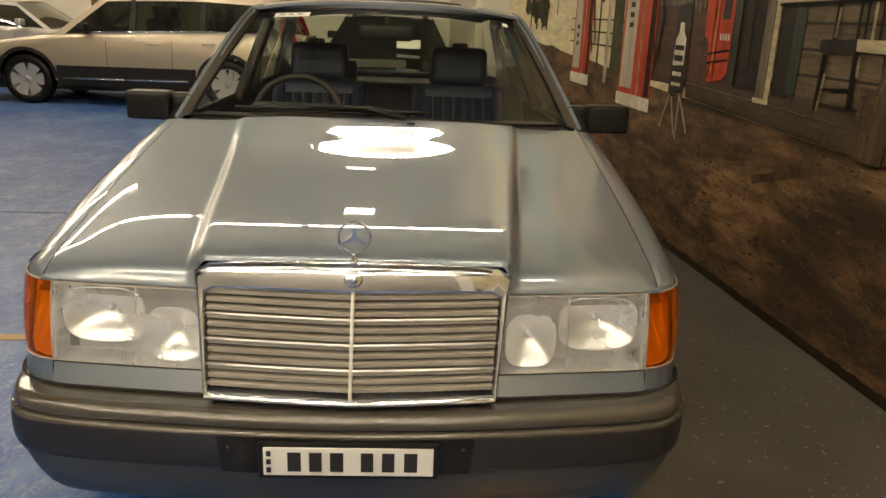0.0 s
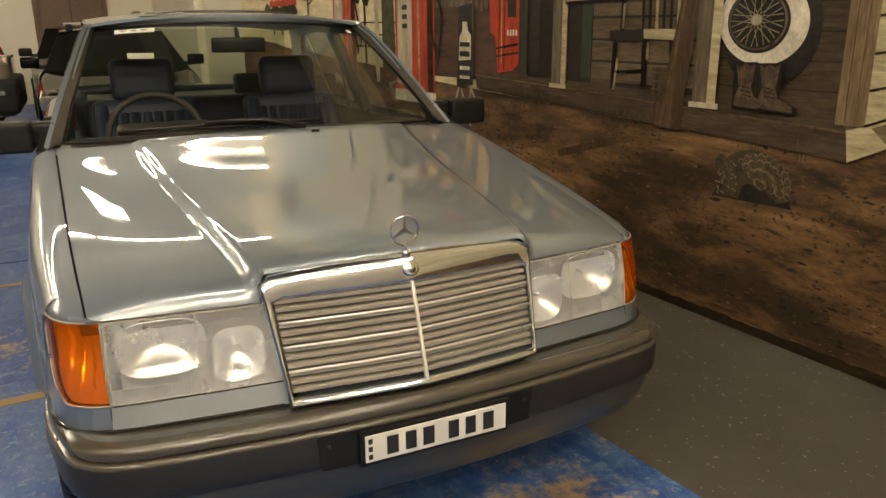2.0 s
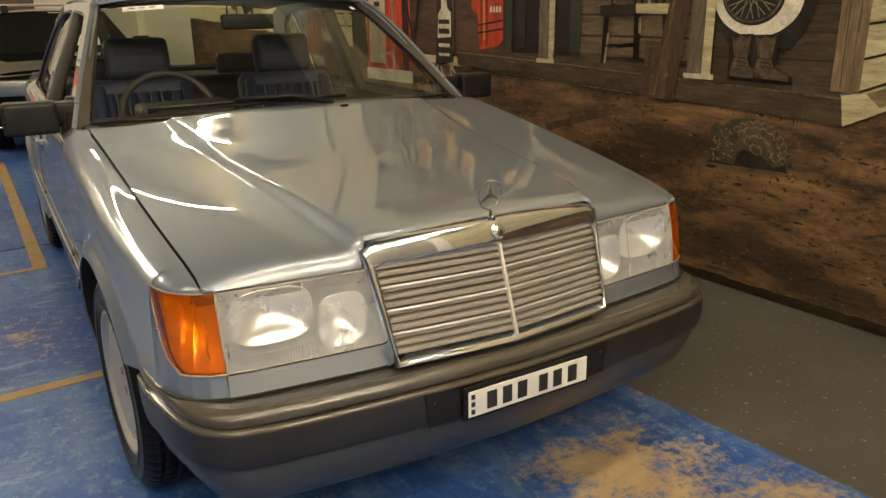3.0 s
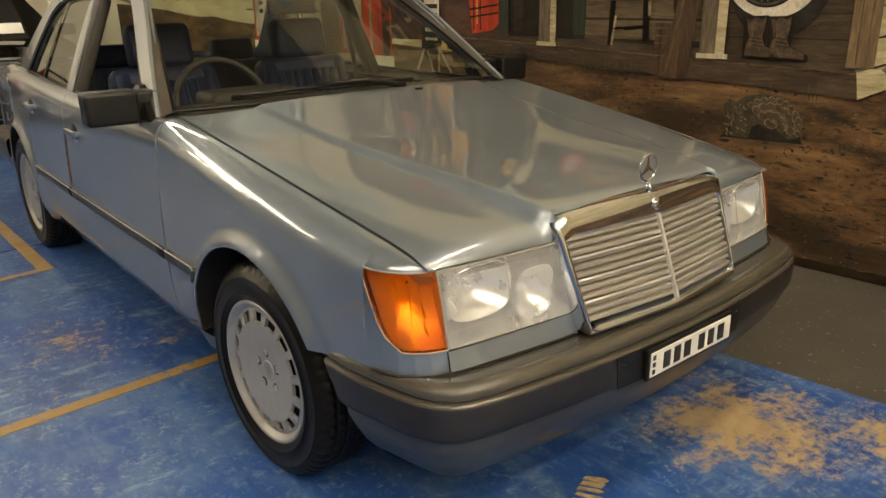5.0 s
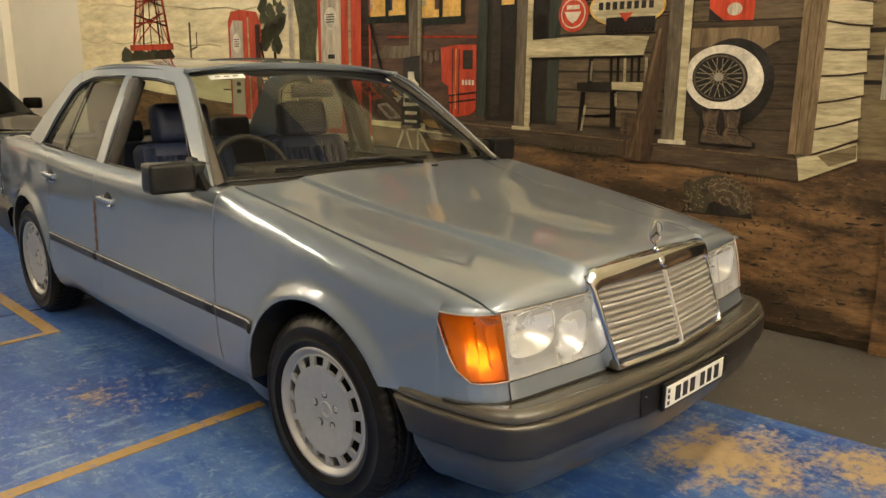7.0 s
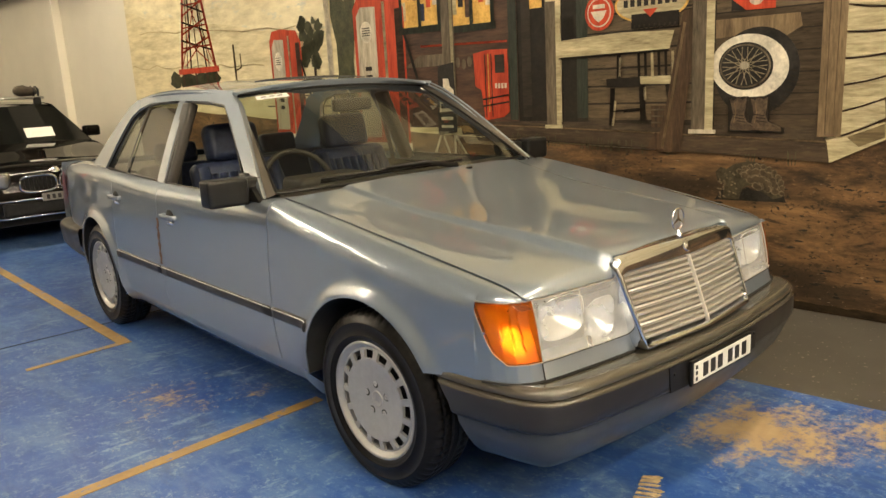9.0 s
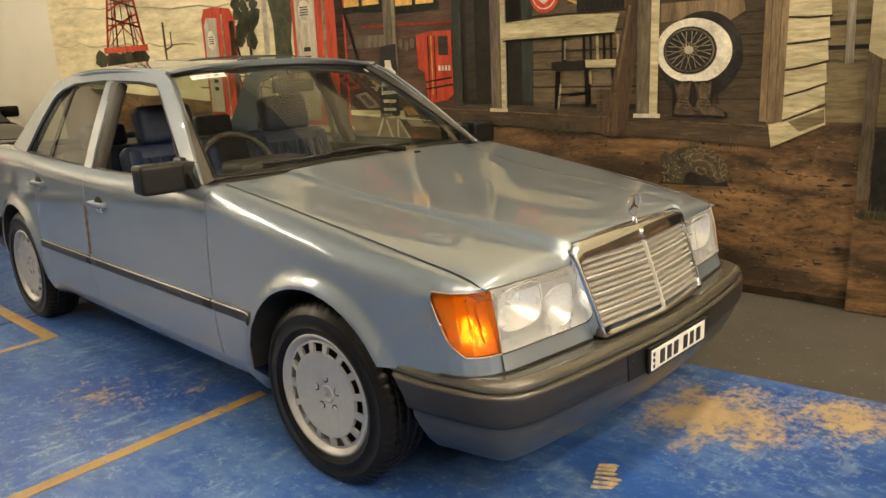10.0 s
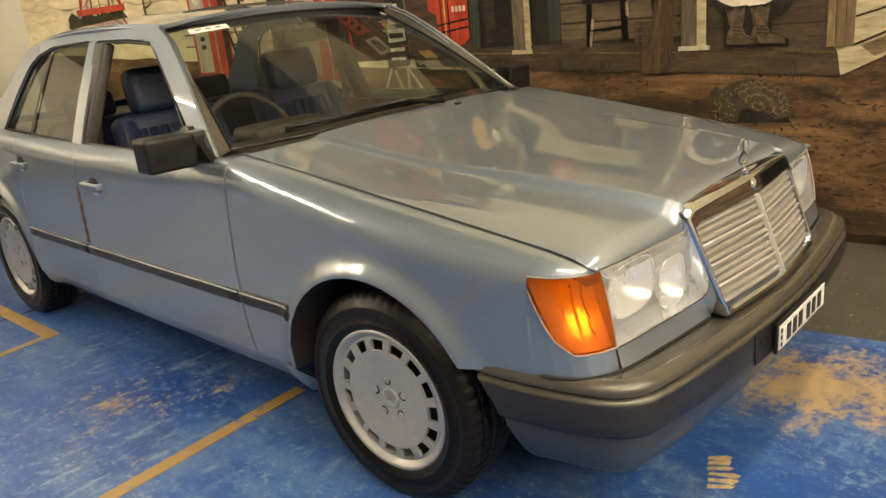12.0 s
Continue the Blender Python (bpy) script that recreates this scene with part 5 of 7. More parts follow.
    c = Matrix.Translation((-0.385, 1.12, 0.915)) @ Matrix.Rotation(-0.42, 4, "X")
    ring = [c @ Vector((0.195 * math.cos(2 * math.pi * k / 36), 0, 0.195 * math.sin(2 * math.pi * k / 36))) for k in range(37)]
    stw = part("steering_wheel", tube(bmesh.new(), ring, 0.014, 10, False), DASH, car, "large thin black steering wheel")
    part("steering_hub", box(bmesh.new(), c @ Vector((0, -0.01, -0.01)), (0.19, 0.06, 0.11), Matrix.Rotation(-0.42, 4, "X"), 0.02), DASH, stw)
    for e in ((0.18, -0.02), (-0.18, -0.02), (0.08, -0.17), (-0.08, -0.17)):
        part("spoke", tube(bmesh.new(), [c @ Vector((e[0] * 0.3, 0, e[1] * 0.3)), c @ Vector((e[0], 0, e[1]))], 0.012, 6), DASH, stw)
    mir = part("inside_mirror", box(bmesh.new(), (0.0, 1.20, 1.295), (0.235, 0.03, 0.065), bevel=0.012), BLACK, car, "black inside mirror")
    part("mirror_stem", tube(bmesh.new(), [(0, 1.20, 1.32), (0, 1.235, 1.365)], 0.01, 6), BLACK, mir)
    part("parcel_shelf", grid(lambda u, v: Vector(((2 * u - 1) * 0.62, 2.62 + 0.5 * v, 0.945 + 0.02 * v)), 6, 4), DASH, car)
    part("cabin_floor", box(bmesh.new(), (0, 1.6, 0.345), (1.44, 1.9, 0.02)), DASH, car, smooth=False)
    # belts on the pillars
    for s in (-1, 1):
        bm = bmesh.new()
        ribbon(bm, [(s * 0.655, 1.80, 1.25), (s * 0.70, 1.78, 0.95), (s * 0.72, 1.74, 0.5)], [(s * 0.655, 1.845, 1.25), (s * 0.70, 1.825, 0.95), (s * 0.72, 1.785, 0.5)])
        part("seat_belt", bm, DASH, car)
    seat("driver_seat", -0.37, 1.64, "navy blue pleated leather front seat of the saloon")
    seat("passenger_seat", 0.37, 1.64, "navy blue pleated leather front seat of the saloon")
    # rear bench
    th = thing("rear_bench", (0, 2.35, 0.4), "navy blue leather rear bench of the saloon", "car seat")
    part("seat_base", box(bmesh.new(), (0, 2.22, 0.47), (1.30, 0.52, 0.18), bevel=0.05, seg=3), LEATHER, th)
    part("backrest", box(bmesh.new(), (0, 2.50, 0.72), (1.30, 0.16, 0.52), Matrix.Rotation(-0.3, 4, "X"), 0.05, 3), LEATHER, th)
    for x in (-0.36, 0.36):
        part("headrest", box(bmesh.new(), (x, 2.66, 1.03), (0.26, 0.09, 0.13), Matrix.Rotation(-0.2, 4, "X"), 0.035, 3), LEATHER, th)
    return car


saloon()


# ---------------------------------------------------------------- the wall painting
def oil(name, dark, light, **k):
    return brush("oil_" + name, dark, light, **k)


ALONG, UP = (1, 0.35, 2.6), (1, 2.6, 0.35)


def soil():
    m, nt, b = mat("oil_soil")
    v = coords(nt, (1, 0.55, 2.1), (0.12, 0, 0))
    a = noise_of(nt, v, 3.0, 12, 0.74, 0.35)
    c = ramp(nt, a, [(0.33, (0.011, 0.007, 0.004)), (0.42, (0.046, 0.026, 0.012)), (0.52, (0.132, 0.074, 0.032)), (0.65, (0.26, 0.150, 0.066))])
    d = noise_of(nt, coords(nt, (1, 0.5, 1.5), (0.2, 0, 0)), 1.7, 6, 0.62)
    c = mix(nt, ramp(nt, d, [(0.50, (0, 0, 0)), (0.64, (0.84, 0.84, 0.84))]), c, (0.026, 0.017, 0.010))
    # ragged dark clumps, dark crumbs and a few pale ones
    g = noise_of(nt, coords(nt, (1, 0.55, 1.5), (0.25, 0, 0)), 9.0, 10, 0.78, 0.6)
    c = mix(nt, ramp(nt, g, [(0.575, (0, 0, 0)), (0.63, (0.85, 0.85, 0.85))]), c, (0.016, 0.011, 0.007))
    e = noise_of(nt, coords(nt, (1, 0.8, 1.4)), 34, 6, 0.72)
    near = noise_of(nt, coords(nt, (1, 0.4, 1.6)), 4.0, 3)
    crumb = calc(nt, "MULTIPLY", ramp(nt, e, [(0.575, (0, 0, 0)), (0.61, (1, 1, 1))]), ramp(nt, near, [(0.42, (0, 0, 0)), (0.54, (1, 1, 1))]))
    c = mix(nt, crumb, c, (0.010, 0.008, 0.005))
    h = noise_of(nt, coords(nt, (1, 0.7, 2.2)), 20, 8, 0.75)
    c = mix(nt, ramp(nt, h, [(0.60, (0, 0, 0)), (0.68, (0.6, 0.6, 0.6))]), c, (0.33, 0.21, 0.10))
    p = noise_of(nt, v, 55, 2, 0.5)
    c = mix(nt, ramp(nt, p, [(0.735, (0, 0, 0)), (0.76, (0.8, 0.8, 0.8))]), c, (0.30, 0.25, 0.18))
    nt.links.new(c, b.inputs["Base Color"])
    b.inputs["Roughness"].default_value = 0.55
    b.inputs["Specular IOR Level"].default_value = 0.3
    bump(nt, b, e, 0.06, 0.002)
    return m


SOIL = soil()
SKY = oil("sky", (0.62, 0.53, 0.31), (0.86, 0.78, 0.54), scale=1.1, stretch=(1, 0.5, 1.6), streak=(0.55, 0.58, 0.52))
DUNE = oil("dune", (0.56, 0.47, 0.26), (0.82, 0.73, 0.48), scale=1.6, stretch=(1, 0.4, 2.0))
RIDGE = oil("ridge", (0.40, 0.32, 0.17), (0.58, 0.48, 0.28), scale=3, stretch=ALONG)
RED = oil("red", (0.30, 0.030, 0.014), (0.56, 0.075, 0.028), scale=5, stretch=UP)
PALE = oil("pale", (0.30, 0.26, 0.19), (0.58, 0.52, 0.40), scale=6, stretch=UP)
CREAM = oil("cream", (0.26, 0.215, 0.12), (0.58, 0.51, 0.32), scale=5, stretch=ALONG)
WOOD = oil("wood", (0.085, 0.058, 0.032), (0.24, 0.17, 0.095), scale=5, stretch=UP)
BARK = oil("bark", (0.022, 0.014, 0.008), (0.10, 0.060, 0.034), scale=7, stretch=UP)
PLANK = oil("plank", (0.055, 0.040, 0.024), (0.15, 0.11, 0.066), scale=5, stretch=ALONG, streak=(0.028, 0.020, 0.012))
SHACK = oil("shack", (0.026, 0.018, 0.011), (0.085, 0.060, 0.036), scale=5, stretch=ALONG, streak=(0.014, 0.010, 0.006))
SHADE = oil("shade", (0.012, 0.009, 0.006), (0.035, 0.026, 0.018), scale=5, stretch=ALONG)
DEEP = oil("deep", (0.006, 0.0045, 0.0035), (0.018, 0.013, 0.009), scale=6)
SHOP = oil("shop", (0.030, 0.018, 0.013), (0.105, 0.056, 0.036), scale=4, stretch=ALONG)
TEAL = oil("teal", (0.014, 0.018, 0.013), (0.040, 0.049, 0.036), scale=6, stretch=UP)
GREYPOST = oil("greypost", (0.045, 0.034, 0.022), (0.175, 0.14, 0.095), scale=6, stretch=UP)
PORCH = oil("porch", (0.020, 0.014, 0.009), (0.085, 0.058, 0.036), scale=4, stretch=ALONG, streak=(0.11, 0.09, 0.055))
DECK = oil("deck", (0.025, 0.017, 0.011), (0.085, 0.062, 0.040), scale=5, stretch=ALONG)
LEAF = oil("leaf", (0.020, 0.022, 0.010), (0.075, 0.075, 0.035), scale=12)
AMBERP = oil("amber", (0.50, 0.27, 0.05), (0.78, 0.50, 0.14), scale=8)
INK = oil("ink", (0.010, 0.009, 0.008), (0.03, 0.026, 0.022), scale=8)
WHITE = oil("white", (0.46, 0.42, 0.33), (0.76, 0.70, 0.57), scale=7)
SPOKE = oil("spoke", (0.16, 0.13, 0.075), (0.48, 0.41, 0.27), scale=20)
SHELL = oil("shell", (0.022, 0.018, 0.010), (0.085, 0.07, 0.042), scale=14)
SCUTE = oil("scute", (0.060, 0.046, 0.028), (0.25, 0.20, 0.13), scale=30)
GRASS = oil("grass", (0.035, 0.034, 0.018), (0.11, 0.10, 0.055), scale=10, stretch=UP)
FIELD = oil("field", (0.075, 0.055, 0.028), (0.22, 0.17, 0.09), scale=4, stretch=ALONG)
CORE = oil("core", (0.035, 0.025, 0.014), (0.11, 0.080, 0.048), scale=30)
PALEBLUE = oil("paleblue", (0.30, 0.42, 0.47), (0.52, 0.62, 0.62), scale=1.4, stretch=(1, 0.5, 1.6))
SOIL_FOOT_SHADE = oil("soil_foot_shade", (0.007, 0.005, 0.003), (0.034, 0.022, 0.012), scale=7, stretch=(1, 0.6, 2.0))
BOOT = oil("boot", (0.022, 0.015, 0.010), (0.13, 0.092, 0.060), scale=22)
NAVYP = oil("navy", (0.012, 0.016, 0.035), (0.03, 0.04, 0.08), scale=8)

MURAL = thing("mural", wall_point(2.0, 0.0), "large wall painting of an old petrol station and porch", "mural")
STEP = 0.0022


def paint(name, pts, layer, m, label=""):
    """A painted patch: an outline in (along the wall, up), laid as a thin coat."""
    bm = bmesh.new()
    f = bm.faces.new([bm.verts.new(wall_point(y, z, 0.002 + layer * STEP)) for y, z in pts])
    f.normal_update()
    bmesh.ops.triangulate(bm, faces=[f])
    bmesh.ops.solidify(bm, geom=bm.faces[:], thickness=0.0008)
    return part(name, bm, m, MURAL, label, smooth=False)


def rect(name, y0, y1, z0, z1, layer, m, label=""):
    return paint(name, [(y0, z0), (y1, z0), (y1, z1), (y0, z1)], layer, m, label)


def oval(cy, cz, ry, rz, n=40, turn=0.0):
    out = []
    for k in range(n):
        a = 2 * math.pi * k / n
        u, w = ry * math.cos(a), rz * math.sin(a)
        out.append((cy + u * math.cos(turn) - w * math.sin(turn), cz + u * math.sin(turn) + w * math.cos(turn)))
    return out


def stroke(name, pts, w, layer, m, label=""):
    """A painted line of some width."""
    bm = bmesh.new()
    pts = [Vector(p).to_2d() for p in pts]
    a, b = [], []
    for i, p in enumerate(pts):
        d = (pts[min(i + 1, len(pts) - 1)] - pts[max(i - 1, 0)]).normalized()
        nrm = Vector((-d.y, d.x))
        ww = w[i] if isinstance(w, (list, tuple)) else w
        a.append(wall_point(*(p + nrm * ww / 2), 0.002 + layer * STEP))
        b.append(wall_point(*(p - nrm * ww / 2), 0.002 + layer * STEP))
    ribbon(bm, a, b)
    bmesh.ops.solidify(bm, geom=bm.faces[:], thickness=0.0008)
    return part(name, bm, m, MURAL, label, smooth=False)


def wavy(y0, y1, z0, z1, amp, n=24, seed=1):
    r = random.Random(seed)
    return [(y0 + (y1 - y0) * i / n, z0 + (z1 - z0) * i / n + amp * (r.random() - 0.5)) for i in range(n + 1)]


def mural():
    rr = random.Random(5)
    # sky, dunes, ground
    rect("painted_sky", 8.05, -7.5, 0.9, CEIL - 0.01, 0, SKY, "cream painted sky")
    paint("painted_dune", wavy(8.04, 2.6, 2.40, 1.65, 0.05, 20, 2) + [(2.6, 0.9), (8.04, 0.9)], 1, DUNE)
    for k, (y0, y1, z0, z1) in enumerate(((8.0, 5.2, 2.95, 2.6), (7.7, 4.4, 2.15, 1.95), (8.0, 5.0, 1.75, 1.62), (7.0, 3.2, 3.3, 3.0))):
        stroke("painted_ridge", wavy(y0, y1, z0, z1, 0.05, 14, 20 + k), 0.014, 2, RIDGE)
    ground = wavy(8.05, 4.6, 1.28, 1.08, 0.03, 10, 3) + [(2.9, 0.98), (1.0, 0.90), (-0.4, 0.86), (-0.66, 1.00), (-0.9, 1.05), (-7.5, 1.05), (-7.5, -0.004), (8.05, -0.004)]
    paint("painted_ground", ground, 2, SOIL, "dark brown painted soil")
    paint("painted_blue_sky", wavy(6.6, 3.0, 3.25, 3.5, 0.25, 12, 31) + wavy(3.0, 6.6, 4.6, 4.5, 0.3, 10, 32), 1, PALEBLUE)
    # shadow band along the wall's foot, put in as near-black soil colour
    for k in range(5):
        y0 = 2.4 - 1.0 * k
        paint("soil_shadow", wavy(y0, y0 - 1.05, 0.045, 0.045, 0.012, 22, 40 + k) + [(y0 - 1.05, -0.002), (y0, -0.002)], 3, SOIL_FOOT_SHADE)
    # windmill
    for y0, y1 in ((6.72, 6.45), (5.95, 6.20)):
        stroke("tower_leg", [(y0, 1.66), (y1, 2.75), (y0 + (y1 - y0) * 1.62, 3.43)], 0.045, 3, RED)
    for y0, y1 in ((6.50, 6.38), (6.15, 6.27)):
        stroke("tower_leg", [(y0, 1.66), (y1, 2.75)], 0.03, 3, BARK)
    for z in (1.85, 2.05, 2.25, 2.45):
        h = 0.37 - (z - 1.66) * 0.22
        stroke("tower_brace", [(6.33 + h, z), (6.33 - h, z + 0.14)], 0.02, 4, RED)
        stroke("tower_brace", [(6.33 - h, z), (6.33 + h, z + 0.14)], 0.02, 4, BARK)
    for y0, y1, z0, z1 in ((6.70, 6.30, 1.68, 2.3), (5.97, 6.36, 1.68, 2.3), (6.62, 6.10, 1.70, 2.0), (6.05, 6.55, 1.70, 2.0), (6.33, 6.33, 1.66, 2.72), (6.58, 6.42, 1.66, 2.7), (6.08, 6.24, 1.66, 2.7)):
        stroke("tower_rod", [(y0, z0), (y1, z1)], 0.016, 4, RED if z1 < 2.5 else BARK)
    for z in (1.90, 2.12, 2.36, 2.55):
        h = 0.37 - (z - 1.66) * 0.24
        stroke("tower_tie", [(6.33 + h, z), (6.33 - h, z)], 0.016, 4, RED)
    for k in range(14):
        a = 2 * math.pi * k / 14
        stroke("windmill_blade", [(6.33 + 0.07 * math.cos(a), 3.55 + 0.07 * math.sin(a)), (6.33 + 0.40 * math.cos(a), 3.55 + 0.40 * math.sin(a))], [0.02, 0.09], 6, RED if k % 2 else BARK)
    stroke("windmill_ring", [(6.33 + 0.30 * math.cos(k * math.pi / 16), 3.55 + 0.30 * math.sin(k * math.pi / 16)) for k in range(33)], 0.02, 7, BARK)
    rect("tower_deck", 6.80, 5.88, 1.61, 1.67, 5, RED)
    for y in (6.7, 6.4, 6.15, 5.95):
        stroke("tower_post", [(y, 1.3), (y, 1.62)], 0.05, 4, BARK)
    for k in range(8):
        cy, cz = 5.9 + rr.random() * 1.0, 1.42 + rr.random() * 0.14
        paint("painted_bush", [(cy + 0.16 * math.cos(a) * (0.7 + 0.5 * rr.random()), cz + 0.10 * math.sin(a) * (0.7 + 0.5 * rr.random())) for a in [i * math.pi / 7 for i in range(14)]], 3, LEAF)
    for y, z in ((5.55, 1.45),):
        stroke("painted_cactus", [(y, z), (y, z + 0.42)], 0.035, 3, FIELD)
        stroke("painted_cactus_arm", [(y, z + 0.15), (y - 0.12, z + 0.18), (y - 0.12, z + 0.32)], 0.022, 3, FIELD)
    for z in (1.20, 1.30, 1.40):
        stroke("fence_rail", [(5.0, z + 0.02), (2.9, z)], 0.012, 3, BARK)
    # pumps
    for y0, y1, z0, z1 in ((4.86, 4.34, 0.90, 1.95), (3.54, 2.90, 0.84, 2.12)):
        w = y0 - y1
        paint("painted_pump", [(y0, z0), (y0, z1 - 0.10), (y0 - 0.10 * w, z1 - 0.01), (y0 - 0.4 * w, z1), (y1 + 0.12 * w, z1 - 0.03), (y1, z1 - 0.14), (y1, z0)], 5, RED, "red painted petrol pump")
        paint("pump_face", [(y0 - 0.05 * w, z0 + 0.09), (y0 - 0.07 * w, z1 - 0.16), (y0 - 0.16 * w, z1 - 0.09), (y0 - 0.46 * w, z1 - 0.10), (y0 - 0.44 * w, z0 + 0.09)], 6, PALE)
        paint("pump_dial", oval(y0 - 0.26 * w, z1 - 0.30, 0.12 * w, 0.09, 24), 7, WHITE)
        for k in range(4):
            rect("dial_bar", y0 - 0.18 * w, y0 - 0.34 * w, z1 - 0.27 - k * 0.02, z1 - 0.262 - k * 0.02, 8, INK)
        for k in range(3):
            rect("pump_bar", y0 - 0.20 * w, y0 - 0.33 * w, z1 - 0.62 - k * 0.07, z1 - 0.585 - k * 0.07, 7, SHADE)
        stroke("pump_edge", [(y0 - 0.62 * w, z0 + 0.05), (y0 - 0.62 * w, z1 - 0.07)], 0.05 * w, 6, CREAM)
        stroke("pump_shade", [(y0 - 0.90 * w, z0 + 0.02), (y0 - 0.90 * w, z1 - 0.14)], 0.14 * w, 6, SHOP)
        stroke("pump_hose", [(y1 + 0.02, z1 - 0.3), (y1 - 0.12, z1 - 0.7), (y1 - 0.05, z0 + 0.25), (y1 + 0.04, z0 + 0.5)], 0.03, 6, INK)
        rect("pump_base", y0 + 0.02, y1 - 0.02, z0 - 0.04, z0 + 0.05, 7, WHITE)
    for k in range(26):
        cy, cz = 4.15 + (rr.random() - 0.5) * 0.34, 1.78 + (rr.random() - 0.5) * 0.42
        r = 0.04 + 0.05 * rr.random()
        paint("painted_leaves", [(cy + r * math.cos(a) * (0.6 + 0.7 * rr.random()), cz + r * math.sin(a) * (0.6 + 0.7 * rr.random())) for a in [i * math.pi / 5 for i in range(10)]], 3, LEAF)
    stroke("tree_trunk", [(4.14, 1.0), (4.15, 1.65)], 0.04, 3, BARK)
    paint("tall_cactus", [(3.80, 1.0), (3.80, 1.75), (3.86, 2.0), (3.84, 2.3), (3.74, 2.35), (3.66, 2.1), (3.60, 2.35), (3.50, 2.3), (3.52, 1.9), (3.58, 1.6), (3.55, 1.0)], 3, LEAF, "dark painted cactus")
    stroke("white_pole", [(3.90, 0.92), (3.91, 2.9)], 0.075, 4, WHITE)
    stroke("utility_pole", [(3.91, 2.85), (3.98, 4.3)], 0.06, 4, BARK)
    for z in (3.55, 3.85):
        stroke("pole_arm", [(4.40, z - 0.03), (3.55, z + 0.03)], 0.045, 5, BARK)
        for k in range(5):
            stroke("insulator", [(4.36 - 0.19 * k, z), (4.36 - 0.19 * k, z + 0.10)], 0.028, 6, WHITE)
    for k in range(3):
        stroke("pole_wire", [(8.0, 3.35 + 0.18 * k), (6.0, 3.42 + 0.15 * k), (4.2, 3.66 + 0.12 * k)], 0.012, 5, BARK)
    # upper front of the shop
    paint("upper_front", [(3.32, 2.24), (3.22, 2.92), (2.4, 3.05), (1.62, 2.78), (1.55, 2.24)], 3, SHOP, "dark painted upper front of the shop")
    stroke("roof_edge", [(3.34, 2.94), (2.4, 3.08), (1.55, 2.79)], 0.06, 5, WOOD)
    for y0, y1, m in ((3.12, 2.62, CREAM), (2.50, 2.02, RED), (1.94, 1.68, WHITE)):
        rect("shop_sign", y0, y1, 2.40, 2.66, 5, m)
        for k in range(5):
            a = y0 - 0.04 - (y0 - y1 - 0.08) * k / 5
            rect("shop_sign_bar", a, a - (y0 - y1) * 0.11, 2.47, 2.59, 6, INK)
    # shop front
    rect("shop_wall", 2.96, 1.70, 1.02, 2.20, 3, SHOP, "dark painted shop front")
    for y0, y1, z0, z1 in ((2.93, 2.50, 1.79, 2.16), (2.37, 1.96, 1.76, 2.16)):
        rect("window_glow", y0, y1, z0, z1, 4, AMBERP)
        for k in range(6):
            a = y0 - (y0 - y1) * (k + 0.1) / 6
            zz = z0 + 0.06 + 0.22 * rr.random()
            rect("window_item", a, a - 0.05, zz, zz + 0.10 + 0.12 * rr.random(), 5, (WHITE, RED, NAVYP, SHOP, DEEP, CREAM)[(k * 5 + int(10 * y0)) % 6])
        for a in (y0, (y0 + y1) / 2, y1):
            stroke("window_bar", [(a, z0 - 0.02), (a, z1)], 0.035, 6, TEAL)
        stroke("window_sill", [(y0 + 0.03, z0), (y1 - 0.03, z0)], 0.05, 6, TEAL)
    paint("pale_awning", [(2.92, 1.50), (2.74, 1.59), (2.45, 1.59), (2.45, 1.50)], 5, GREYPOST)
    rect("dark_cooler", 2.72, 2.16, 1.05, 1.66, 4, SHOP)
    stroke("cooler_edge", [(2.72, 1.66), (1.83, 1.64)], 0.015, 6, RED)
    for k in range(4):
        paint("cooler_mark", oval(2.38 - k * 0.06, 1.50 + 0.015 * (k % 2), 0.022, 0.04, 14), 6, GREYPOST)
    paint("red_machine", [(2.16, 1.57), (2.02, 1.59), (1.83, 1.585), (1.825, 1.14), (1.88, 1.10), (2.06, 1.075), (2.09, 1.30), (2.15, 1.33)], 6, RED, "bright red painted drinks machine")
    for y in (2.045, 1.985):
        stroke("machine_seam", [(y, 1.10), (y, 1.56)], 0.010, 7, INK)
    stroke("machine_light", [(2.015, 1.14), (2.015, 1.56)], 0.012, 7, AMBERP)
    rect("machine_window", 1.95, 1.86, 1.42, 1.55, 7, SHADE)
    for k in range(4):
        rect("machine_bar", 1.955 - k * 0.03, 1.935 - k * 0.03, 1.31, 1.345, 7, WHITE)
    for z in (1.24, 1.19):
        stroke("machine_band", [(2.08, z - 0.01), (1.83, z + 0.02)], 0.012, 7, INK)
    rect("teal_post", 1.815, 1.74, 1.08, 2.20, 7, TEAL)
    rect("dark_doorway", 1.74, 1.49, 1.05, 2.20, 4, DEEP)
    rect("door_board", 1.70, 1.62, 1.10, 2.15, 5, SHADE)
    rect("lit_lamp", 1.62, 1.515, 1.84, 2.03, 6, AMBERP, "small amber painted lamp")
    for y0, y1, z0, z1, m in ((2.475, 2.345, 1.05, 2.20, GREYPOST), (1.485, 1.40, 1.04, 1.87, GREYPOST), (1.40, 1.36, 1.04, 1.84, CREAM)):
        rect("painted_post", y0, y1, z0, z1, 9, m)
    stroke("post_light", [(2.37, 1.06), (2.37, 2.20)], 0.03, 10, CREAM)
    rect("post_foot", 1.50, 1.35, 1.02, 1.045, 10, CREAM)
    # oil sign on its stand
    paint("oil_sign", [(2.56, 0.96), (2.53, 1.50), (2.36, 1.52), (2.35, 0.985)], 10, INK, "dark painted oil sign on a stand")
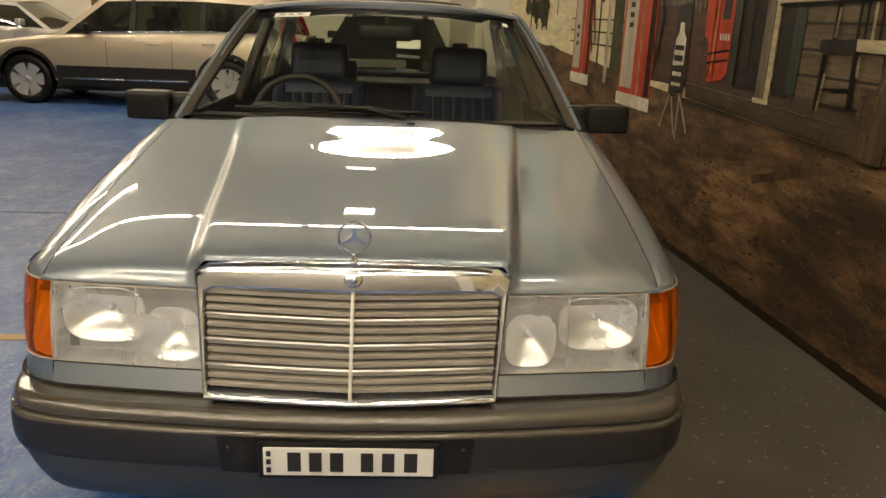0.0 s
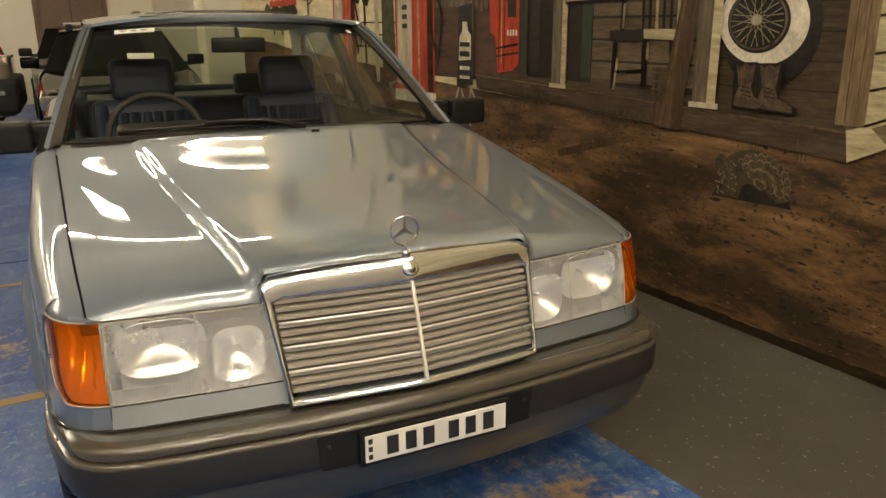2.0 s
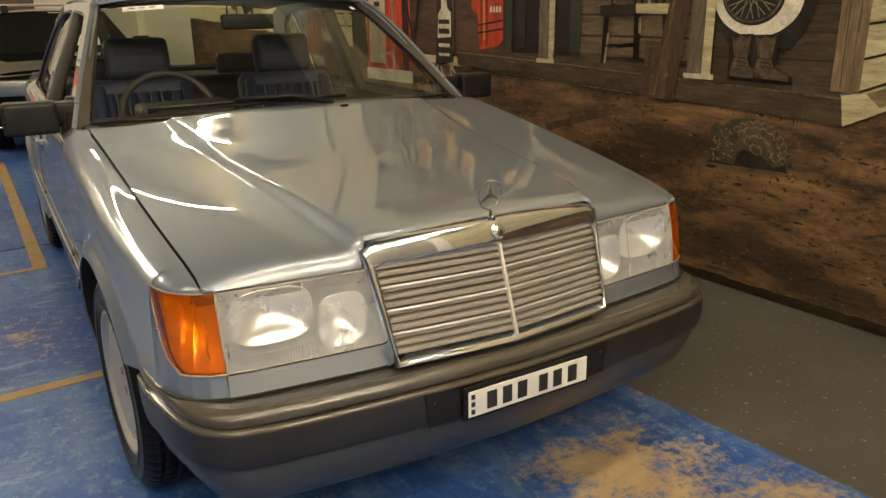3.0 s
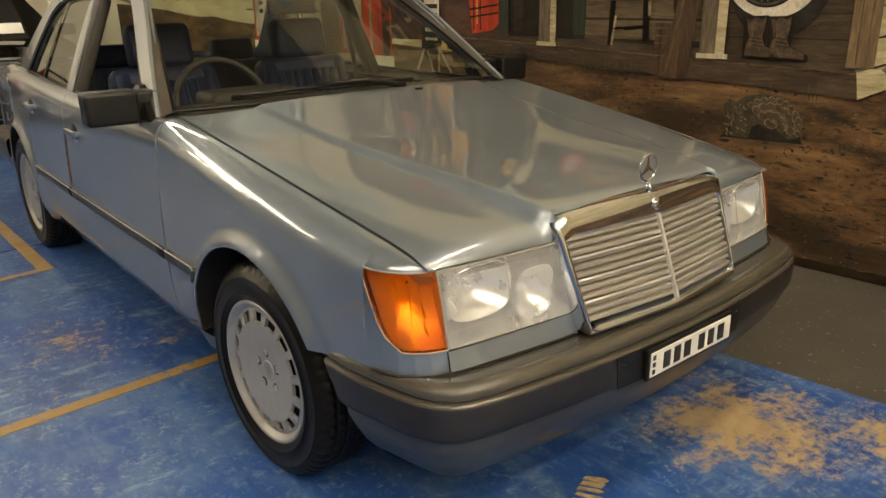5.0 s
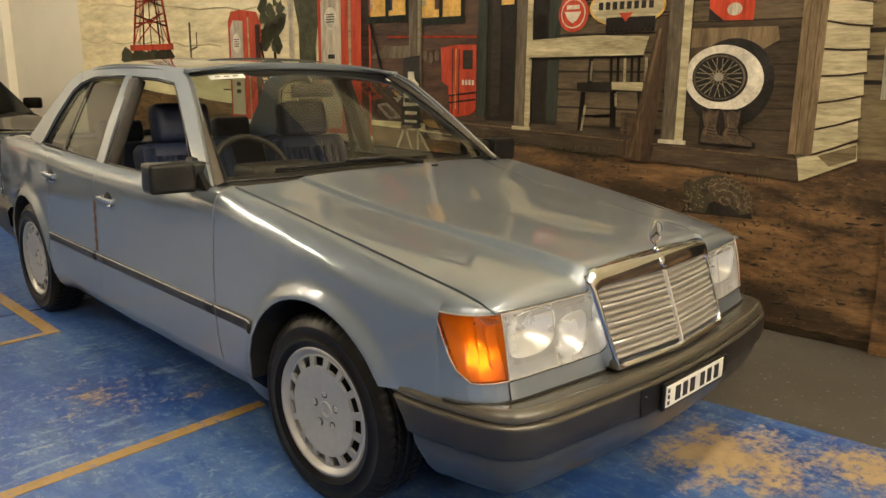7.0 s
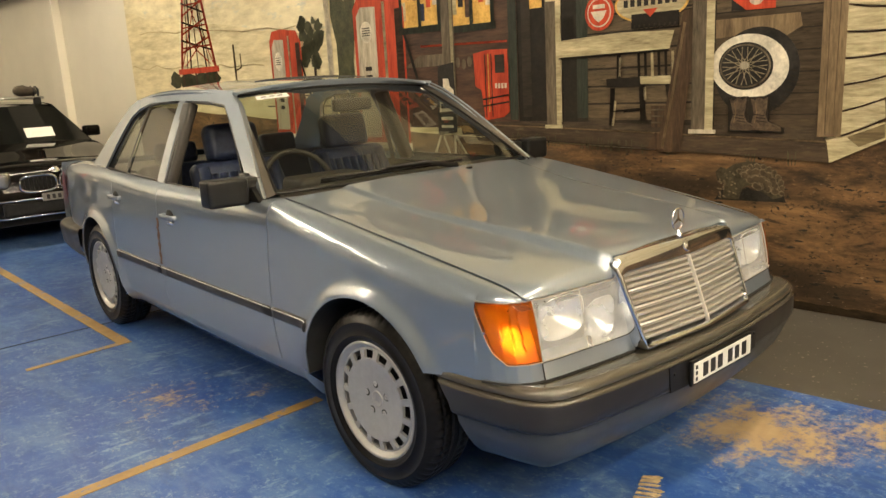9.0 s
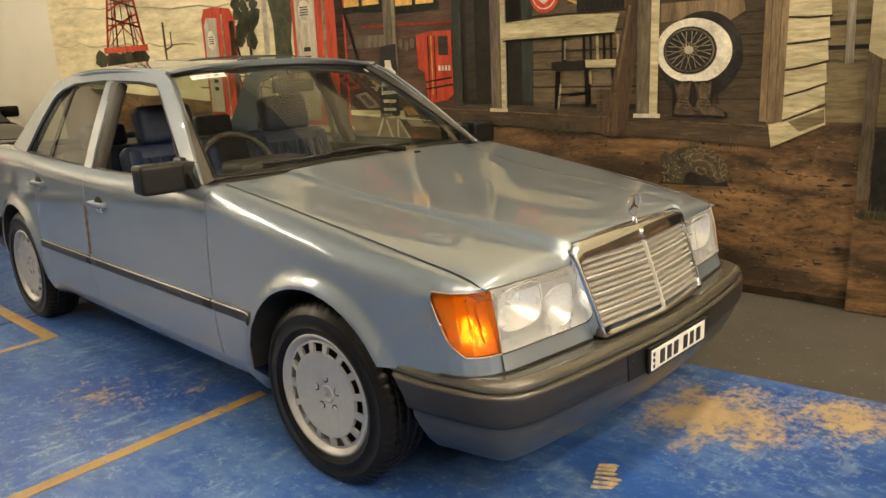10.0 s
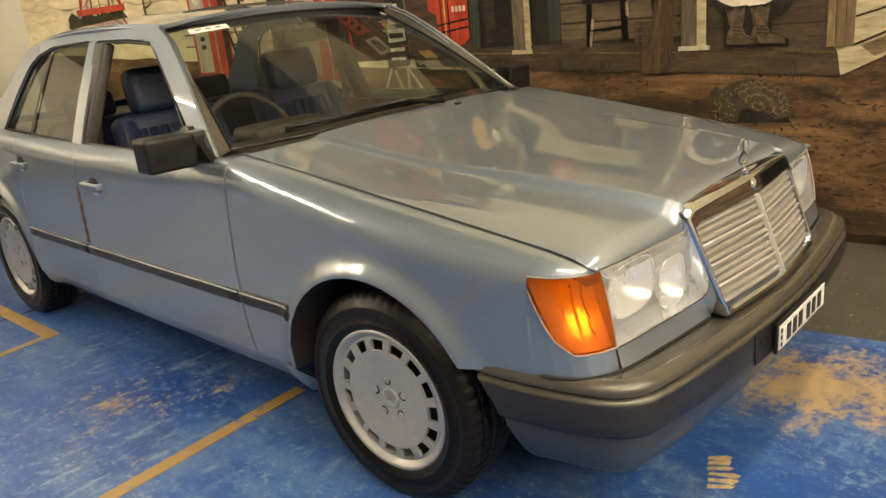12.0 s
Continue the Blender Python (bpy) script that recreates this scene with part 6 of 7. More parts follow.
    paint("sign_can", [(2.53, 1.14), (2.52, 1.30), (2.48, 1.34), (2.48, 1.40), (2.42, 1.40), (2.41, 1.34), (2.37, 1.31), (2.37, 1.15)], 11, WHITE)
    for k, (z, h) in enumerate(((1.235, 0.03), (1.17, 0.035), (1.08, 0.025), (1.02, 0.02))):
        rect("sign_bar", 2.515, 2.385, z, z + h, 12, INK if k < 2 else WHITE)
    for a, b in (((2.53, 0.96), (2.64, 0.74)), ((2.38, 0.98), (2.38, 0.70)), ((2.38, 0.97), (2.22, 0.76)), ((2.50, 0.95), (2.40, 0.72))):
        stroke("stand_leg", [a, b], 0.022, 10, PALE)
    # porch wall of planks, boards one by one
    rect("porch_wall", 1.36, -0.32, 1.02, 2.20, 3, SHADE)
    z = 1.07
    for k in range(10):
        h = 0.112
        rect("wall_plank", 1.15, 0.42, z + 0.006, z + h - 0.006, 4, PLANK)
        z += h
    for k in range(9):
        y, z = 0.5 + rr.random() * 0.6, 1.1 + rr.random() * 0.8
        stroke("plank_crack", [(y, z), (y - 0.12, z + 0.01)], 0.012, 5, DEEP)
    rect("porch_dark", 1.36, 1.235, 1.05, 2.20, 5, DEEP)
    rect("inner_post", 1.235, 1.15, 1.09, 2.20, 6, TEAL)
    paint("rail_board", [(1.385, 1.495), (1.385, 1.605), (0.90, 1.625), (0.53, 1.61), (0.56, 1.505), (0.95, 1.50)], 9, CREAM, "weathered cream painted rail board")
    stroke("rail_shade", [(1.38, 1.487), (0.56, 1.497)], 0.014, 9, DEEP)
    paint("round_sign", oval(1.055, 1.76, 0.108, 0.112), 7, RED, "round red painted sign")
    paint("round_sign_rim", oval(1.055, 1.76, 0.088, 0.09), 8, WHITE)
    paint("round_sign_field", oval(1.055, 1.76, 0.080, 0.082), 9, RED)
    rect("round_sign_bar", 1.10, 1.01, 1.785, 1.81, 10, WHITE)
    paint("round_sign_wing", [(1.115, 1.77), (0.995, 1.77), (1.02, 1.725), (1.055, 1.70), (1.09, 1.725)], 10, WHITE)
    paint("oval_sign", oval(0.69, 1.785, 0.25, 0.118), 7, AMBERP, "yellow oval painted sign")
    paint("oval_sign_field", oval(0.69, 1.785, 0.235, 0.105), 8, CREAM)
    for k in range(8):
        rect("oval_sign_bar", 0.875 - k * 0.047, 0.845 - k * 0.047, 1.77, 1.815, 9, INK)
    paint("oval_sign_mark", [(0.74, 1.75), (0.64, 1.75), (0.69, 1.70)], 9, RED)
    rect("red_board", 0.86, 0.52, 1.895, 1.97, 7, RED)
    rect("tin_rack", 0.82, 0.50, 1.638, 1.725, 9, DEEP)
    for k in range(9):
        stroke("rack_slot", [(0.80 - k * 0.034, 1.635), (0.795 - k * 0.034, 1.66)], 0.012, 10, SHADE)
    stroke("bottle", [(1.30, 1.63), (1.30, 1.76)], [0.07, 0.06], 9, DEEP)
    # chair, can, log
    paint("chair_seat", [(1.005, 1.34), (0.76, 1.345), (0.755, 1.285), (1.0, 1.285)], 8, DEEP)
    paint("chair_seat_light", [(0.76, 1.347), (0.55, 1.345), (0.55, 1.295), (0.755, 1.30)], 8, CREAM)
    for a, b, w, m in (((0.955, 1.28), (0.965, 1.04), 0.035, DEEP), ((0.935, 1.20), (0.955, 1.04), 0.016, CREAM), ((0.745, 1.29), (0.735, 1.07), 0.04, DEEP), ((0.725, 1.28), (0.722, 1.20), 0.018, CREAM), ((0.57, 1.29), (0.55, 1.16), 0.03, DEEP), ((0.91, 1.49), (0.91, 1.34), 0.03, DEEP), ((0.90, 1.47), (0.905, 1.35), 0.016, CREAM), ((0.72, 1.15), (0.97, 1.13), 0.012, DEEP)):
        stroke("chair_leg", [a, b], w, 9, m)
    for k in range(6):
        stroke("chair_slat", [(0.77 - k * 0.046, 1.49), (0.765 - k * 0.046, 1.34)], 0.018, 8, CREAM if k in (2, 5) else DEEP)
    paint("painted_can", [(0.68, 1.165), (0.585, 1.165), (0.59, 1.03), (0.675, 1.03)], 9, BARK)
    for z in (1.06, 1.10, 1.14):
        stroke("can_band", [(0.68, z), (0.588, z)], 0.010, 10, GREYPOST)
    rect("low_box", 1.14, 0.96, 1.03, 1.09, 8, DECK)
    paint("leaning_log", [(0.47, 1.72), (0.36, 1.72), (0.44, 1.20), (0.475, 0.88), (0.64, 0.88), (0.56, 1.25)], 11, BARK, "dark leaning painted log")
    paint("short_log", [(0.71, 0.90), (0.65, 1.00), (0.57, 0.99), (0.62, 0.89)], 10, BARK)
    stroke("log_light", [(0.60, 0.90), (0.53, 1.25), (0.46, 1.65)], 0.018, 12, WOOD)
    # corner post of the porch
    rect("porch_post", 0.41, 0.325, 1.015, 2.20, 12, GREYPOST)
    rect("porch_post_light", 0.325, 0.275, 1.015, 2.20, 12, CREAM)
    rect("post_foot", 0.425, 0.255, 0.995, 1.02, 13, PALE)
    # shack wall
    z = 0.99
    for k in range(10):
        h = 0.115
        rect("shack_plank", 0.275, -0.31, z + 0.004, z + h - 0.004, 4, PLANK if z > 1.62 else SHACK)
        z += h
    paint("light_patch", [(0.275, 1.645), (-0.19, 1.645), (-0.205, 1.575), (-0.11, 1.52), (0.12, 1.55), (0.275, 1.54)], 5, WOOD)
    paint("red_sign", [(0.185, 1.685), (-0.06, 1.68), (-0.06, 1.86), (0.185, 1.88)], 6, RED, "square red painted sign")
    paint("red_sign_wedge", [(0.185, 1.75), (0.185, 1.685), (0.10, 1.683)], 7, INK)
    for k in range(6):
        rect("red_sign_bar", 0.16 - k * 0.035, 0.14 - k * 0.035, 1.80, 1.835, 7, PALE)
    paint("red_sign_mark", oval(0.045, 1.74, 0.04, 0.034, 20), 7, PALE)
    # whitewall tyre
    paint("painted_tyre", oval(0.035, 1.345, 0.235, 0.245, 48, 0.5), 6, INK, "black painted tyre with a broad white wall")
    for k in range(10):
        a = -1.15 + k * 0.13
        stroke("tyre_groove", [(0.045 - 0.198 * math.cos(a), 1.34 + 0.225 * math.sin(a)), (0.038 - 0.228 * math.cos(a), 1.335 + 0.24 * math.sin(a))], 0.008, 7, SHADE)
    paint("white_wall", oval(0.075, 1.375, 0.222, 0.178, 48, 0.12), 7, WHITE)
    paint("wheel_rim", oval(0.094, 1.377, 0.156, 0.132, 44, 0.10), 8, INK)
    paint("rim_ring", oval(0.096, 1.378, 0.146, 0.121, 44, 0.10), 9, GREYPOST)
    paint("wheel_dark", oval(0.096, 1.378, 0.136, 0.112, 44, 0.10), 10, INK)
    for k in range(26):
        a = 2 * math.pi * k / 26 + (0.55 if k % 2 else -0.55)
        b = 2 * math.pi * k / 26
        stroke("wire_spoke", [(0.096 + 0.026 * math.cos(a), 1.38 + 0.022 * math.sin(a)), (0.096 + 0.130 * math.cos(b), 1.378 + 0.106 * math.sin(b))], 0.0046, 11, SPOKE)
    paint("wheel_hub", oval(0.096, 1.381, 0.027, 0.022, 20), 12, PALE)
    # boots
    for y in (0.115, -0.005):
        paint("boot_shadow", [(y + 0.07, 1.205), (y - 0.05, 1.21), (y - 0.05, 1.07), (y - 0.135, 1.03), (y - 0.135, 1.000), (y + 0.065, 1.008)], 12, DEEP)
        paint("painted_boot", [(y + 0.058, 1.198), (y + 0.034, 1.186), (y + 0.012, 1.203), (y - 0.018, 1.190), (y - 0.040, 1.203), (y - 0.036, 1.150), (y - 0.028, 1.105), (y - 0.045, 1.066), (y - 0.085, 1.052), (y - 0.115, 1.038), (y - 0.120, 1.012), (y + 0.012, 1.014), (y + 0.052, 1.020), (y + 0.050, 1.060), (y + 0.036, 1.105), (y + 0.046, 1.150)], 13, BOOT, "old brown painted boots")
        stroke("boot_light", [(y + 0.030, 1.175), (y + 0.020, 1.12), (y + 0.030, 1.06)], 0.007, 14, WOOD)
        stroke("boot_light", [(y - 0.050, 1.058), (y - 0.090, 1.044), (y - 0.112, 1.030)], 0.006, 14, GREYPOST)
        for k in range(3):
            stroke("boot_crease", [(y + 0.036 - 0.01 * k, 1.108 - 0.018 * k), (y - 0.026 - 0.006 * k, 1.100 - 0.018 * k)], 0.004, 14, DEEP)
        stroke("boot_sole", [(y + 0.05, 1.016), (y - 0.12, 1.008)], 0.009, 14, INK)
    # deck, porch edge, stone
    paint("porch_deck", [(2.32, 1.065), (1.50, 1.07), (0.45, 1.045), (-0.31, 1.03), (-0.36, 0.96), (0.62, 0.995), (1.5, 1.03), (2.32, 1.05)], 7, DECK)
    paint("porch_edge", [(2.32, 1.055), (1.5, 1.03), (0.45, 0.99), (-0.36, 0.96), (-0.38, 0.845), (0.45, 0.885), (1.06, 0.91), (2.30, 0.965)], 8, PORCH, "worn painted porch edge")
    stroke("porch_lip", [(2.32, 1.052), (1.5, 1.028), (0.45, 0.988), (-0.36, 0.958)], 0.010, 9, WOOD)
    for k in range(46):
        y = 2.2 - 2.55 * k / 45
        zz = 0.955 - 0.045 * (2.3 - y) + 0.0
        if rr.random() < 0.55:
            for q in range(5):
                yy = y + 0.05 * (rr.random() - 0.5)
                stroke("grass_blade", [(yy, zz - 0.02), (yy + 0.02 * (rr.random() - 0.5), zz + 0.02 + 0.045 * rr.random())], 0.0045, 9, GRASS)
    paint("stone_end", [(-0.36, 0.965), (-0.635, 1.065), (-0.645, 0.975), (-0.38, 0.845)], 9, CREAM)
    paint("stone_shade", [(-0.46, 0.985), (-0.635, 1.055), (-0.64, 0.985), (-0.52, 0.935)], 10, FIELD)
    # corner board and siding
    rect("corner_board", -0.31, -0.43, 0.985, 2.20, 10, WOOD, "brown painted corner board")
    stroke("board_grain", [(-0.35, 1.0), (-0.345, 1.6), (-0.35, 2.15)], 0.0035, 11, BARK)
    stroke("board_grain", [(-0.39, 1.1), (-0.395, 1.7), (-0.39, 2.15)], 0.003, 11, BARK)
    zl, zr = 0.99, 1.08
    for k in range(9):
        h = 0.135 if k else 0.13
        hr = h * 0.82
        paint("siding_board", [(-0.43, zl + 0.004), (-0.43, zl + h), (-0.625, zr + hr), (-0.635, zr + 0.004)], 9, CREAM, "cream painted weatherboard")
        stroke("siding_shade", [(-0.43, zl), (-0.53, (zl + zr) / 2 - 0.006), (-0.64, zr)], 0.010, 10, BARK)
        zl, zr = zl + h, zr + hr
    # eaves with a string of pennants
    paint("painted_eaves", [(3.02, 2.13), (-0.66, 2.11), (-0.66, 2.27), (3.02, 2.29)], 14, SHADE)
    stroke("eaves_edge", [(3.02, 2.285), (-0.66, 2.265)], 0.02, 15, WOOD)
    for k in range(30):
        y = 2.95 - k * 0.12
        paint("pennant", [(y, 2.20), (y - 0.085, 2.20), (y - 0.04, 2.07)], 15, (WHITE, DEEP, RED, NAVYP)[k % 4])
    # field and fence beyond the house
    rect("painted_field", -0.60, -0.83, 0.985, 1.30, 3, FIELD)
    rect("painted_yard", -0.60, -0.83, 1.29, 1.75, 3, FIELD)
    for z in (1.35, 1.47, 1.60):
        rect("fence_gap", -0.62, -0.83, z, z + 0.022, 4, DEEP)
    stroke("fence_post", [(-0.73, 1.28), (-0.715, 1.75)], 0.04, 5, PALE)
    # tortoise
    paint("tortoise_shadow", [(0.26, 0.60), (-0.16, 0.61), (-0.14, 0.66), (0.2, 0.68)], 3, INK)
    paint("tortoise", [(0.21, 0.61), (0.20, 0.70), (0.245, 0.72), (0.255, 0.77), (0.225, 0.80), (0.19, 0.785), (0.15, 0.815), (0.06, 0.838), (-0.03, 0.825), (-0.10, 0.765), (-0.135, 0.70), (-0.14, 0.64), (-0.09, 0.625), (-0.03, 0.66), (0.05, 0.70), (0.09, 0.68), (0.11, 0.61)], 4, SHELL, "painted tortoise with a patterned shell")
    for rho, n, r in ((0.95, 11, 0.019), (0.70, 8, 0.027), (0.40, 5, 0.029), (0.10, 2, 0.026)):
        for k in range(n):
            ang = -0.30 + 2.75 * (k + 0.5) / n
            cy, cz = 0.01 - 0.155 * rho * math.cos(ang), 0.685 + 0.135 * rho * math.sin(ang)
            if cz < 0.655 or (cy > 0.10 and cz < 0.74):
                continue
            tw = rr.random()
            paint("shell_plate", [(p + 0.004 * (rr.random() - 0.5), q + 0.004 * (rr.random() - 0.5)) for p, q in oval(cy, cz, r, r * 0.85, 6, tw)], 5, SCUTE)
            paint("shell_plate_core", [(p + 0.004 * (rr.random() - 0.5), q + 0.004 * (rr.random() - 0.5)) for p, q in oval(cy - 0.002, cz - 0.002, r * 0.78, r * 0.64, 6, tw)], 6, CORE)
    for k in range(44):
        cy, cz = 0.125 + 0.115 * rr.random(), 0.615 + 0.16 * rr.random()
        paint("leg_scale", oval(cy, cz, 0.0065, 0.005, 6), 5, SCUTE if k % 3 else GREYPOST)
    paint("fallen_plank", [(1.42, 0.66), (1.0, 0.775), (0.96, 0.745), (1.40, 0.62)], 3, BARK)
    # crumbs of soil, painted singly near the house
    for k in range(110):
        cy, cz = -0.78 + 3.0 * rr.random(), 0.08 + 0.72 * rr.random()
        w = 0.008 + 0.022 * rr.random()
        t = -0.10 + 0.2 * rr.random()
        paint("soil_crumb", [(cy + w * math.cos(a) * (0.5 + rr.random()), cz + 0.25 * w * math.sin(a) * (0.5 + rr.random()) - t * w * math.cos(a)) for a in [i * math.pi / 5 for i in range(10)]], 3, INK)
    # the boarded bay that stands a little proud further on
    bm = bmesh.new()
    prism(bm, [wall_point(-0.82, 0.0, 0.001), wall_point(-0.82, CEIL - 0.01, 0.001), wall_point(-0.82, CEIL - 0.01, 0.055), wall_point(-0.82, 0.0, 0.055)], wall_point(-7.5, 0) - wall_point(-0.82, 0))
    tagged(part("wall_board", bm, SOIL, smooth=False), "painted board standing proud of the long wall", "wall panel", kind="structure")


mural()


def side_board():
    th = thing("board_painting", wall_point(-1.2, 0.0, 0.06), "wall painting on the proud board: grass, dark barrel, grey stone", "mural")
    def patch(name, pts, layer, m):
        bm = bmesh.new()
        bm.faces.new([bm.verts.new(wall_point(y, z, 0.057 + layer * STEP)) for y, z in pts])
        bmesh.ops.solidify(bm, geom=bm.faces[:], thickness=0.0008)
        part(name, bm, m, th, smooth=False)
    patch("painted_sky", [(-0.822, 1.30), (-7.4, 1.30), (-7.4, CEIL - 0.02), (-0.822, CEIL - 0.02)], 0, DUNE)
    patch("painted_stone", [(-0.822, 0.60), (-0.875, 0.60), (-0.885, 1.30), (-0.822, 1.34)], 1, GREYPOST)
    patch("dark_barrel", [(-0.885, 0.55), (-1.3, 0.52), (-1.3, 0.98), (-0.885, 0.95)], 1, INK)
    patch("pale_yard", [(-0.885, 0.97), (-2.0, 0.97), (-2.0, 1.30), (-0.885, 1.30)], 1, FIELD)
    rr = random.Random(8)
    for k in range(60):
        y = -0.83 - 0.5 * rr.random()
        patch("grass_blade", [(y, 0.50), (y - 0.012, 0.50), (y - 0.004 + 0.02 * (rr.random() - 0.5), 0.55 + 0.05 * rr.random())], 2, GRASS)


side_board()


# ---------------------------------------------------------------- cars further back
BLACK_PAINT = car_paint("black_paint", (0.004, 0.0036, 0.0032), 0.0, 0.35, dusty=0.002, ior=1.27, spec=0.0)
CHAMPAGNE = car_paint("champagne_paint", (0.42, 0.36, 0.27), 0.55, 0.34)
GREY_PAINT = car_paint("charcoal_paint", (0.012, 0.012, 0.013), 0.1, 0.3, dusty=0.004, ior=1.45, spec=0.1)
SILVER_PAINT = car_paint("silver_paint", (0.42, 0.41, 0.39), 0.5, 0.34)
CLADDING = plain("black_cladding", (0.012, 0.0115, 0.011), 0.6, 0, 0.2, 12, bumps=0.05, spec=0.25)
DARK_GLASS = plain("dark_car_glass", (0.006, 0.0065, 0.006), 0.08, 0, 0.2, 4, spec=0.5)
BUNDLE = plain("brown_cloth", (0.045, 0.034, 0.022), 0.9, 0, 0.3, 20, bumps=0.2)
ESTATE_PANE = glass("estate_pane", (0.20, 0.21, 0.17), 0.015, ior=1.7)
LAMP_GLASS = plain("clear_lamp", (0.45, 0.45, 0.43), 0.12, 0.7, 0.1, 20)


def other_car(name, label, m, paint_m, L, W, H, axles, R, base, belt, screen, roof, rear, hips, clad=None, spokes=6, group="", pane=None):
    """A parked car, nose towards its own -y. base: y of the screen's foot and of the rear glass's foot;
    belt: height of bonnet, waist and tail along y; roof: y where the roof begins and ends."""
    car = thing(name, m.translation, label, "car", group)
    pane = pane or DARK_GLASS
    hw = W / 2
    P = lambda x, y, z: m @ Vector((x, y, z))
    wide = curve1([0, 0.10, 0.35, 0.8, L * 0.5, L - 0.7, L - 0.2, L], [hw * 0.62, hw * 0.80, hw * 0.94, hw * 0.99, hw, hw * 0.985, hw * 0.92, hw * 0.72])
    top = curve1(*belt)

    def flank_z(y, low=0.30):
        for c in axles:
            if abs(y - c) < R + 0.05:
                return max(low, R + math.sqrt((R + 0.05) ** 2 - (y - c) ** 2))
        return low

    def skin(s, y, v):
        z1 = top(y)
        z0 = min(flank_z(y), z1 - 0.12)
        w = wide(y)
        if v < 0.6:
            z = z0 + (z1 - 0.10 - z0) * v / 0.6
            t = (z - 0.3) / (z1 - 0.3)
            return P(s * w * (0.965 + 0.05 * math.sin(math.pi * min(1, t * 0.8 + 0.1)) - 0.02 * t), y, z)
        a = (v - 0.6) / 0.4
        b = a * math.pi / 2
        edge = w * 0.975
        inner = edge - 0.10
        if a < 0.5:
            b = a * math.pi
            return P(s * (inner + (edge - inner) * math.cos(b)), y, z1 - 0.10 + 0.085 * math.sin(b))
        f = (a - 0.5) * 2
        return P(s * inner * (1 - f), y, z1 - 0.015 + 0.03 * math.sin(f * math.pi / 2))
    ys = [i * L / 70 for i in range(71)]
    for c in axles:
        ys += [c + (R + 0.0499) * math.cos(math.pi * k / 10) for k in range(11)]
    ys.sort()
    bm = bmesh.new()
    for s in (-1, 1):
        rows = [[bm.verts.new(skin(s, y, j / 20)) for j in range(21)] for y in ys]
        for a, b in zip(rows, rows[1:]):
            for j in range(20):
                bm.faces.new((a[j], b[j], b[j + 1], a[j + 1]))
    for y in (0, L):
        vs = [skin(-1, y, j / 20) for j in range(21)] + [skin(1, y, 1 - j / 20) for j in range(1, 21)]
        bm.faces.new([bm.verts.new(p) for p in vs])
    bmesh.ops.remove_doubles(bm, verts=bm.verts, dist=0.0005)
    part("body", bm, paint_m, car)
    # glass house
    y0, y1 = base
    r0, r1 = roof
    zb = lambda y: top(y) - 0.02
    house_top = curve1([r0, (r0 + r1) / 2, r1], [H - 0.035, H, H - 0.045])

    def glass_pt(s, y, v):
        """v from the waist up; the foot runs from y0 to y1, the roof from r0 to r1."""
        f = (y - y0) / (y1 - y0)
        yt = r0 + (r1 - r0) * f
        zt = house_top(yt) - 0.02
        yy = y + (yt - y) * v
        x = wide(y) * 0.90 * (1 - v) + v * hw * 0.66
        return P(s * x, yy, zb(y) + (zt - zb(y)) * v)
    n = 26
    for s in (-1, 1):
        part("side_window", grid(lambda u, v: glass_pt(s, y0 + (y1 - y0) * u, v), n, 6), pane, car, "dark side windows")
        for f, w in hips:
            part("pillar", grid(lambda u, v: glass_pt(s, y0 + (y1 - y0) * (f + w * (u - 0.5)), v) + m.to_3x3() @ Vector((s * 0.006, 0, 0)), 2, 6), paint_m, car)
        part("roof_rail", grid(lambda u, v: glass_pt(s, y0 + (y1 - y0) * u, 0.84 + 0.16 * v) + m.to_3x3() @ Vector((s * 0.006, 0, 0.002)), n, 2), paint_m, car)
    part("windscreen", grid(lambda u, v: glass_pt(-1, y0, v).lerp(glass_pt(1, y0, v), u) + m.to_3x3() @ Vector((0, -0.10 * math.sin(math.pi * u), 0.0)), 14, 6), pane, car, "dark windscreen")
    part("rear_glass", grid(lambda u, v: glass_pt(-1, y1, v).lerp(glass_pt(1, y1, v), u) + m.to_3x3() @ Vector((0, 0.06 * math.sin(math.pi * u), 0.0)), 14, 6), pane, car)
    part("roof", grid(lambda u, v: P((2 * u - 1) * hw * 0.665, r0 - 0.04 + (r1 - r0 + 0.08) * v, house_top(r0 + (r1 - r0) * v) - 0.005 + 0.03 * (1 - (2 * u - 1) ** 2) - 0.02), 14, 20), paint_m, car)
    # underside and wheels
    part("underbody", box(bmesh.new(), P(0, L / 2, 0.32), (W * 0.82, L * 0.92, 0.25), m.to_3x3().to_4x4()), DARK, car, smooth=False)
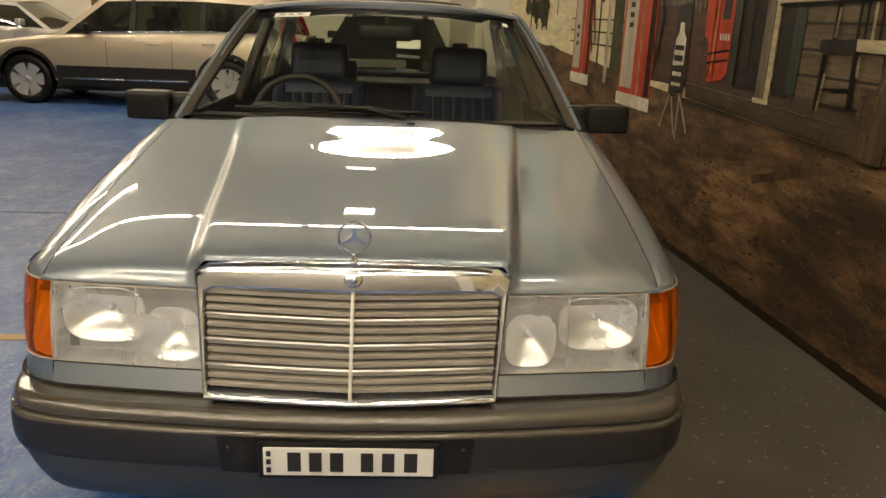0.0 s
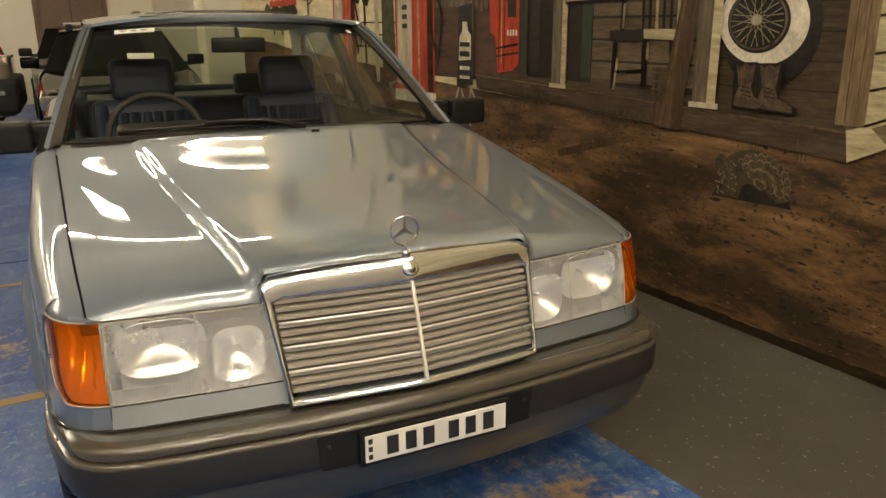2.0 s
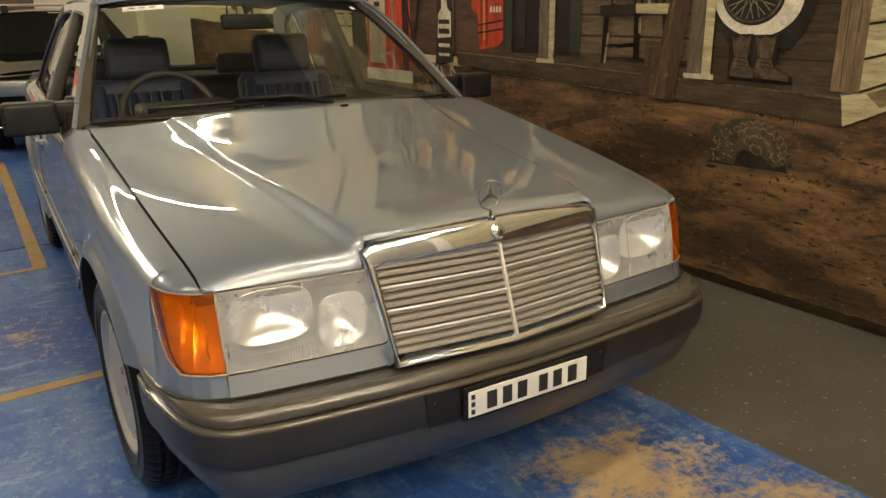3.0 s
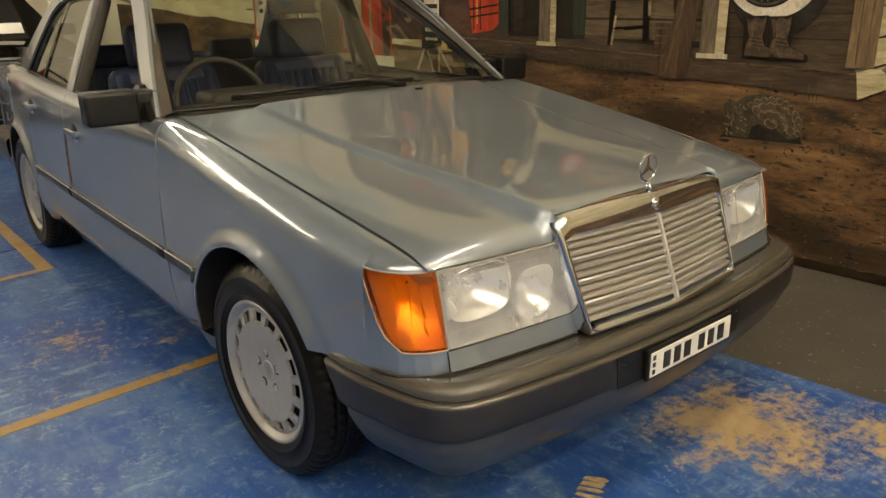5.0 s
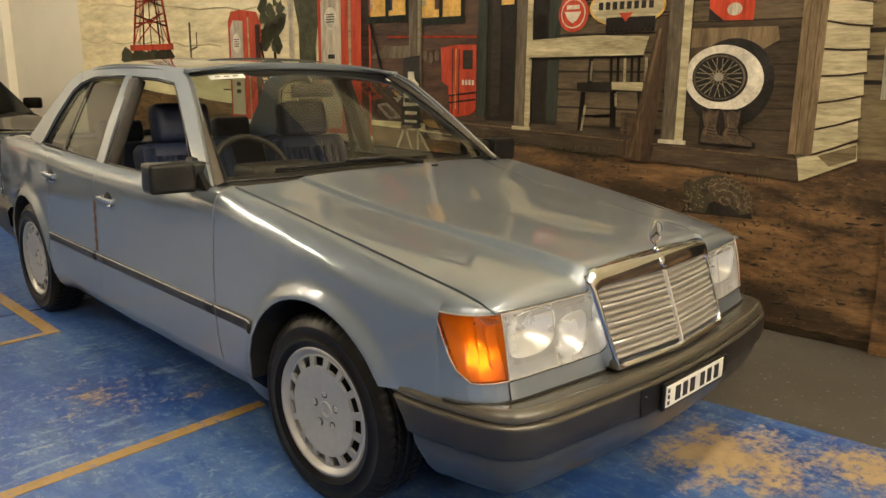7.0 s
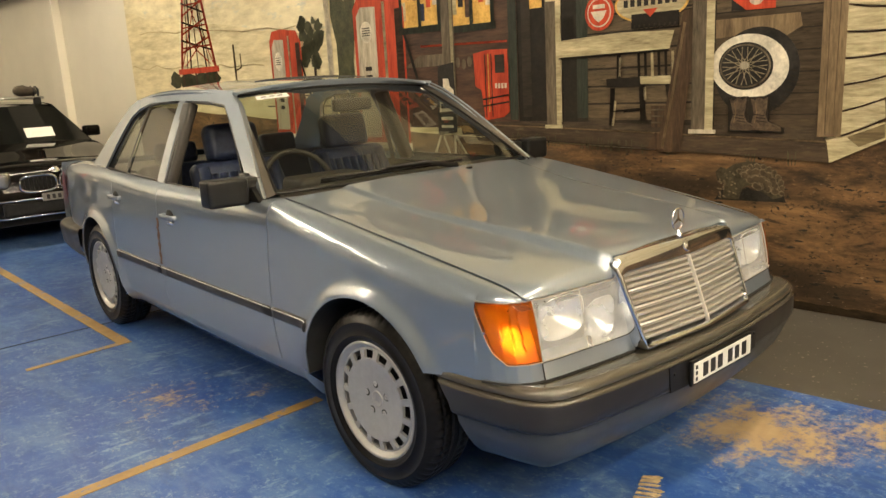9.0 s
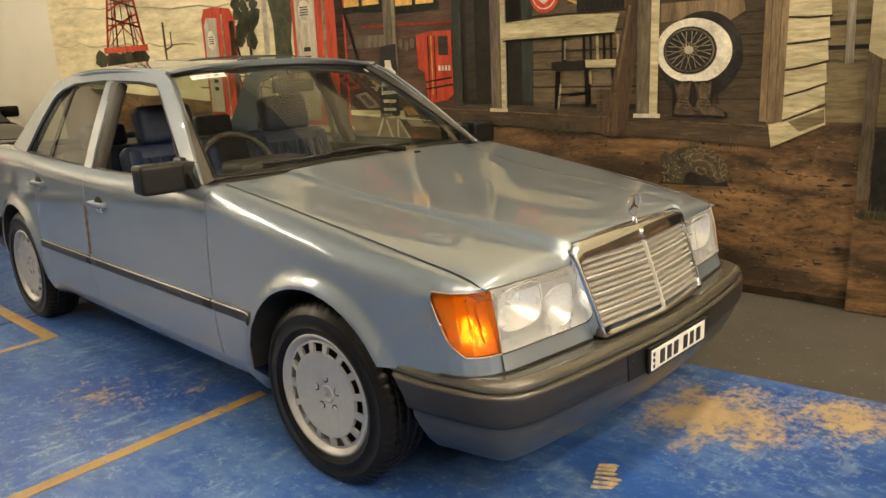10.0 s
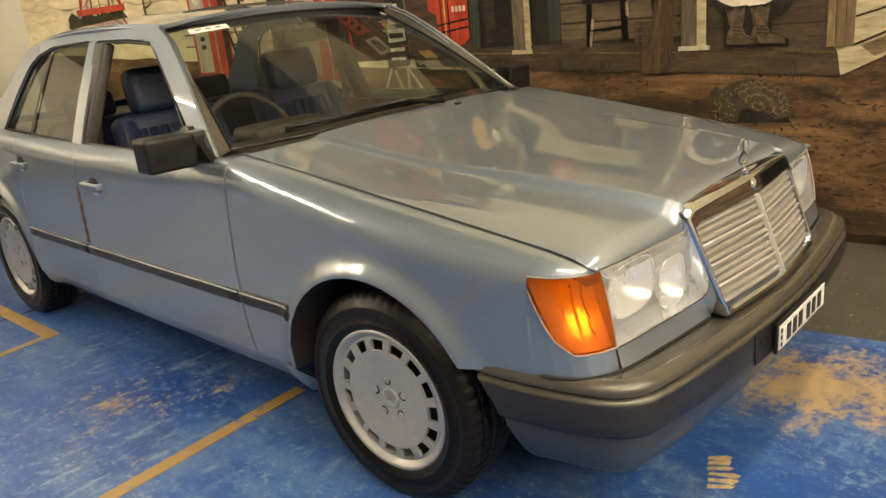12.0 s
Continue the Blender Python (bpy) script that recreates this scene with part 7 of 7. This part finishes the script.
    for s in (-1, 1):
        for c in axles:
            mm = m @ Matrix.Translation((s * (hw - 0.11), c, R)) @ Matrix.Diagonal((s, 1, 1, 1))
            t = part("tyre", lathe(bmesh.new(), [(R * 0.66, -0.10), (R * 0.9, -0.11), (R, -0.08), (R, 0.075), (R * 0.93, 0.105), (R * 0.70, 0.105), (R * 0.66, 0.09)], 40, mm), RUBBER, car)
            rim = part("rim", lathe(bmesh.new(), [(R * 0.68, 0.10), (R * 0.66, 0.085), (R * 0.63, 0.06), (R * 0.62, -0.05)], 40, mm), ALLOY, t)
            part("brake", lathe(bmesh.new(), [(0.0, 0.0), (R * 0.63, 0.0)], 24, mm), DARK, t)
            for k in range(spokes):
                a = 2 * math.pi * k / spokes
                u, w = Vector((0, math.cos(a), math.sin(a))), Vector((0, -math.sin(a), math.cos(a)))
                bm = bmesh.new()
                pts = [u * 0.03 + w * 0.040, u * R * 0.66 + w * 0.092 * R / 0.34, u * R * 0.66 - w * 0.092 * R / 0.34, u * 0.03 - w * 0.040]
                a4 = [bm.verts.new(mm @ (p + Vector((0.082 if i in (0, 3) else 0.092, 0, 0)))) for i, p in enumerate(pts)]
                b4 = [bm.verts.new(mm @ (p + Vector((0.05, 0, 0)))) for p in pts]
                bm.faces.new(a4), bm.faces.new(b4[::-1])
                for i in range(4):
                    bm.faces.new((a4[i], a4[(i + 1) % 4], b4[(i + 1) % 4], b4[i]))
                part("spoke", bm, ALLOY, rim, smooth=False)
            part("hub", lathe(bmesh.new(), [(0.0, 0.10), (0.03, 0.098), (0.045, 0.085)], 16, mm), ALLOY, rim)
            # arch lip
            arc = [(c + (R + 0.052) * math.cos(q), R + (R + 0.052) * math.sin(q)) for q in [math.pi * (0.02 + 0.96 * i / 20) for i in range(21)]]
            arc2 = [(c + (R + 0.10) * math.cos(q), R + (R + 0.10) * math.sin(q)) for q in [math.pi * (0.02 + 0.96 * i / 20) for i in range(21)]]
            bm = bmesh.new()
            ribbon(bm, [P(s * (wide(y) * 1.012 + 0.008), y, z) for y, z in arc], [P(s * (wide(y) * 1.012 + 0.004), y, z) for y, z in arc2])
            ribbon(bm, [P(s * (wide(y) * 1.012 + 0.008), y, z) for y, z in arc], [P(s * hw * 0.6, y, z) for y, z in arc])
            part("wheel_arch", bm, clad or DARK, car)
        # mirrors and handles
        mp = P(s * (hw + 0.06), y0 + 0.45, top(y0 + 0.4) + 0.06)
        mi = part("door_mirror", box(bmesh.new(), mp, (0.20, 0.10, 0.13), m.to_3x3().to_4x4(), 0.035, 3), clad or paint_m, car)
        part("mirror_foot", box(bmesh.new(), P(s * (hw - 0.05), y0 + 0.45, top(y0 + 0.4) + 0.01), (0.12, 0.05, 0.05), m.to_3x3().to_4x4(), 0.01), CLADDING, mi)
        for f in (0.42, 0.66):
            y = y0 + (y1 - y0) * f
            part("door_handle", box(bmesh.new(), P(s * (wide(y) * 1.0 + 0.012), y, top(y) - 0.17), (0.03, 0.19, 0.035), m.to_3x3().to_4x4(), 0.01), paint_m, car)
        for f in (0.22, 0.50, 0.76):
            y = y0 + (y1 - y0) * f
            bm = tube(bmesh.new(), [P(s * (wide(y) * 1.004), y, 0.42), P(s * (wide(y) * 1.008), y, 0.60), P(s * (wide(y) * 0.995), y, top(y) - 0.12)], 0.004, 4)
            part("door_gap", bm, DARK, car)
    return car, P, wide, top


def estate():
    m = Matrix.Translation((-6.27, 9.80, 0)) @ Matrix.Rotation(-math.pi / 2, 4, "Z")
    L, W = 4.84, 1.86
    car, P, wide, top = other_car("estate_car", "champagne metallic estate car with black cladding and roof rails", m, CHAMPAGNE, L, W, 1.58, (0.93, 3.745), 0.345, (1.35, 4.62),
                                  ([0, 0.25, 1.3, 2.5, 3.8, 4.6, 4.84], [0.70, 0.80, 0.98, 1.04, 1.08, 1.08, 1.00]), None, (2.05, 4.42), None, [(0.015, 0.05), (0.97, 0.09)], CLADDING, pane=ESTATE_PANE)
    rot = m.to_3x3().to_4x4()
    for s in (-1, 1):
        bm = bmesh.new()
        for y0, y1 in ((1.36, 3.31),):
            ribbon(bm, [P(s * (wide(y) * 1.012 + 0.006), y, 0.55) for y in np.linspace(y0, y1, 12)], [P(s * (wide(y) * 1.0), y, 0.27) for y in np.linspace(y0, y1, 12)])
        part("sill_cladding", bm, CLADDING, car, "black sill cladding")
        for y0, y1 in ((1.45, 2.3), (2.33, 3.2)):
            part("bright_strip", tube(bmesh.new(), [P(s * (wide(y0) * 1.012 + 0.01), y0, 0.375), P(s * (wide(y1) * 1.012 + 0.01), y1, 0.375)], 0.019, 6), CHROME, car)
        part("roof_bar", tube(bmesh.new(), [P(s * 0.60, 2.15, 1.575), P(s * 0.61, 2.3, 1.62), P(s * 0.61, 3.3, 1.64), P(s * 0.60, 4.2, 1.615), P(s * 0.59, 4.38, 1.56)], 0.017, 8), CLADDING, car, "black roof rail")
        # tall tail lamp on the rear corner
        xs = lambda z: 0.925 if z < 1.0 else 0.925 - (z - 1.0) * 0.52
        bm = bmesh.new()
        prism(bm, [P(s * xs(z), y, z) for y, z in ((4.42, 1.50), (4.49, 1.50), (4.56, 1.30), (4.63, 1.12), (4.66, 0.88), (4.52, 0.88), (4.53, 1.04), (4.52, 1.16), (4.49, 1.28))], m.to_3x3() @ Vector((-s * 0.10, 0.07, 0)))
        part("tail_lamp", bm, TAIL_RED, car, "tall red tail lamp", smooth=False)
        part("fog_lamp", box(bmesh.new(), P(s * 0.76, 4.905, 0.60), (0.20, 0.04, 0.06), rot, 0.015), TAIL_RED, car)
        part("corner_reflector", box(bmesh.new(), P(s * 0.925, 4.70, 0.61), (0.02, 0.14, 0.05), rot, 0.006), LAMP_GLASS, car)
        part("headlamp", box(bmesh.new(), P(s * 0.66, 0.17, 0.68), (0.36, 0.20, 0.15), rot, 0.05, 3), LAMP_GLASS, car)
    part("rear_bumper", box(bmesh.new(), P(0, 4.66, 0.56), (1.84, 0.52, 0.44), rot, 0.07, 3), CLADDING, car, "black rear bumper and corner cladding")
    part("front_bumper", box(bmesh.new(), P(0, 0.06, 0.40), (1.60, 0.24, 0.28), rot, 0.06, 3), CLADDING, car)
    part("tailgate", box(bmesh.new(), P(0, 4.80, 0.86), (1.30, 0.08, 0.40), rot, 0.03), CHAMPAGNE, car)
    for s in (-1, 1):
        for y in (2.42, 3.40):
            bm = bmesh.new()
            prism(bm, [P(s * (wide(y) * 0.905), y - 0.04, 1.06), P(s * (wide(y) * 0.905), y + 0.04, 1.06), P(s * 0.66, y + 0.03, 1.48), P(s * 0.66, y - 0.03, 1.48)], m.to_3x3() @ Vector((s * 0.012, 0, 0)))
            part("window_post", bm, CLADDING, car, smooth=False)
        part("window_trim", tube(bmesh.new(), [P(s * (wide(y) * 0.915), y, top(y) - 0.005) for y in np.linspace(1.7, 4.4, 14)], 0.016, 6), CHROME, car, "bright window trim")
    # seat backs and headrests seen through the glass
    for y, back in ((2.62, 0.5), (3.50, 0.5)):
        for x in (-0.40, 0.40):
            st = part("seat_back", box(bmesh.new(), P(x, y, 1.06), (0.50, 0.14, 0.34), rot, 0.05, 3), CLADDING, car)
            part("headrest", box(bmesh.new(), P(x, y + 0.04, 1.32), (0.27, 0.09, 0.17), rot, 0.04, 3), CLADDING, st)
    part("dashboard", box(bmesh.new(), P(0, 1.75, 1.00), (1.40, 0.40, 0.12), rot, 0.04), CLADDING, car)
    part("load_cover", box(bmesh.new(), P(0, 4.10, 1.09), (1.30, 0.80, 0.03), rot, 0.01), CLADDING, car)
    part("spoiler", box(bmesh.new(), P(0, 4.50, 1.565), (1.15, 0.22, 0.035), rot, 0.012), CHAMPAGNE, car)
    part("rear_wiper", tube(bmesh.new(), [P(0.0, 4.76, 1.08), P(0.3, 4.74, 1.14)], 0.012, 6), CLADDING, car)


def hatchback():
    m = Matrix.Translation((-0.19, 6.15, 0))
    car, P, wide, top = other_car("black_car", "glossy black car with two chrome-edged grilles", m, BLACK_PAINT, 4.35, 1.76, 1.41, (0.80, 3.46), 0.315, (1.40, 3.95),
                                  ([0, 0.12, 0.5, 1.3, 2.4, 3.6, 4.2, 4.35], [0.64, 0.74, 0.80, 0.93, 0.95, 0.97, 0.96, 0.88]), None, (2.05, 3.35), None, [(0.02, 0.05), (0.48, 0.05), (0.97, 0.08)])
    for s in (-1, 1):
        ring = [P(s * 0.180 + 0.165 * math.copysign(abs(math.cos(a)) ** 0.6, math.cos(a)), -0.015, 0.610 + 0.080 * math.copysign(abs(math.sin(a)) ** 0.6, math.sin(a))) for a in [2 * math.pi * k / 28 for k in range(29)]]
        k = part("grille", tube(bmesh.new(), ring, 0.012, 8, False), CHROME, car, "chrome-edged grille opening")
        bm = bmesh.new()
        bm.faces.new([bm.verts.new(p + Vector((0, 0.006, 0))) for p in ring[:-1]])
        part("grille_mesh", bm, DARK, k)
        for q in range(7):
            part("grille_bar", box(bmesh.new(), P(s * 0.180 - 0.12 + q * 0.04, -0.012, 0.610), (0.006, 0.012, 0.12)), BLACK, k, smooth=False)
        h = part("headlamp", box(bmesh.new(), P(s * 0.60, 0.13, 0.665), (0.42, 0.26, 0.15), Matrix.Rotation(s * 0.42, 4, "Z"), 0.05, 3), LAMP_GLASS, car, "clear headlamp")
        for q in (-0.08, 0.08):
            mm = Matrix.Translation(P(s * (0.58 + q), 0.0 + 0.05 * (q > 0), 0.665)) @ Matrix.Rotation(-math.pi / 2 + s * 0.35, 4, "Z")
            part("lamp_ring", lathe(bmesh.new(), [(0.055, -0.01), (0.055, 0.02), (0.045, 0.024), (0.04, 0.01), (0.0, 0.0)], 20, mm), REFLECTOR, h)
        part("fog_lamp", lathe(bmesh.new(), [(0.05, -0.02), (0.05, 0.012), (0.035, 0.016), (0.0, 0.016)], 18, Matrix.Translation(P(s * 0.62, 0.03, 0.34)) @ Matrix.Rotation(-math.pi / 2, 4, "Z")), LAMP_GLASS, car)
    part("lower_grille", box(bmesh.new(), P(0, -0.02, 0.38), (1.05, 0.05, 0.13), None, 0.02), DARK, car)
    for z in (0.30, 0.465):
        part("bright_trim", tube(bmesh.new(), [P(-0.78, 0.12, z), P(-0.5, -0.03, z), P(0, -0.06, z), P(0.5, -0.03, z), P(0.78, 0.12, z)], 0.010, 6), CHROME, car)
    pl = part("number_plate", box(bmesh.new(), P(0, -0.075, 0.475), (0.36, 0.014, 0.075), None, 0.004), GREY_INK, car, "dim grey number plate", smooth=False)
    for k in range(6):
        part("plate_bar", box(bmesh.new(), P(-0.13 + k * 0.052, -0.084, 0.475), (0.03, 0.004, 0.045)), PLATE_BAR, pl, smooth=False)
    part("badge", lathe(bmesh.new(), [(0.0, 0.012), (0.03, 0.010), (0.042, 0.0)], 20, Matrix.Translation(P(0, 0.06, 0.725)) @ Matrix.Rotation(-math.pi / 2, 4, "Z") @ Matrix.Rotation(-0.8, 4, "Y")), CHROME, car, "round badge")
    rack = thing("roof_rack", (-0.19, 8.4, 1.38), "pale metal roof rack bar on the black car", "roof rack")
    part("bar", tube(bmesh.new(), [(-0.72, 8.4, 1.445), (-0.2, 8.4, 1.45), (0.37, 8.4, 1.44)], 0.016, 8), ALLOY, rack)
    for x in (-0.66, 0.29):
        part("foot", box(bmesh.new(), (x, 8.4, 1.392), (0.08, 0.09, 0.11), None, 0.02), CLADDING, rack)
    roll = thing("cloth_bundle", (0.17, 8.42, 1.45), "dark rolled bundle strapped on the roof rack", "bundle")
    bun = grid(lambda u, v: Vector((0.185 + 0.135 * math.sin(math.pi * v) ** 0.6 * math.cos(2 * math.pi * u), 8.45 + 0.16 * math.sin(math.pi * v) ** 0.6 * math.sin(2 * math.pi * u), 1.462 + 0.062 * (1 - math.cos(math.pi * v)) * (1 - 0.1 * math.cos(2 * math.pi * u)))), 24, 12)
    part("roll", bun, BUNDLE, roll)
    for x in (0.24, 0.29):
        part("strap", tube(bmesh.new(), [(x, 8.31, 1.46), (x + 0.01, 8.315, 1.54), (x + 0.005, 8.42, 1.575), (x, 8.56, 1.54)], 0.012, 6), CLADDING, roll)
    card = bmesh.new()
    box(card, P(0.26, 1.47, 1.05), (0.30, 0.006, 0.14), Matrix.Rotation(-0.75, 4, "X"))
    tagged(part("price_card", card, WHITE_CARD, smooth=False), "white paper card lying inside the windscreen", "paper card")


def dark_saloon():
    m = Matrix.Translation((-0.46, 10.75, 0))
    car, P, wide, top = other_car("dark_car", "dark charcoal car parked against the back wall", m, GREY_PAINT, 3.7, 1.68, 1.46, (0.72, 3.0), 0.30, (1.1, 3.4),
                                  ([0, 0.12, 0.5, 1.1, 2.0, 3.2, 3.6, 3.7], [0.64, 0.72, 0.80, 0.95, 0.97, 0.98, 0.95, 0.88]), None, (1.75, 3.1), None, [(0.02, 0.05), (0.5, 0.05), (0.97, 0.08)])
    for s in (-1, 1):
        part("headlamp", box(bmesh.new(), P(s * 0.58, 0.12, 0.66), (0.36, 0.24, 0.14), Matrix.Rotation(s * 0.42, 4, "Z"), 0.05, 3), LAMP_GLASS, car)
    part("bright_trim", tube(bmesh.new(), [P(-0.5, -0.01, 0.60), P(0, -0.04, 0.60), P(0.5, -0.01, 0.60)], 0.012, 6), CHROME, car)
    part("front_bumper", box(bmesh.new(), P(0, 0.06, 0.40), (1.50, 0.24, 0.24), None, 0.06, 3), GREY_PAINT, car)


def silver_car():
    m = Matrix.Translation((-4.85, 12.35, 0)) @ Matrix.Rotation(math.pi / 2, 4, "Z")
    car, P, wide, top = other_car("silver_car", "pale silver car parked behind the estate car", m, SILVER_PAINT, 4.3, 1.72, 1.44, (0.80, 3.4), 0.31, (1.30, 3.95),
                                  ([0, 0.12, 0.5, 1.3, 2.4, 3.6, 4.2, 4.3], [0.62, 0.74, 0.82, 0.97, 1.0, 1.0, 0.97, 0.88]), None, (1.95, 3.45), None, [(0.02, 0.05), (0.45, 0.06), (0.97, 0.08)], pane=ESTATE_PANE)
    for s in (-1, 1):
        part("headlamp", box(bmesh.new(), P(s * 0.58, 0.12, 0.66), (0.36, 0.24, 0.14), m.to_3x3().to_4x4(), 0.05, 3), LAMP_GLASS, car)


silver_car()
estate()
hatchback()
dark_saloon()
